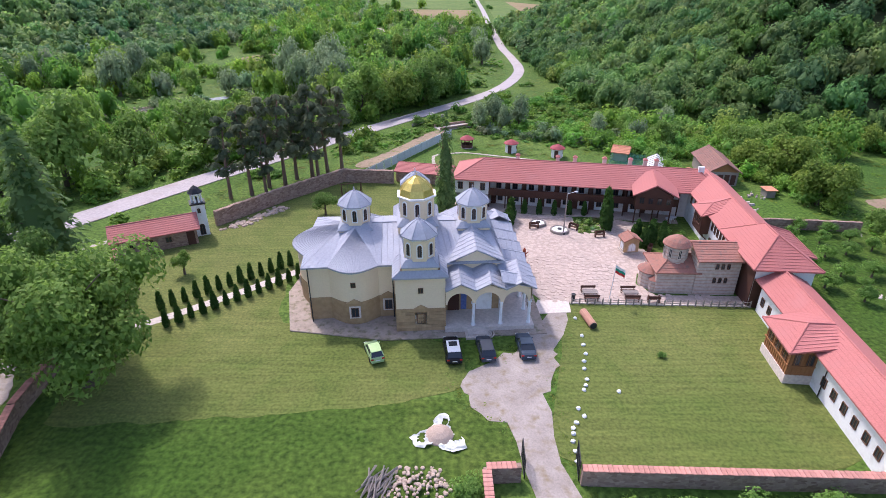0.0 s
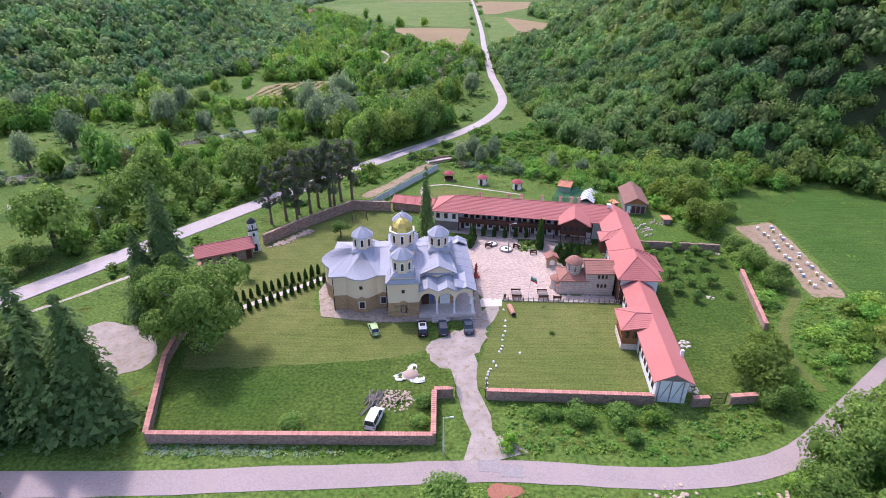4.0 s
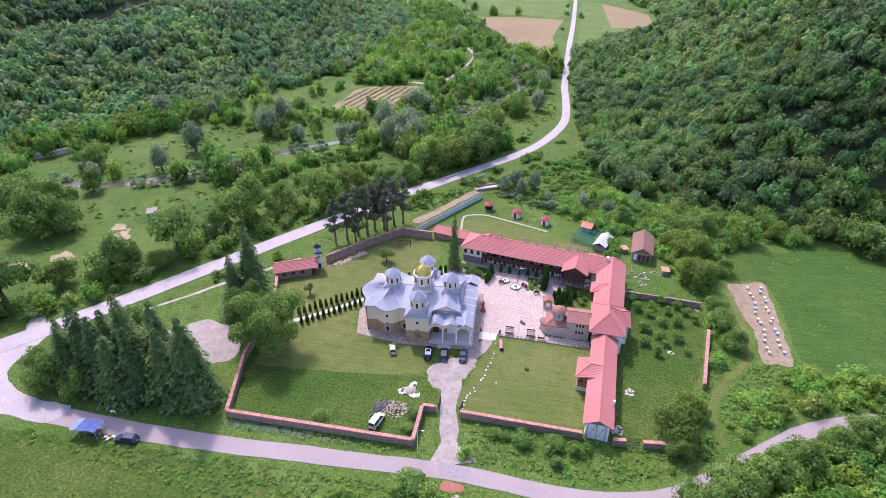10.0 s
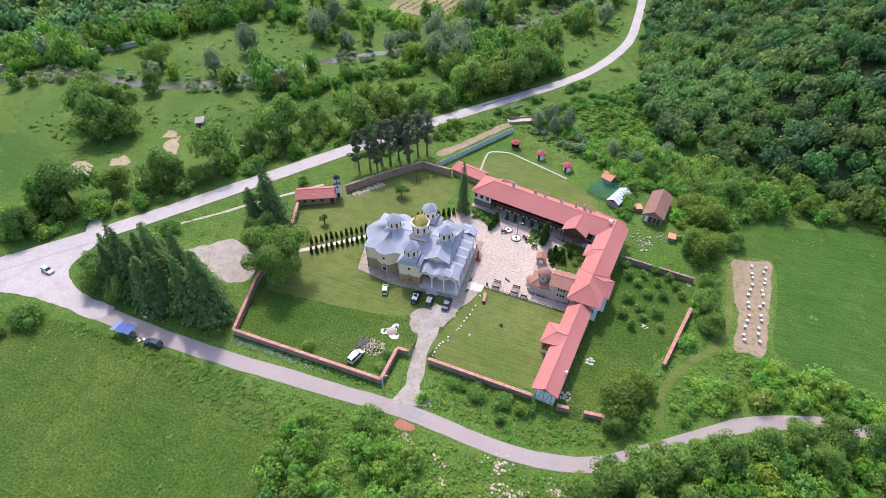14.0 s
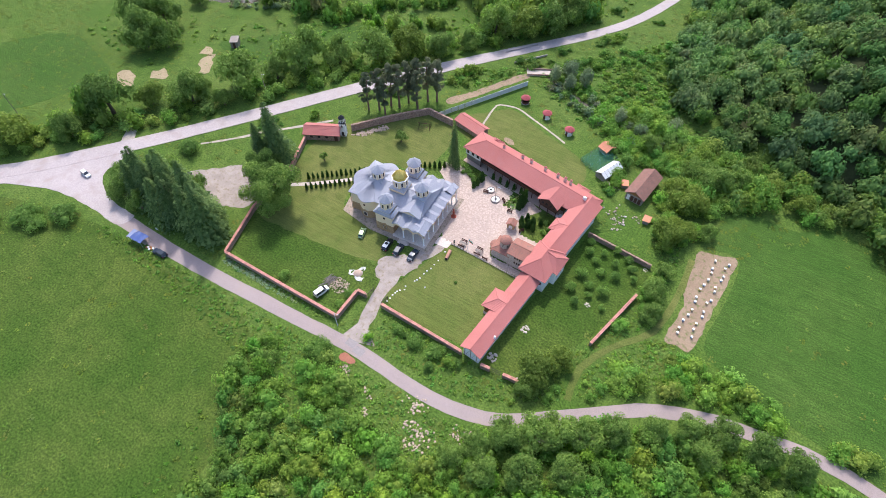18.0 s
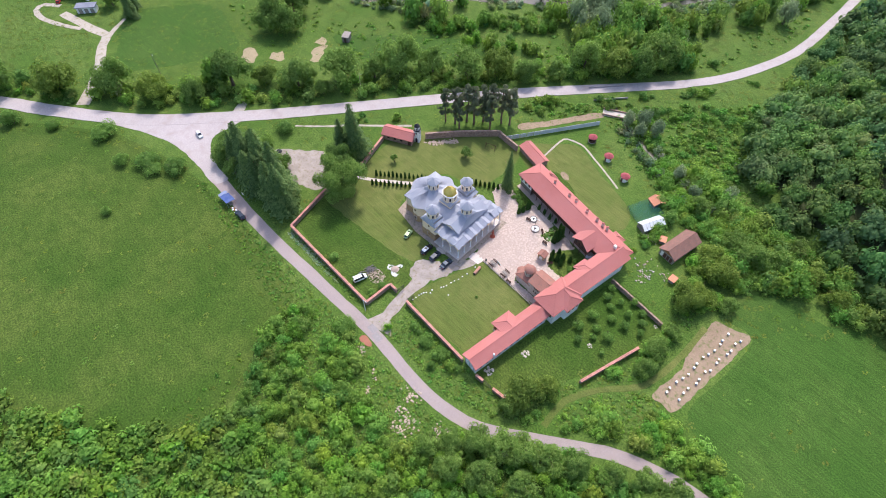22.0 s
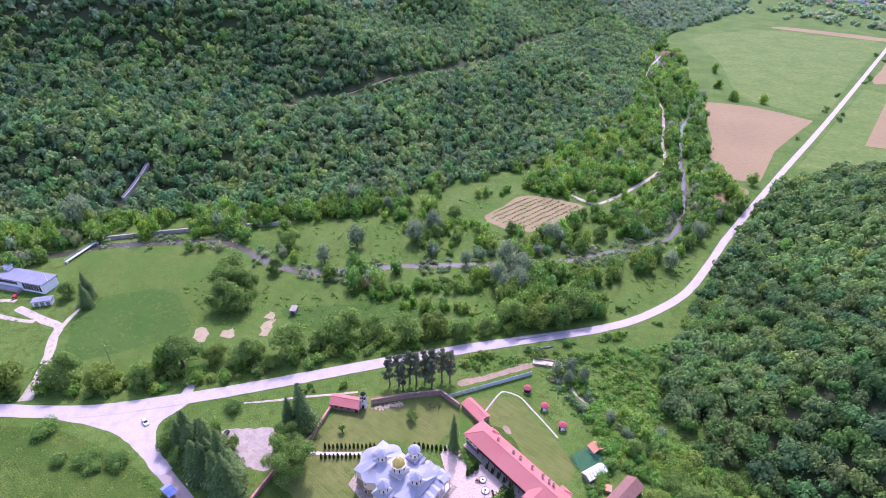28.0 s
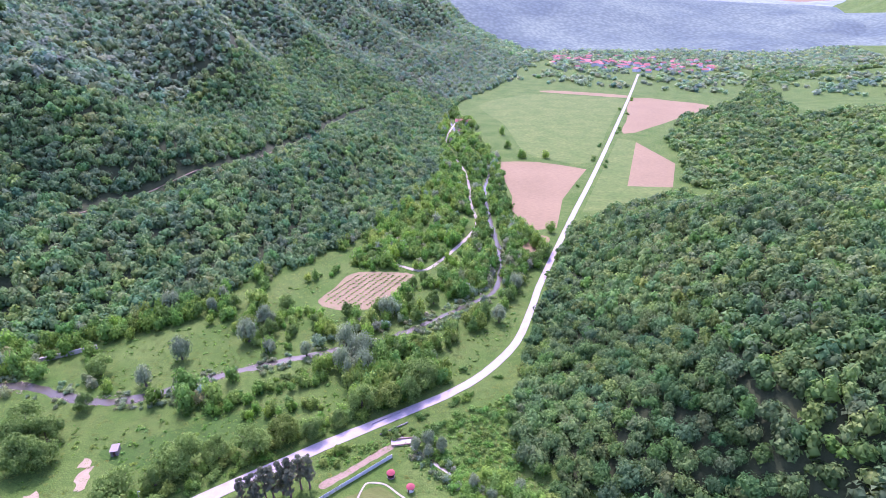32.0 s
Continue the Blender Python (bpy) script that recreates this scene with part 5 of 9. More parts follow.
verge |= inside(x, y, SCRUB) & (x < 62) & (y > -14) & (off_line(x, y, SOUTH) > 3)
k = verge & (off_line(x, y, FARM) > 1.2) & (off_line(x, y, SOUTH) > 2.6) & (rng.uniform(size=len(x)) < 0.8)
scatter_mesh("brambles", [crown(160 + q, 2, 30, 0.22, 0.7, 0.6) for q in range(4)], x[k], y[k], rng.uniform(0.35, 0.8, k.sum()), BUSHY, "knee-high brambles and nettles covering the verge", "weeds", 52, ((1.0, 1.05, 0.9), (1.5, 1.4, 1.15)), 0.5)
x, y, rng = jitter_grid(-34, 64, 84, 168, 1.5, 66)
rough = inside(x, y, [(-30, 104), (-8, 124), (22, 150), (34, 168), (36, 150), (48, 130), (60, 120), (52, 104), (40, 101), (32, 106), (24, 110), (6, 119), (0, 126), (-16, 103)])
k = rough & (off_line(x, y, MAIN) > 3.6) & (off_line(x, y, [(-2.4, 131.5), (12.8, 122.6), (29.4, 115.6), (46, 113)]) > 0.9) & (rng.uniform(size=len(x)) < 0.7)
scatter_mesh("brambles", [crown(170 + q, 2, 30, 0.22, 0.7, 0.6) for q in range(4)], x[k], y[k], rng.uniform(0.5, 1.25, k.sum()), BUSHY, "rank green growth between the road and the stream", "weeds", 67, ((0.9, 0.98, 0.85), (1.4, 1.35, 1.1)), 0.6)
# white umbels along the foot of the south wall
x, y, rng = jitter_grid(-30.4, -6, 18.2, 19.6, 0.42, 68)
k = rng.uniform(size=len(x)) < np.clip(1.1 - (x + 30) / 26, 0.15, 0.9)
scatter_mesh("wildflowers", T_TUFT, x[k], y[k], rng.uniform(0.2, 0.42, k.sum()), SILVER, "pale flowering weeds along the foot of the wall", "flowers", 69, ((1.2, 1.2, 1.4), (1.8, 1.8, 2.0)), 1.0, -0.3)
# stray tufts along the edges of the gravel
x, y, rng = jitter_grid(-4, 16, 18, 52, 0.42, 53)
edge = np.minimum(off_line(x, y, [(1.2, 38.4), (1.3, 37.2), (2.8, 35.5), (4.9, 33.7), (6.4, 31), (6.9, 26), (7.4, 21)]), off_line(x, y, [(10.2, 20), (10.4, 26), (9.2, 32), (9.6, 37), (11, 42), (12.4, 47)]))
k = (edge < 1.1) & (rng.uniform(size=len(x)) < 0.6 * np.exp(-(edge / 0.75) ** 2))
k |= (off_line(x, y, [(1.8, 39.6), (4.6, 42), (8, 43)]) < 1.5) & (rng.uniform(size=len(x)) < 0.3)
scatter_mesh("grass_tufts", T_TUFT, x[k], y[k], rng.uniform(0.12, 0.34, k.sum()), TUFT, "grass creeping over the edge of the gravel", "grass", 54, ((0.8, 0.9, 0.75), (1.1, 1.1, 0.95)), 0.6, 0.0)
# leafy belt along the stream and the edge of the crop field
x, y, rng = jitter_grid(34, 125, 82, 128, 3.3, 55)
belt = inside(x, y, [(51, 88), (61, 93), (67.5, 92), (69.5, 99), (77, 102), (87, 102.5), (98, 110), (118, 106), (118, 120), (96, 120), (80, 118), (62, 117), (46, 122), (34, 122), (40, 108), (47, 102)])
k = belt & (off_line(x, y, [(27, 115.3), (36, 113), (46, 113)]) > 1.8) & (lumps(x * 8, y * 9) > -0.35) & ~inside(x, y, [(42, 84), (43, 101.5), (53, 101.5), (53, 85)])
scatter_mesh("thicket", T_FINE, x[k], y[k], rng.uniform(1.8, 4.4, k.sum()), LEAF, "bright leafy trees and bushes along the stream", "trees", 56, ((0.75, 0.85, 0.8), (1.4, 1.35, 1.1)), 1.05)
# willow bushes along the stream below the culvert
x, y, rng = jitter_grid(-4, 50, 108, 134, 2.0, 57)
ds = off_line(x, y, [(2.7, 127.7), (12.8, 122.6), (23.7, 118.5), (29.4, 115.6), (36.3, 112.9), (46, 113)])
k = (ds > 0.9) & (ds < 4.2) & (x > 8) & (rng.uniform(size=len(x)) < 0.75)
half = rng.uniform(size=len(x)) < 0.5
scatter_mesh("willows", T_SHRUB, x[k & half], y[k & half], rng.uniform(1.0, 2.2, (k & half).sum()), SILVER, "silvery willow bushes hiding the stream", "bushes", 58, ((0.75, 0.8, 0.75), (1.05, 1.05, 1.0)), 1.1)
scatter_mesh("shrubs", T_SHRUB, x[k & ~half], y[k & ~half], rng.uniform(1.0, 2.3, (k & ~half).sum()), BUSHY, "green bushes hiding the stream", "bushes", 59, ((0.75, 0.85, 0.75), (1.3, 1.25, 1.05)), 1.1)
# riverside trees farther up the valley, and scrub between the track and the woods
x, y, rng = jitter_grid(-215, 40, 235, 760, 4.8, 61)
dr = off_line(x, y, RIVER)
dt = off_line(x, y, [(-62, 258), (-51.9, 255.6), (-41, 256), (-35.4, 277), (-31.2, 315), (-33.5, 338), (-49.8, 375), (-76.4, 444), (-128, 536), (-150, 630)])
soil = inside(x, y, [(-62, 488), (-23, 502), (26, 493), (18, 405), (23, 346), (-4, 327), (-14, 360), (-24, 398)]) | inside(x, y, [(1, 318), (21, 333), (22, 301), (8, 298)])
k = (dr > 3.0) & (dt > 3.0) & ~soil & ~clearing(x, y) & (off_line(x, y, MAIN) > 9) & (west_of(x, y) < 4)
k &= ((dr < 15) & (lumps(x * 6, y * 5) > -0.7)) | ((dt < 24) & (x < -30 - 0.1 * (y - 250)) & (lumps(x * 6, y * 7) > -0.25))
k &= ~inside(x, y, [(-180, 640), (-157, 652), (-123, 560), (-152, 552)]) & ~inside(x, y, [(-88, 192), (-88, 246), (-62, 254), (-38, 254), (-38, 196)])
light = rng.uniform(size=len(x)) < 0.16
scatter_mesh("thicket", T_SHRUB, x[k & ~light], y[k & ~light], rng.uniform(2.4, 5.0, (k & ~light).sum()), BUSHY, "tall green trees along the upper river", "trees", 62, ((0.6, 0.72, 0.66), (1.35, 1.3, 1.05)), 1.6)
scatter_mesh("willows", T_SHRUB, x[k & light], y[k & light], rng.uniform(2.2, 4.4, (k & light).sum()), SILVER, "pale willows along the upper river", "trees", 63, ((0.7, 0.75, 0.7), (1.0, 1.02, 0.95)), 1.5)
# hedge trees along the far road
x, y, rng = jitter_grid(15, 62, 380, 900, 7.0, 64)
dm = off_line(x, y, MAIN)
k = (dm > 4.5) & (dm < 8) & (lumps(x * 5, y * 3.1) > 0.5)
scatter_mesh("shrubs", T_SHRUB, x[k], y[k], rng.uniform(1.5, 3.6, k.sum()), BUSHY, "scattered bushes along the far road", "bushes", 65, ((0.65, 0.75, 0.7), (1.2, 1.2, 1.0)), 1.0)

# ---- building tools ----
def lerp(a, b, s):
    return a + (b - a) * s


def roof_plane(bm, a, b, c, d, course=0.36, lip=0.035, thick=0.14):
    """Overlapping courses from the eave a-b up to the top d-c, with a soffit below."""
    a, b, c, d = (Vector(p) for p in (a, b, c, d))
    up = (b - a).cross(d - a if (d - a).length > 1e-4 else c - a).normalized()
    if up.z < 0:
        up = -up
    n = max(2, int(((c + d) / 2 - (a + b) / 2).length / course))
    peak = (c - d).length < 1e-3
    w = first = [bm.verts.new(a), bm.verts.new(b)]
    for i in range(n):
        s, t = i / n, (i + 1) / n
        e = [bm.verts.new(lerp(a, d, s) + up * lip), bm.verts.new(lerp(b, c, s) + up * lip)]
        top = [bm.verts.new(lerp(a, d, t)), bm.verts.new(lerp(b, c, t))] if not (peak and i == n - 1) else [bm.verts.new(d)]
        bm.faces.new((w[0], w[1], e[1], e[0]))
        bm.faces.new((e[0], e[1], *top[::-1]))
        w = top
    hi = [first[0], first[1], w[-1], w[0]]
    lo = [bm.verts.new(p - Vector((0, 0, thick))) for p in (a, b, c, d)]
    bm.faces.new(lo if not peak else lo[:3])
    for i, j in ((0, 1), (1, 2), (3, 0)):
        bm.faces.new((lo[i], lo[2 if peak and j == 3 else j], hi[j], hi[i]) if not (peak and i == 3) else (lo[2], lo[0], hi[0], hi[3]))
    if peak:
        bm.verts.remove(lo[3])


def seams(bm, a, b, c, d, step=0.62, r=0.02):
    """Raised joints of a sheet-metal roof between the eave a-b and the top d-c."""
    a, b, c, d = (Vector(p) for p in (a, b, c, d))
    n = max(2, int((b - a).length / step))
    for k in range(n + 1):
        p, q = lerp(a, b, k / n), lerp(d, c, k / n)
        if (q - p).length > 0.2:
            rod(p + Vector((0, 0, 0.03)), q + Vector((0, 0, 0.03)), r, 4, bm)


def ridge_cap(bm, *pts, r=0.1):
    for p, q in zip(pts, pts[1:]):
        rod(p, q, r, 6, bm)


def gable_roof(parent, x0, x1, y0, y1, ze, zr, along="y", hip0=0.0, hip1=0.0, material=TILE, over=0.5, ridge_off=0.0, label=""):
    """Tiled roof over a rectangle; hip0 and hip1 pull the ridge ends in."""
    bm, cap = bmesh.new(), bmesh.new()
    if along == "y":
        xm = (x0 + x1) / 2 + ridge_off
        A, B, C, D = (x0 - over, y0 - over, ze), (x1 + over, y0 - over, ze), (x1 + over, y1 + over, ze), (x0 - over, y1 + over, ze)
        R0, R1 = (xm, y0 - over + hip0, zr), (xm, y1 + over - hip1, zr)
        roof_plane(bm, D, A, R0, R1)
        roof_plane(bm, B, C, R1, R0)
        if hip0:
            roof_plane(bm, A, B, R0, R0)
            ridge_cap(cap, A, R0, B)
        if hip1:
            roof_plane(bm, C, D, R1, R1)
            ridge_cap(cap, C, R1, D)
    else:
        ym = (y0 + y1) / 2 + ridge_off
        A, B, C, D = (x0 - over, y0 - over, ze), (x1 + over, y0 - over, ze), (x1 + over, y1 + over, ze), (x0 - over, y1 + over, ze)
        R0, R1 = (x0 - over + hip0, ym, zr), (x1 + over - hip1, ym, zr)
        roof_plane(bm, A, B, R1, R0)
        roof_plane(bm, C, D, R0, R1)
        if hip0:
            roof_plane(bm, D, A, R0, R0)
            ridge_cap(cap, A, R0, D)
        if hip1:
            roof_plane(bm, B, C, R1, R1)
            ridge_cap(cap, B, R1, C)
    ridge_cap(cap, R0, R1)
    r = part("roof", bm, material, parent, label)
    part("ridge_tiles", cap, material, r)
    return r


def gable_wall(bm, p, q, ze, zr, thick=0.3):
    """The triangle of wall under a gable between plan points p and q."""
    p, q = Vector((*p, 0)), Vector((*q, 0))
    n = Vector((-(q - p).y, (q - p).x, 0)).normalized() * thick / 2
    m = (p + q) / 2
    tri = [Vector((p.x, p.y, ze)), Vector((q.x, q.y, ze)), Vector((m.x, m.y, zr))]
    f = [bm.verts.new(t + n) for t in tri]
    g = [bm.verts.new(t - n) for t in tri]
    fs = [bm.faces.new(f), bm.faces.new(g[::-1])] + [bm.faces.new((f[i], g[i], g[(i + 1) % 3], f[(i + 1) % 3])) for i in range(3)]
    bmesh.ops.recalc_face_normals(bm, faces=fs)


_win = {}


def window(parent, x, y, z, w, h, turn, frame_mat=FRAME, arched=False, surround=None, pane_mat=GLASS, name="window"):
    """A window on a wall that faces the direction turn (degrees, 0 = south)."""
    key = (round(w, 2), round(h, 2), frame_mat.name, arched, surround.name if surround else "", pane_mat.name)
    if key not in _win:
        def outline(g, hh):
            if not arched:
                return [(-g, -0.0 if g < w / 2 else -(g - w / 2)), (g, -0.0 if g < w / 2 else -(g - w / 2)), (g, hh), (-g, hh)]
            return [(-g, 0), (g, 0)] + [(g * math.cos(t), hh - g + g * math.sin(t)) for t in np.linspace(0, math.pi, 9)]
        def ring(o, i, y0, y1):
            bm = bmesh.new()
            a, b = [[bm.verts.new((u, yy, v)) for u, v in line] for line in (o, i) for yy in (y0,)], [[bm.verts.new((u, yy, v)) for u, v in line] for line in (o, i) for yy in (y1,)]
            n = len(o)
            for k in range(n):
                j = (k + 1) % n
                bm.faces.new((a[0][k], a[0][j], a[1][j], a[1][k]))
                bm.faces.new((a[0][k], b[0][k], b[0][j], a[0][j]))
                bm.faces.new((a[1][k], a[1][j], b[1][j], b[1][k]))
            bmesh.ops.recalc_face_normals(bm, faces=bm.faces)
            return bm
        fr = ring(outline(w / 2, h), [(u * 0.82, 0.06 + v * (h - 0.12) / h) for u, v in outline(w / 2, h)], -0.07, 0.02)
        box(-0.02, 0.02, -0.05, 0.0, 0.05, h - 0.05, fr)
        fm = mesh_of("window", fr)
        fm.materials.append(frame_mat)
        pb = bmesh.new()
        pb.faces.new([pb.verts.new((u * 0.9, -0.02, 0.03 + v * (h - 0.06) / h)) for u, v in outline(w / 2, h)])
        pm = mesh_of("pane", pb)
        pm.materials.append(pane_mat)
        sm = None
        if surround:
            sb = ring([(u * 1.45, (v - h / 2) * 1.22 + h / 2) for u, v in outline(w / 2, h)], outline(w / 2, h), -0.05, 0.03)
            sm = mesh_of("surround", sb)
            sm.materials.append(surround)
        _win[key] = (fm, pm, sm)
    fm, pm, sm = _win[key]
    ob = part(name, fm, None, parent)
    ob.matrix_basis = pose(x, y, z, 0, 0, turn)
    part("pane", pm, None, ob)
    if sm:
        part("surround", sm, None, ob)
    return ob


def arch_wall(p, q, bays, z_spring, z_top, thick=0.35, pier=0.3, wave=0.0):
    """A wall on round arches between plan points p and q; wave lifts the top over every arch."""
    bm = bmesh.new()
    p, q = Vector((*p, 0)), Vector((*q, 0))
    d = (q - p).normalized()
    n = Vector((-d.y, d.x, 0)) * thick / 2
    L = (q - p).length / bays
    m = 10
    lo, hi = [], []
    for b in range(bays):
        r = L / 2 - pier / 2
        for k in range(m + 1):
            a = math.pi * (1 - k / m)
            u = L * (b + 0.5) + r * math.cos(a)
            lo.append((u, z_spring + r * math.sin(a)))
            hi.append((u, z_top + wave * (1 - abs(2 * ((u / L) % 1.0) - 1))))
    lo = [(0, z_spring)] + lo + [(L * bays, z_spring)]
    hi = [(0, z_top)] + hi + [(L * bays, z_top)]
    V = [[[bm.verts.new(p + d * u + n * s + Vector((0, 0, z))) for u, z in line] for line in (lo, hi)] for s in (-1, 1)]
    for k in range(len(lo) - 1):
        for s in (0, 1):
            bm.faces.new((V[s][0][k], V[s][0][k + 1], V[s][1][k + 1], V[s][1][k]))
        bm.faces.new((V[0][0][k], V[1][0][k], V[1][0][k + 1], V[0][0][k + 1]))
        bm.faces.new((V[0][1][k], V[1][1][k], V[1][1][k + 1], V[0][1][k + 1]))
    bmesh.ops.recalc_face_normals(bm, faces=bm.faces)
    return bm


# ---- the church ----
church = thing("church", "cream and tan stone church with five domes and blue-grey metal roofs", "church", pose(-2.8, 55.0, 0, 0, 0, 4))
part("plinth", prism([(-13.4, -7.6), (-3.6, -9.9), (12.7, -9.9), (12.9, 10.2), (-3, 10.2), (-13, 8.2), (-14.8, 0)], -0.3, 0.14), PLINTH, church, "earthy grey stone pavement round the walls")


def church_outline(grow=0.0):
    """Plan of the nave: scalloped apses west, south and north."""
    pts = [(8.3 + grow, -5.6 - grow)]
    for s in np.linspace(0, 1, 13):
        u = lerp(-4.2, -9.2, s)
        pts.append((u, -5.6 - grow - 1.35 * math.sin(math.pi * s)))
    pts.append((-11.4 - grow, -5.7 - grow))
    for s in np.linspace(0, 1, 13):
        pts.append((-11.5 - grow - 1.7 * math.sin(math.pi * s), lerp(-3.3, 3.7, s)))
    pts.append((-11.3 - grow, 6.1 + grow))
    for s in np.linspace(0, 1, 9):
        u = lerp(-9.2, -4.2, s)
        pts.append((u, 5.9 + grow + 1.2 * math.sin(math.pi * s)))
    pts.append((8.3 + grow, 5.9 + grow))
    return pts


EAVE, RIDGE = 6.5, 8.5
part("lower_wall", prism(church_outline(0.04), 0.0, 2.75), STONE, church, "tan ashlar lower wall")
part("upper_wall", prism(church_outline(0.0), 2.75, EAVE), PLASTER, church, "cream plastered upper wall")
part("lower_wall", prism([(-2.5, -8.5), (2.5, -8.5), (2.5, -5), (-2.5, -5)], 0.0, 2.75), STONE, church)
part("upper_wall", prism([(-2.46, -8.46), (2.46, -8.46), (2.46, -5), (-2.46, -5)], 2.75, 6.5), PLASTER, church)
part("lower_wall", prism([(-2.5, 8.6), (2.5, 8.6), (2.5, 5), (-2.5, 5)], 0.0, 2.75), STONE, church)
part("upper_wall", prism([(-2.46, 8.56), (2.46, 8.56), (2.46, 5), (-2.46, 5)], 2.75, 6.5), PLASTER, church)
# ashlar courses standing a little proud
rs = random.Random(4)
facing = part("ashlar_facing", box(-2.5, 2.5, -8.53, -8.48, 0.0, 2.74), STONE, church, "tan ashlar facing")
for row in range(7):
    z0 = 0.1 + row * 0.38
    u = -2.5 + (0.3 if row % 2 else 0)
    while u < 2.3:
        w = rs.uniform(0.45, 0.8)
        part("ashlar_block", box(u + 0.015, min(2.5, u + w) - 0.015, -8.57, -8.52, z0 + 0.015, z0 + 0.365), STONE, facing)
        u += w
# nave roof, folded up from the scalloped eave to the ridge


def roof_target(u, v):
    if -9.6 < u < -3.8 and abs(v) > 5.7:
        return (-6.6, math.copysign(1.6, v), RIDGE + 0.1)
    return (min(max(u, -7.6), 7.4), 0.0, RIDGE)


eave = church_outline(0.45)
eave.insert(1, (-3.79, eave[0][1]))
eave.insert(len(eave) - 1, (-3.79, eave[-1][1]))
bm, sm = bmesh.new(), bmesh.new()
n = len(eave)
for k in range(n):
    a, b = eave[k], eave[(k + 1) % n]
    ta, tb = Vector(roof_target(*a)), Vector(roof_target(*b))
    A, B = Vector((*a, EAVE)), Vector((*b, EAVE))
    q = [A, B, tb] + ([ta] if (ta - tb).length > 1e-3 else [])
    bm.faces.new([bm.verts.new(p) for p in q])
    bm.faces.new([bm.verts.new(p) for p in (A, B, B - Vector((0, 0, 0.18)), A - Vector((0, 0, 0.18)))])
    seams(sm, A, B, tb, ta, 0.6)
bm.faces.new([bm.verts.new((u, v, EAVE - 0.17)) for u, v in eave])
for s in (-1, 1):
    bm.faces.new([bm.verts.new(p) for p in ((-3.79, 0, RIDGE), (-6.6, s * 1.6, RIDGE + 0.1), (-7.6, 0, RIDGE))])
bmesh.ops.recalc_face_normals(bm, faces=bm.faces)
nave_roof = part("roof", bm, LEAD, church, "blue-grey sheet roof with standing seams")
ridge_cap(sm, (-7.6, 0, RIDGE + 0.03), (7.4, 0, RIDGE + 0.03), r=0.06)
part("seam", sm, LEAD, nave_roof)
# pediments over the east arm, south and north
for s in (-1, 1):
    bm, gm, cm = bmesh.new(), bmesh.new(), bmesh.new()
    y = s * (5.75 if s < 0 else 6.05)
    for e in (-1, 1):
        roof_plane(bm, (5.8 + e * 2.75, y + s * 0.35, 6.62), (5.8 + e * 2.75, s * 1.5, 6.9), (5.8, s * 1.5, 8.6), (5.8, y + s * 0.35, 7.9), 9, 0.0, 0.12)
        seams(cm, (5.8 + e * 2.75, y + s * 0.35, 6.64), (5.8 + e * 2.75, s * 1.5, 6.92), (5.8, s * 1.5, 8.62), (5.8, y + s * 0.35, 7.92), 0.6)
    gable_wall(gm, (3.2, y), (8.4, y), 6.3, 7.75, 0.25)
    pr = part("roof", bm, LEAD, church)
    part("seam", cm, LEAD, pr)
    part("gable", gm, PLASTER, church, "cream plastered pediment")
# stepped skirts of the south and north bays
for cy in (-6.8, 6.9):
    s = -1 if cy < 0 else 1
    y_out, y_in = s * (8.95 if s < 0 else 9.05), s * 4.9
    bm, sm = bmesh.new(), bmesh.new()
    o = [(-2.75, y_out), (2.75, y_out), (2.75, y_in), (-2.75, y_in)]
    i = [(-1.95, cy + s * 1.75), (1.95, cy + s * 1.75), (1.95, cy - s * 1.75), (-1.95, cy - s * 1.75)]
    for k in range(4):
        j = (k + 1) % 4
        P = [Vector((*o[k], 6.55)), Vector((*o[j], 6.55)), Vector((*i[j], 7.15)), Vector((*i[k], 7.15))]
        bm.faces.new([bm.verts.new(p) for p in P])
        bm.faces.new([bm.verts.new(p) for p in (P[0], P[1], P[1] - Vector((0, 0, 0.16)), P[0] - Vector((0, 0, 0.16)))])
        seams(sm, *P, 0.55)
    bm.faces.new([bm.verts.new((*q, 6.42)) for q in o])
    bmesh.ops.recalc_face_normals(bm, faces=bm.faces)
    sk = part("roof", bm, LEAD, church)
    part("seam", sm, LEAD, sk)


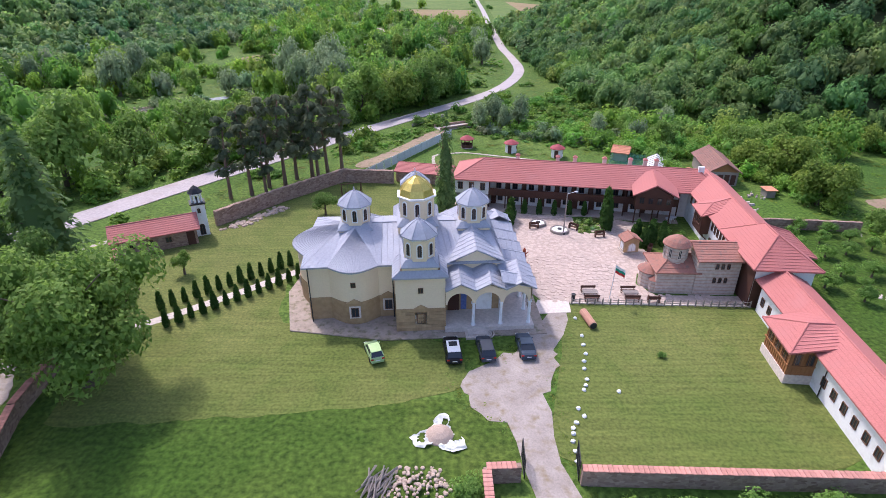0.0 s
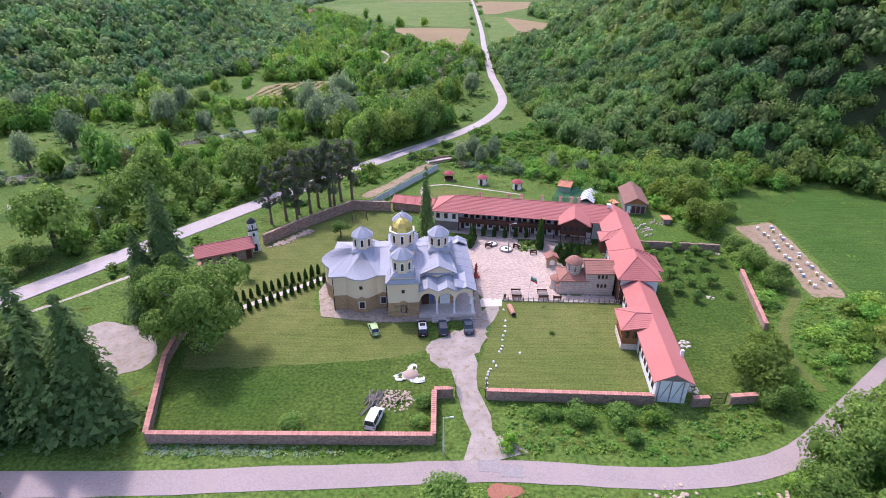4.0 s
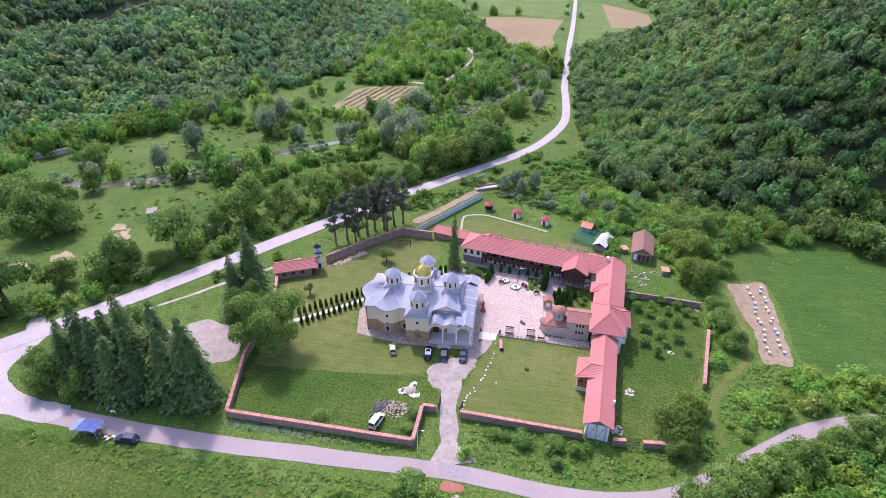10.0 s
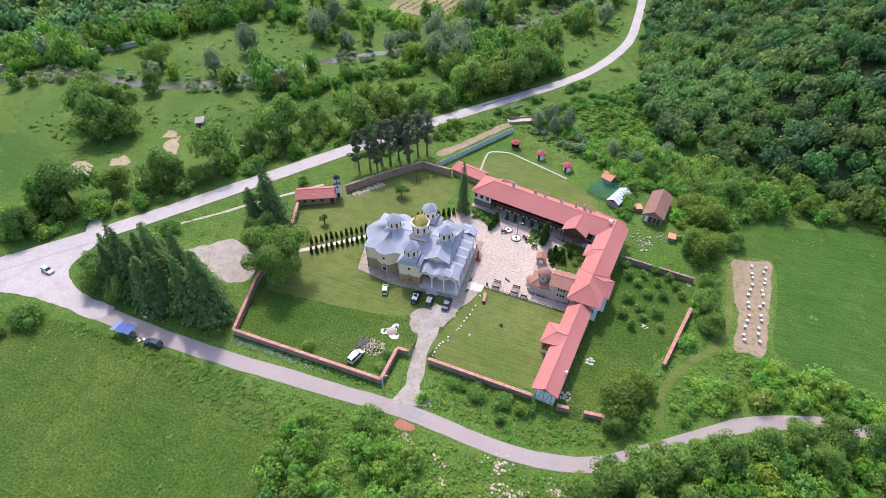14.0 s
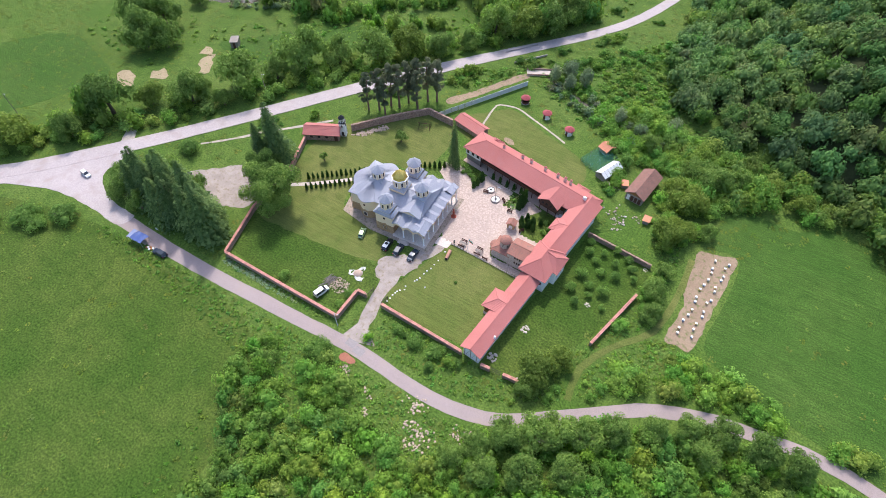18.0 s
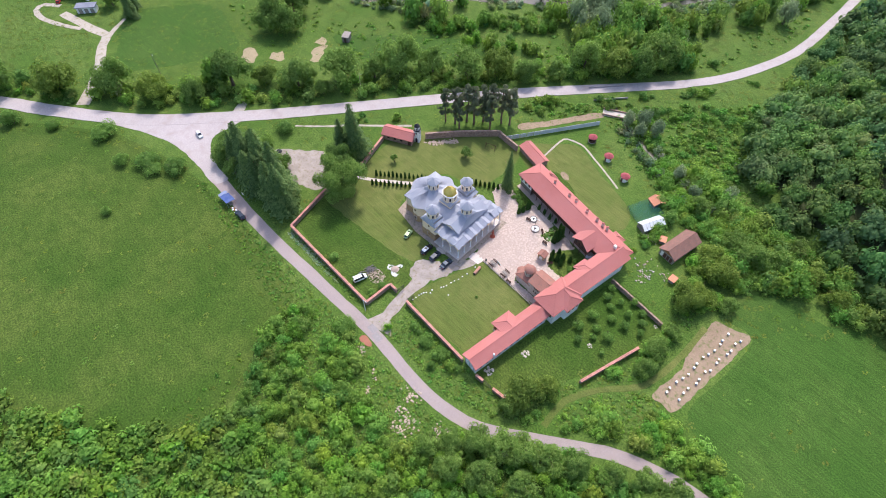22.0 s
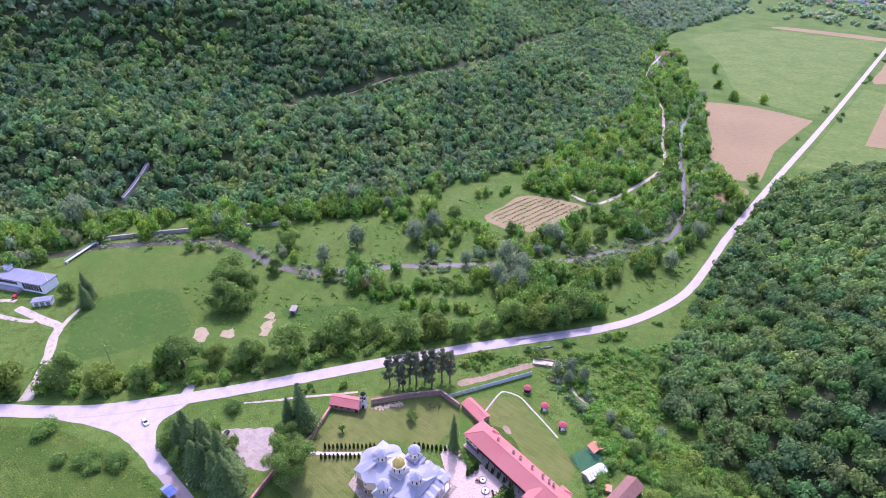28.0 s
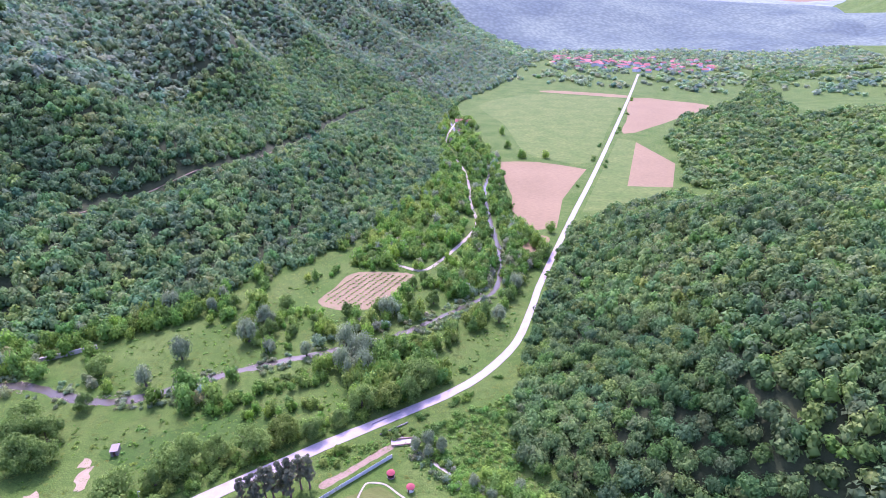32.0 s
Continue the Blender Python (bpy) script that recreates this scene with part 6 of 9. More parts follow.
def dome(u, v, z_base, z_band, z_drum, z_eave, z_top, r, sq, gold=False):
    """A drum on a square base, with arched windows under a faceted cap."""
    t8 = math.pi / 8
    base = part("dome_base", box(u - sq, u + sq, v - sq, v + sq, z_base, z_band), PLASTER, church)
    bm = bmesh.new()
    o = [(u - sq - 0.15, v - sq - 0.15), (u + sq + 0.15, v - sq - 0.15), (u + sq + 0.15, v + sq + 0.15), (u - sq - 0.15, v + sq + 0.15)]
    lo = [bm.verts.new((*q, z_band)) for q in o]
    lo2 = [bm.verts.new((*q, z_band - 0.1)) for q in o]
    hi = [bm.verts.new((u + (q[0] - u) * 0.72, v + (q[1] - v) * 0.72, z_drum + 0.1)) for q in o]
    for k in range(4):
        j = (k + 1) % 4
        bm.faces.new((lo[k], lo[j], hi[j], hi[k]))
        bm.faces.new((lo2[k], lo2[j], lo[j], lo[k]))
    bm.faces.new(hi)
    bm.faces.new(lo2)
    bmesh.ops.recalc_face_normals(bm, faces=bm.faces)
    part("skirt", bm, LEAD, base)
    drum = part("drum", lathe([(r, z_drum - 0.35), (r, z_eave)], 8, None, u, v, t8), PLASTER, church, "cream octagonal drum")
    part("cornice", lathe([(r, z_eave - 0.22), (r + 0.2, z_eave - 0.1), (r + 0.28, z_eave + 0.02), (r + 0.26, z_eave + 0.07), (r * 0.9, z_eave + 0.09)], 8, None, u, v, t8), WHITE, drum)
    hw = 1.25 if not gold else 1.4
    for k in range(8):
        a = k * 45
        ra = r * math.cos(t8) + 0.01
        window(drum, u + ra * math.sin(radians(a)), v - ra * math.cos(radians(a)), z_drum + 0.42, 0.42, hw, a, FRAME, True, WHITE)
    h = z_top - z_eave
    if gold:
        prof = [(r * 0.98, z_eave + 0.03), (r * 0.99, z_eave + 0.12), (r * 0.86, z_eave + h * 0.36), (r * 0.56, z_eave + h * 0.68), (r * 0.22, z_eave + h * 0.9), (0.08, z_eave + h * 0.97), (0, z_top)]
    else:
        prof = [(r + 0.3, z_eave + 0.02), (r + 0.3, z_eave + 0.1), (r * 0.72, z_eave + h * 0.52), (r * 0.34, z_eave + h * 0.83), (0.08, z_eave + h * 0.96), (0, z_top)]
    cap = part("cap", lathe(prof, 8, None, u, v, t8), GOLD if gold else LEAD, drum, "gilded faceted cap" if gold else "blue-grey metal cap")
    sm = bmesh.new()
    for k in range(8):
        a = t8 + k * math.pi / 4
        line = [(u + q * math.cos(a), v + q * math.sin(a), z + 0.01) for q, z in prof[1:]]
        ridge_cap(sm, *line, r=0.035)
    rod((u, v, z_top - 0.1), (u, v, z_top + 0.35), 0.04, 6, sm)
    box(u - 0.16, u + 0.16, v - 0.02, v + 0.02, z_top + 0.18, z_top + 0.23, sm)
    lathe([(0, z_top - 0.08), (0.11, z_top), (0, z_top + 0.1)], 8, sm, u, v)
    part("finial", sm, GOLD if gold else LEAD, church)


for u, v in ((0.0, -6.8), (0.0, 6.9)):
    dome(u, v, 6.9, 7.55, 8.05, 10.35, 11.9, 1.62, 1.72)
for u, v in ((-6.6, 0.35), (6.0, 0.1)):
    dome(u, v, 7.6, 8.35, 8.75, 10.75, 12.2, 1.62, 1.72)
dome(0.0, 0.0, 8.0, 8.9, 9.4, 11.75, 13.8, 1.95, 2.05, True)
# wall windows with stone surrounds
for u, v, a in ((0.0, -8.52, 0), (-6.7, -7.0, 0), (-3.3, -5.66, 0), (0.0, 8.62, 180), (-6.7, 7.15, 180)):
    window(church, u, v, 1.05, 0.8, 1.15, a, FRAME, False, PALESTONE)
    gm = bmesh.new()
    gable_wall(gm, (u - 0.85, v + 0.02), (u + 0.85, v + 0.02), 2.7, 3.2, 0.12)
    part("hood", gm, STONE, church, "tan stone hood over the window")
for u, v, a in ((0.0, -8.48, 0), (-6.7, -6.97, 0), (0.0, 8.58, 180)):
    window(church, u, v, 4.55, 0.5, 0.58, a)
window(church, -13.28, 0.2, 1.2, 0.7, 1.1, -90, FRAME, False, PALESTONE)
# porch: floor, columns, arches, folded roof
part("porch_floor", prism([(2.4, -9.05), (11.5, -9.05), (11.5, 9.2), (2.6, 9.2), (2.6, 5), (8.2, 5), (8.2, -5.5), (2.4, -5.5)], 0.0, 0.6), PALESTONE, church, "worn stone porch floor")
col = lathe([(0.24, 0.6), (0.24, 0.72), (0.17, 0.78), (0.155, 2.3), (0.15, 3.0), (0.23, 3.12), (0.24, 3.3)], 12)
col_mesh = mesh_of("column", col)
col_mesh.materials.append(WHITE)
cols = [(5.3, -8.5), (8.1, -8.5), (11.0, -8.5)] + [(11.0, -8.5 + 2.5 * k) for k in range(1, 8)] + [(8.1, 9.0), (5.3, 9.0)]
for u, v in cols:
    part("column", col_mesh, None, church).location = (u, v, 0)
part("arcade", arch_wall((2.5, -8.5), (11.0, -8.5), 3, 3.2, 4.75, wave=0.62), PLASTER, church, "cream plastered wall on three round arches")
part("arcade", arch_wall((11.0, -8.5), (11.0, 9.0), 7, 3.2, 4.75, wave=0.5), PLASTER, church, "cream plastered wall on seven round arches")
part("arcade", arch_wall((11.0, 9.0), (2.5, 9.0), 3, 3.2, 4.75, wave=0.62), PLASTER, church)


def folded(p, q, up_p, up_q, folds, z_eave, z_fold, z_top):
    """A roof of ridges and valleys from the eave p-q to the wall line up_p-up_q."""
    bm, sm = bmesh.new(), bmesh.new()
    p, q, up_p, up_q = (Vector((*w, 0)) for w in (p, q, up_p, up_q))
    n = folds * 2
    lo = [lerp(p, q, k / n) + Vector((0, 0, z_eave + (z_fold if k % 2 else 0))) for k in range(n + 1)]
    hi = [lerp(up_p, up_q, k / n) + Vector((0, 0, z_top + (z_fold if k % 2 else 0))) for k in range(n + 1)]
    for k in range(n):
        bm.faces.new([bm.verts.new(w) for w in (lo[k], lo[k + 1], hi[k + 1], hi[k])])
        bm.faces.new([bm.verts.new(w) for w in (lo[k], lo[k + 1], lo[k + 1] - Vector((0, 0, 0.14)), lo[k] - Vector((0, 0, 0.14)))])
        for s in np.arange(0.12, 1.0, 0.17):
            a, b = lerp(lo[k], hi[k], s), lerp(lo[k + 1], hi[k + 1], s)
            rod(a + Vector((0, 0, 0.015)), b + Vector((0, 0, 0.015)), 0.018, 4, sm)
        rod(lo[k], hi[k], 0.05, 4, sm)
    bmesh.ops.recalc_face_normals(bm, faces=bm.faces)
    r = part("porch_roof", bm, LEAD, church, "folded blue-grey sheet roof over the porch")
    part("seam", sm, LEAD, r)


folded((2.45, -9.0), (11.5, -9.0), (2.45, -5.3), (11.5, -5.3), 3, 4.95, 0.78, 5.6)
folded((11.55, -8.9), (11.55, 9.4), (8.0, -8.9), (8.0, 9.4), 7, 4.93, 0.5, 5.75)
folded((11.5, 9.5), (2.45, 9.5), (11.5, 5.6), (2.45, 5.6), 3, 4.95, 0.78, 5.6)
part("church_door", box(5.9, 7.6, -5.75, -5.62, 0.6, 3.2, bevel=0.03), WHITE, church, "pale panel on the porch wall")
part("painted_panel", box(4.3, 4.9, -5.74, -5.62, 0.7, 3.0), surface("blue_painting", (0.05, 0.09, 0.3), (0.16, 0.22, 0.45), 2.0, 4.0, 0.6), church, "dark blue painted panel")
part("dark_doorway", box(2.9, 4.1, -5.72, -5.62, 0.6, 2.9), DARKWOOD, church)
part("downpipe", rod((-11.2, -6.2, 0.1), (-11.2, -6.2, 6.4), 0.06, 6), BLACK, church)
part("downpipe", rod((-2.75, -5.9, 0.1), (-2.75, -5.9, 6.4), 0.06, 6), BLACK, church)
part("porch_steps", box(4.6, 6.6, -9.9, -9.05, 0.14, 0.38, box(4.4, 6.8, -10.3, -9.05, -0.1, 0.2)), PALESTONE, church)

# ---- the long south-east wing ----
wing = thing("residential_wing", "long low white wing with a red tiled roof", "building", pose(33.5, 27.0, 0, 0, 0, -5.6))
LA = 23.2
part("wall", box(-1.95, 1.95, 0.4, LA, -0.3, 3.72), WHITE, wing, "white plastered wall")
gable_roof(wing, -2.0, 2.0, 0.4, LA, 3.6, 4.95, "y", over=0.55)
bm = bmesh.new()
gable_wall(bm, (-1.95, 0.55), (1.95, 0.55), 3.7, 4.75, 0.25)
part("gable", bm, GREYWOOD, wing, "grey boarded gable")
for k in range(9):
    y = 1.8 + 1.55 * k
    if 10.6 < y < 17:
        continue
    window(wing, -1.97, y, 1.2, 0.7, 0.95, -90)
    window(wing, -1.97, y + 0.75, 2.95, 0.3, 0.35, -90)
for y in (18.2, 20.6, 22.2):
    window(wing, -1.97, y, 1.2, 0.7, 0.95, -90)
for k in range(11):
    window(wing, 1.97, 2.0 + 1.95 * k, 1.3, 0.7, 0.95, 90)
bm = bmesh.new()
for x in (-1.6, -0.1, 1.4):
    box(x - 0.06, x + 0.06, 0.28, 0.42, 0.2, 3.7, bm)
box(-1.95, 1.95, 0.3, 0.42, 3.55, 3.75, bm)
rod((-1.2, 0.32, 0.8), (-0.3, 0.32, 3.4), 0.05, 4, bm)
rod((0.3, 0.32, 0.8), (1.2, 0.32, 3.4), 0.05, 4, bm)
part("timber_frame", bm, GREYWOOD, wing, "weathered timber framing on the gable end")
part("downpipe", rod((-2.05, 9.6, 0), (-2.05, 9.6, 3.6), 0.06, 6), BLACK, wing)
part("chimney", box(2.1, 2.5, 5.4, 5.8, 2.6, 4.7, bevel=0.03), WHITE, wing, "white metal chimney pipe cap")
# the wooden bay
bay = part("bay", box(-4.3, -1.9, 11.2, 16.0, -0.2, 0.95), PALESTONE, wing, "pale stone base of the bay")
part("bay_room", box(-4.2, -1.9, 11.3, 15.9, 0.95, 3.55), WOOD, bay, "orange boarded bay room")
bm = bmesh.new()
for k in range(13):
    box(-4.26, -4.2, 11.32 + 0.36 * k, 11.37 + 0.36 * k, 0.95, 3.5, bm)
for k in range(6):
    box(-4.15 + 0.38 * k, -4.1 + 0.38 * k, 11.24, 11.3, 0.95, 3.5, bm)
box(-4.3, -1.9, 11.2, 11.3, 1.85, 1.97, bm)
box(-4.3, -4.2, 11.2, 16.0, 1.85, 1.97, bm)
part("batten", bm, WOOD, bay)
for y in (12.2, 13.6, 15.0):
    window(wing, -4.22, y, 2.05, 0.75, 1.15, -90, FRAME)
for x in (-3.6, -2.5):
    window(wing, x, 11.28, 2.05, 0.6, 1.15, 0, FRAME)
bm, cap = bmesh.new(), bmesh.new()
E0, E1, E2, E3 = (-4.75, 10.75, 3.62), (-4.75, 16.45, 3.62), (-1.4, 16.45, 3.62), (-1.4, 10.75, 3.62)
P0, P1 = (-2.3, 13.6, 5.0), (0.0, 13.6, 5.02)
roof_plane(bm, E1, E0, P0, P0)
roof_plane(bm, E0, (0.0, 10.75, 4.6), P1, P0)
roof_plane(bm, (0.0, 16.45, 4.6), E1, P0, P1)
ridge_cap(cap, E0, P0, E1)
ridge_cap(cap, P0, P1)
r = part("roof", bm, TILE, wing)
part("ridge_tiles", cap, TILE, r)

# ---- the gate pavilion between the wings ----
pav = thing("gate_pavilion", "tall white pavilion with a red hipped roof", "building", pose(36.3, 54.8, 0, 0, 0, -4.5))
part("wall", box(-2.8, 3.2, -4.0, 4.6, -0.2, 5.1), WHITE, pav, "white plastered wall")
part("wall", box(1.6, 4.3, -0.6, 4.2, -0.2, 4.6), WHITE, pav)
gable_roof(pav, -2.9, 3.1, -4.2, 4.8, 5.0, 7.3, "y", 3.9, 3.0, over=0.55)
bm, cap = bmesh.new(), bmesh.new()
Q0, Q1, Q2 = (4.75, -1.1, 4.75), (4.75, 4.7, 4.75), (0.3, 1.8, 7.25)
R1 = (2.6, 1.8, 6.6)
roof_plane(bm, Q0, Q1, R1, R1)
roof_plane(bm, (0.6, -1.1, 5.6), Q0, R1, Q2)
roof_plane(bm, Q1, (0.6, 4.7, 5.6), Q2, R1)
ridge_cap(cap, Q0, R1, Q1)
ridge_cap(cap, R1, Q2)
r = part("roof", bm, TILE, pav)
part("ridge_tiles", cap, TILE, r)
part("timber_screen", box(-2.86, -2.78, -4.0, -0.6, 0.0, 4.4), DARKWOOD, pav, "dark timber screen")
part("passage", box(-2.75, -1.2, -4.08, -3.98, 0.0, 3.6), DARKWOOD, pav, "dark timber passage")
for y in (0.4, 2.0, 3.4):
    window(pav, 4.32, y, 2.6, 0.7, 1.0, 90)
window(pav, 2.2, -4.03, 2.4, 0.7, 1.0, 0)

# ---- the two-storey east wing ----
east = thing("residential_wing", "two-storey white wing with dark wooden bay and red roof", "building", pose(36.6, 58.6, 0, 0, 0, -6.2))
LB = 18.4
part("wall", box(-2.6, 2.7, 0.0, LB, -0.2, 4.85), WHITE, east, "white plastered wall")
gable_roof(east, -2.7, 2.8, -2.0, LB + 1.2, 4.7, 6.55, "y", over=0.5)
for k in range(5):
    window(east, -2.62, 1.6 + 1.0 * k, 2.9, 0.55, 1.2, -90)
    if k % 2 == 0:
        window(east, -2.62, 1.6 + 1.0 * k, 0.7, 0.55, 1.2, -90)
for k in range(3):
    window(east, -2.62, 11.6 + 1.6 * k, 2.9, 0.55, 1.2, -90)
for k in range(9):
    window(east, 2.72, 1.4 + 1.95 * k, 2.9, 0.6, 1.1, 90)
bayb = part("bay", box(-3.7, -2.6, 6.6, 9.8, 1.9, 4.5), DARKWOOD, east, "dark wooden bay on brackets")
bm = bmesh.new()
for y in (6.9, 8.2, 9.5):
    rod((-2.6, y, 1.0), (-3.6, y, 1.9), 0.07, 4, bm)
for k in range(9):
    box(-3.74, -3.69, 6.65 + 0.38 * k, 6.7 + 0.38 * k, 1.95, 4.45, bm)
part("bracket", bm, DARKWOOD, bayb)
for y in (7.3, 8.2, 9.1):
    window(east, -3.74, y, 3.0, 0.6, 0.95, -90)
bm, cap = bmesh.new(), bmesh.new()
roof_plane(bm, (-4.1, 10.3, 4.6), (-4.1, 6.1, 4.6), (-2.2, 8.2, 5.7), (-2.2, 8.2, 5.7))
roof_plane(bm, (-4.1, 6.1, 4.6), (-0.4, 6.1, 5.9), (0.0, 8.2, 6.5), (-2.2, 8.2, 5.7))
roof_plane(bm, (-0.4, 10.3, 5.9), (-4.1, 10.3, 4.6), (-2.2, 8.2, 5.7), (0.0, 8.2, 6.5))
ridge_cap(cap, (-4.1, 6.1, 4.6), (-2.2, 8.2, 5.7), (-4.1, 10.3, 4.6))
ridge_cap(cap, (-2.2, 8.2, 5.7), (0, 8.2, 6.5))
r = part("roof", bm, TILE, east)
part("ridge_tiles", cap, TILE, r)

# ---- the galleried north wing ----
north = thing("guest_wing", "long two-storey wing with dark wooden galleries and red roof", "building", pose(1.3, 79.1, 0, 0, 0, -10.2))
LN = 38.6
part("wall", box(0.6, LN, 2.4, 7.7, -0.3, 4.7), WHITE, north, "white plastered wall behind the gallery")
part("corner_room", box(0.5, 5.6, 0.55, 2.4, 2.3, 4.7), WHITE, north, "white upper corner room")
part("stair_block", box(0.6, 5.6, 0.9, 2.4, -0.2, 2.3), GREYWOOD, north)
gable_roof(north, 0.5, LN, 0.5, 7.8, 4.65, 6.9, "x", 4.6, 3.6, over=0.55)
part("gallery_floor", box(5.6, 33.0, 0.7, 2.4, 2.15, 2.35), DARKWOOD, north, "dark wooden gallery floor")
part("terrace", box(0.4, 33.2, -0.4, 2.4, -0.2, 0.18), JOINT, north, "shaded paved walk under the gallery")
bm = bmesh.new()
box(5.6, 33.0, 0.68, 0.74, 2.35, 3.2, bm)
box(5.6, 33.0, 0.62, 0.78, 3.2, 3.28, bm)
for k in range(150):
    x = 5.7 + k * 0.182
    box(x, x + 0.08, 0.65, 0.69, 2.4, 3.2, bm)
part("balustrade", bm, DARKWOOD, north, "dark boarded gallery balustrade")
post = mesh_of("post", box(-0.08, 0.08, -0.08, 0.08, 0.0, 4.6))
post.materials.append(DARKWOOD)
for k in range(12):
    part("post", post, None, north).location = (5.7 + 2.48 * k, 0.75, 0.1)
part("beam", box(5.6, 33.0, 0.68, 0.82, 4.4, 4.62), DARKWOOD, north)
for k in range(10):
    x = 7.0 + 2.48 * k
    window(north, x, 2.38, 2.75, 0.8, 1.2, 0)
    window(north, x + 0.3, 2.38, 0.75, 0.75, 1.05, 0)
    dr = part("door", box(x + 1.0, x + 1.75, 2.33, 2.41, 2.35, 4.3, bevel=0.02), DARKWOOD, north)
    part("door", box(x - 1.1, x - 0.35, 2.33, 2.41, 0.18, 2.1, bevel=0.02), DARKWOOD, north)
for x in (1.3, 3.0, 4.7):
    window(north, x, 0.53, 2.95, 0.75, 1.15, 0)
for y in (1.4, 3.4, 5.6):
    window(north, 0.48 if y < 2.4 else 0.58, y, 2.95, 0.7, 1.1, -90)
# porch with a gable, on posts
part("porch_room", box(26.8, 31.8, -1.2, 0.7, 2.2, 4.4), DARKWOOD, north, "dark boarded porch room")
for x in (26.9, 29.3, 31.7):
    part("post", post, None, north).location = (x, -1.1, -0.1)
for x in (27.6, 28.8, 30.0, 31.2):
    window(north, x, -1.22, 3.1, 0.7, 0.95, 0, DARKWOOD)
bm, cap = bmesh.new(), bmesh.new()
roof_plane(bm, (26.2, -1.9, 4.5), (26.2, 3.2, 5.6), (29.3, 3.2, 6.75), (29.3, -1.5, 6.0))
roof_plane(bm, (32.4, 3.2, 5.6), (32.4, -1.9, 4.5), (29.3, -1.5, 6.0), (29.3, 3.2, 6.75))
ridge_cap(cap, (29.3, -1.5, 6.0), (29.3, 3.2, 6.75))
ridge_cap(cap, (26.2, -1.9, 4.5), (29.3, -1.5, 6.0), (32.4, -1.9, 4.5), r=0.07)
r = part("roof", bm, TILE, north)
part("ridge_tiles", cap, TILE, r)
bm = bmesh.new()
gable_wall(bm, (26.9, -1.2), (31.7, -1.2), 4.4, 5.7, 0.2)
part("gable", bm, DARKWOOD, north, "dark boarded gable")
# back extensions and chimneys
gable_roof(north, 4.2, 7.4, 7.4, 8.4, 4.7, 5.8, "y", 0.0, 1.2, over=0.3)
gable_roof(north, 31.2, 34.4, 7.2, 9.6, 4.0, 4.8, "y", 0.0, 1.2, over=0.3)
part("annex_wall", box(31.3, 34.3, 7.6, 9.5, -0.2, 4.0), WHITE, north)
for x, y in ((9.5, 5.6), (15.6, 5.8), (18.2, 6.0), (22.6, 6.2), (26.4, 6.4), (30.2, 6.6), (28.6, 6.5)):
    c = part("chimney", box(x - 0.28, x + 0.28, y - 0.28, y + 0.28, 4.6, 7.1, bevel=0.02), PALESTONE, north, "pale plastered chimney")
    part("chimney_cap", lathe([(0.5, 7.1), (0.5, 7.18), (0, 7.5)], 4, None, x, y, math.pi / 4), TILE, c)
c = part("chimney", box(35.6, 36.4, 3.6, 4.2, 6.2, 7.4, bevel=0.02), WHITE, north, "white chimney on the corner of the roofs")
# low tiled store at the north-west end
store = thing("store_shed", "low stone store with a red tiled roof", "building", pose(-8.2, 90.6, 0, 0, 0, -14))
part("wall", box(0.2, 9.6, 0.0, 3.8, -0.2, 2.0), RUBBLE, store)
gable_roof(store, 0.2, 9.6, 0.0, 3.8, 1.95, 2.75, "x", over=0.35, ridge_off=0.6)

# ---- the small brick and stone church in the courtyard ----
BANDED, _t, _b = nodes_of("banded_brick_stone", 0.9)
_w = _t.nodes.new("ShaderNodeTexWave")
_w.wave_type, _w.bands_direction = "BANDS", "Z"
_w.inputs["Scale"].default_value = 0.75
_w.inputs["Distortion"].default_value = 0.6
_co = _t.nodes.new("ShaderNodeTexCoord")
_t.links.new(_co.outputs["Object"], _w.inputs["Vector"])
_c = ramp(_t, _w.outputs["Fac"], [(0.35, (0.5, 0.42, 0.36)), (0.6, (0.56, 0.48, 0.42)), (0.75, (0.42, 0.25, 0.19))])
_c = blend(_t, 0.5, _c, ramp(_t, noise_node(_t, 3.0, 6), [(0.3, (0.36, 0.29, 0.25)), (0.7, (0.66, 0.58, 0.52))]))
_t.links.new(_c, _b.inputs["Base Color"])
bump(_t, _b, noise_node(_t, 5.0, 5), 0.6, 0.05)
chapel = thing("stone_chapel", "small banded brick and stone church with a tiled drum dome", "church", pose(28.4, 55.9, 0, 0, 0, -1.5))
part("wall", box(-4.3, -0.1, -2.15, 2.15, -0.1, 2.85), BANDED, chapel, "banded brick and stone wall")
part("wall", box(-0.1, 4.6, -2.35, 2.5, -0.1, 4.45), BANDED, chapel, "taller banded stone wall")
gable_roof(chapel, -4.3, 0.2, -2.15, 2.15, 2.8, 4.0, "x", 2.4, 0.0, TILE_OLD, 0.3)
gable_roof(chapel, 0.0, 4.5, -2.35, 2.5, 4.4, 5.5, "x", 0.0, 0.0, TILE_OLD, 0.28)
bm = bmesh.new()
gable_wall(bm, (-0.05, -2.35), (-0.05, 2.5), 4.4, 5.4, 0.2)
part("gable", bm, BANDED, chapel)
part("apse", lathe([(1.25, -0.1), (1.25, 2.0)], 14, None, -4.3, 0.0), BANDED, chapel, "rounded brick apse")
part("apse_roof", lathe([(1.5, 1.95), (1.48, 2.05), (0.8, 2.5), (0.0, 2.9)], 14, None, -4.3, 0.0), TILE_OLD, chapel)
for y in (-1.5, 1.5):
    part("apse", lathe([(0.5, -0.1), (0.5, 1.5)], 10, None, -4.3, y), BANDED, chapel)
    part("apse_roof", lathe([(0.65, 1.48), (0.0, 1.95)], 10, None, -4.3, y), TILE_OLD, chapel)
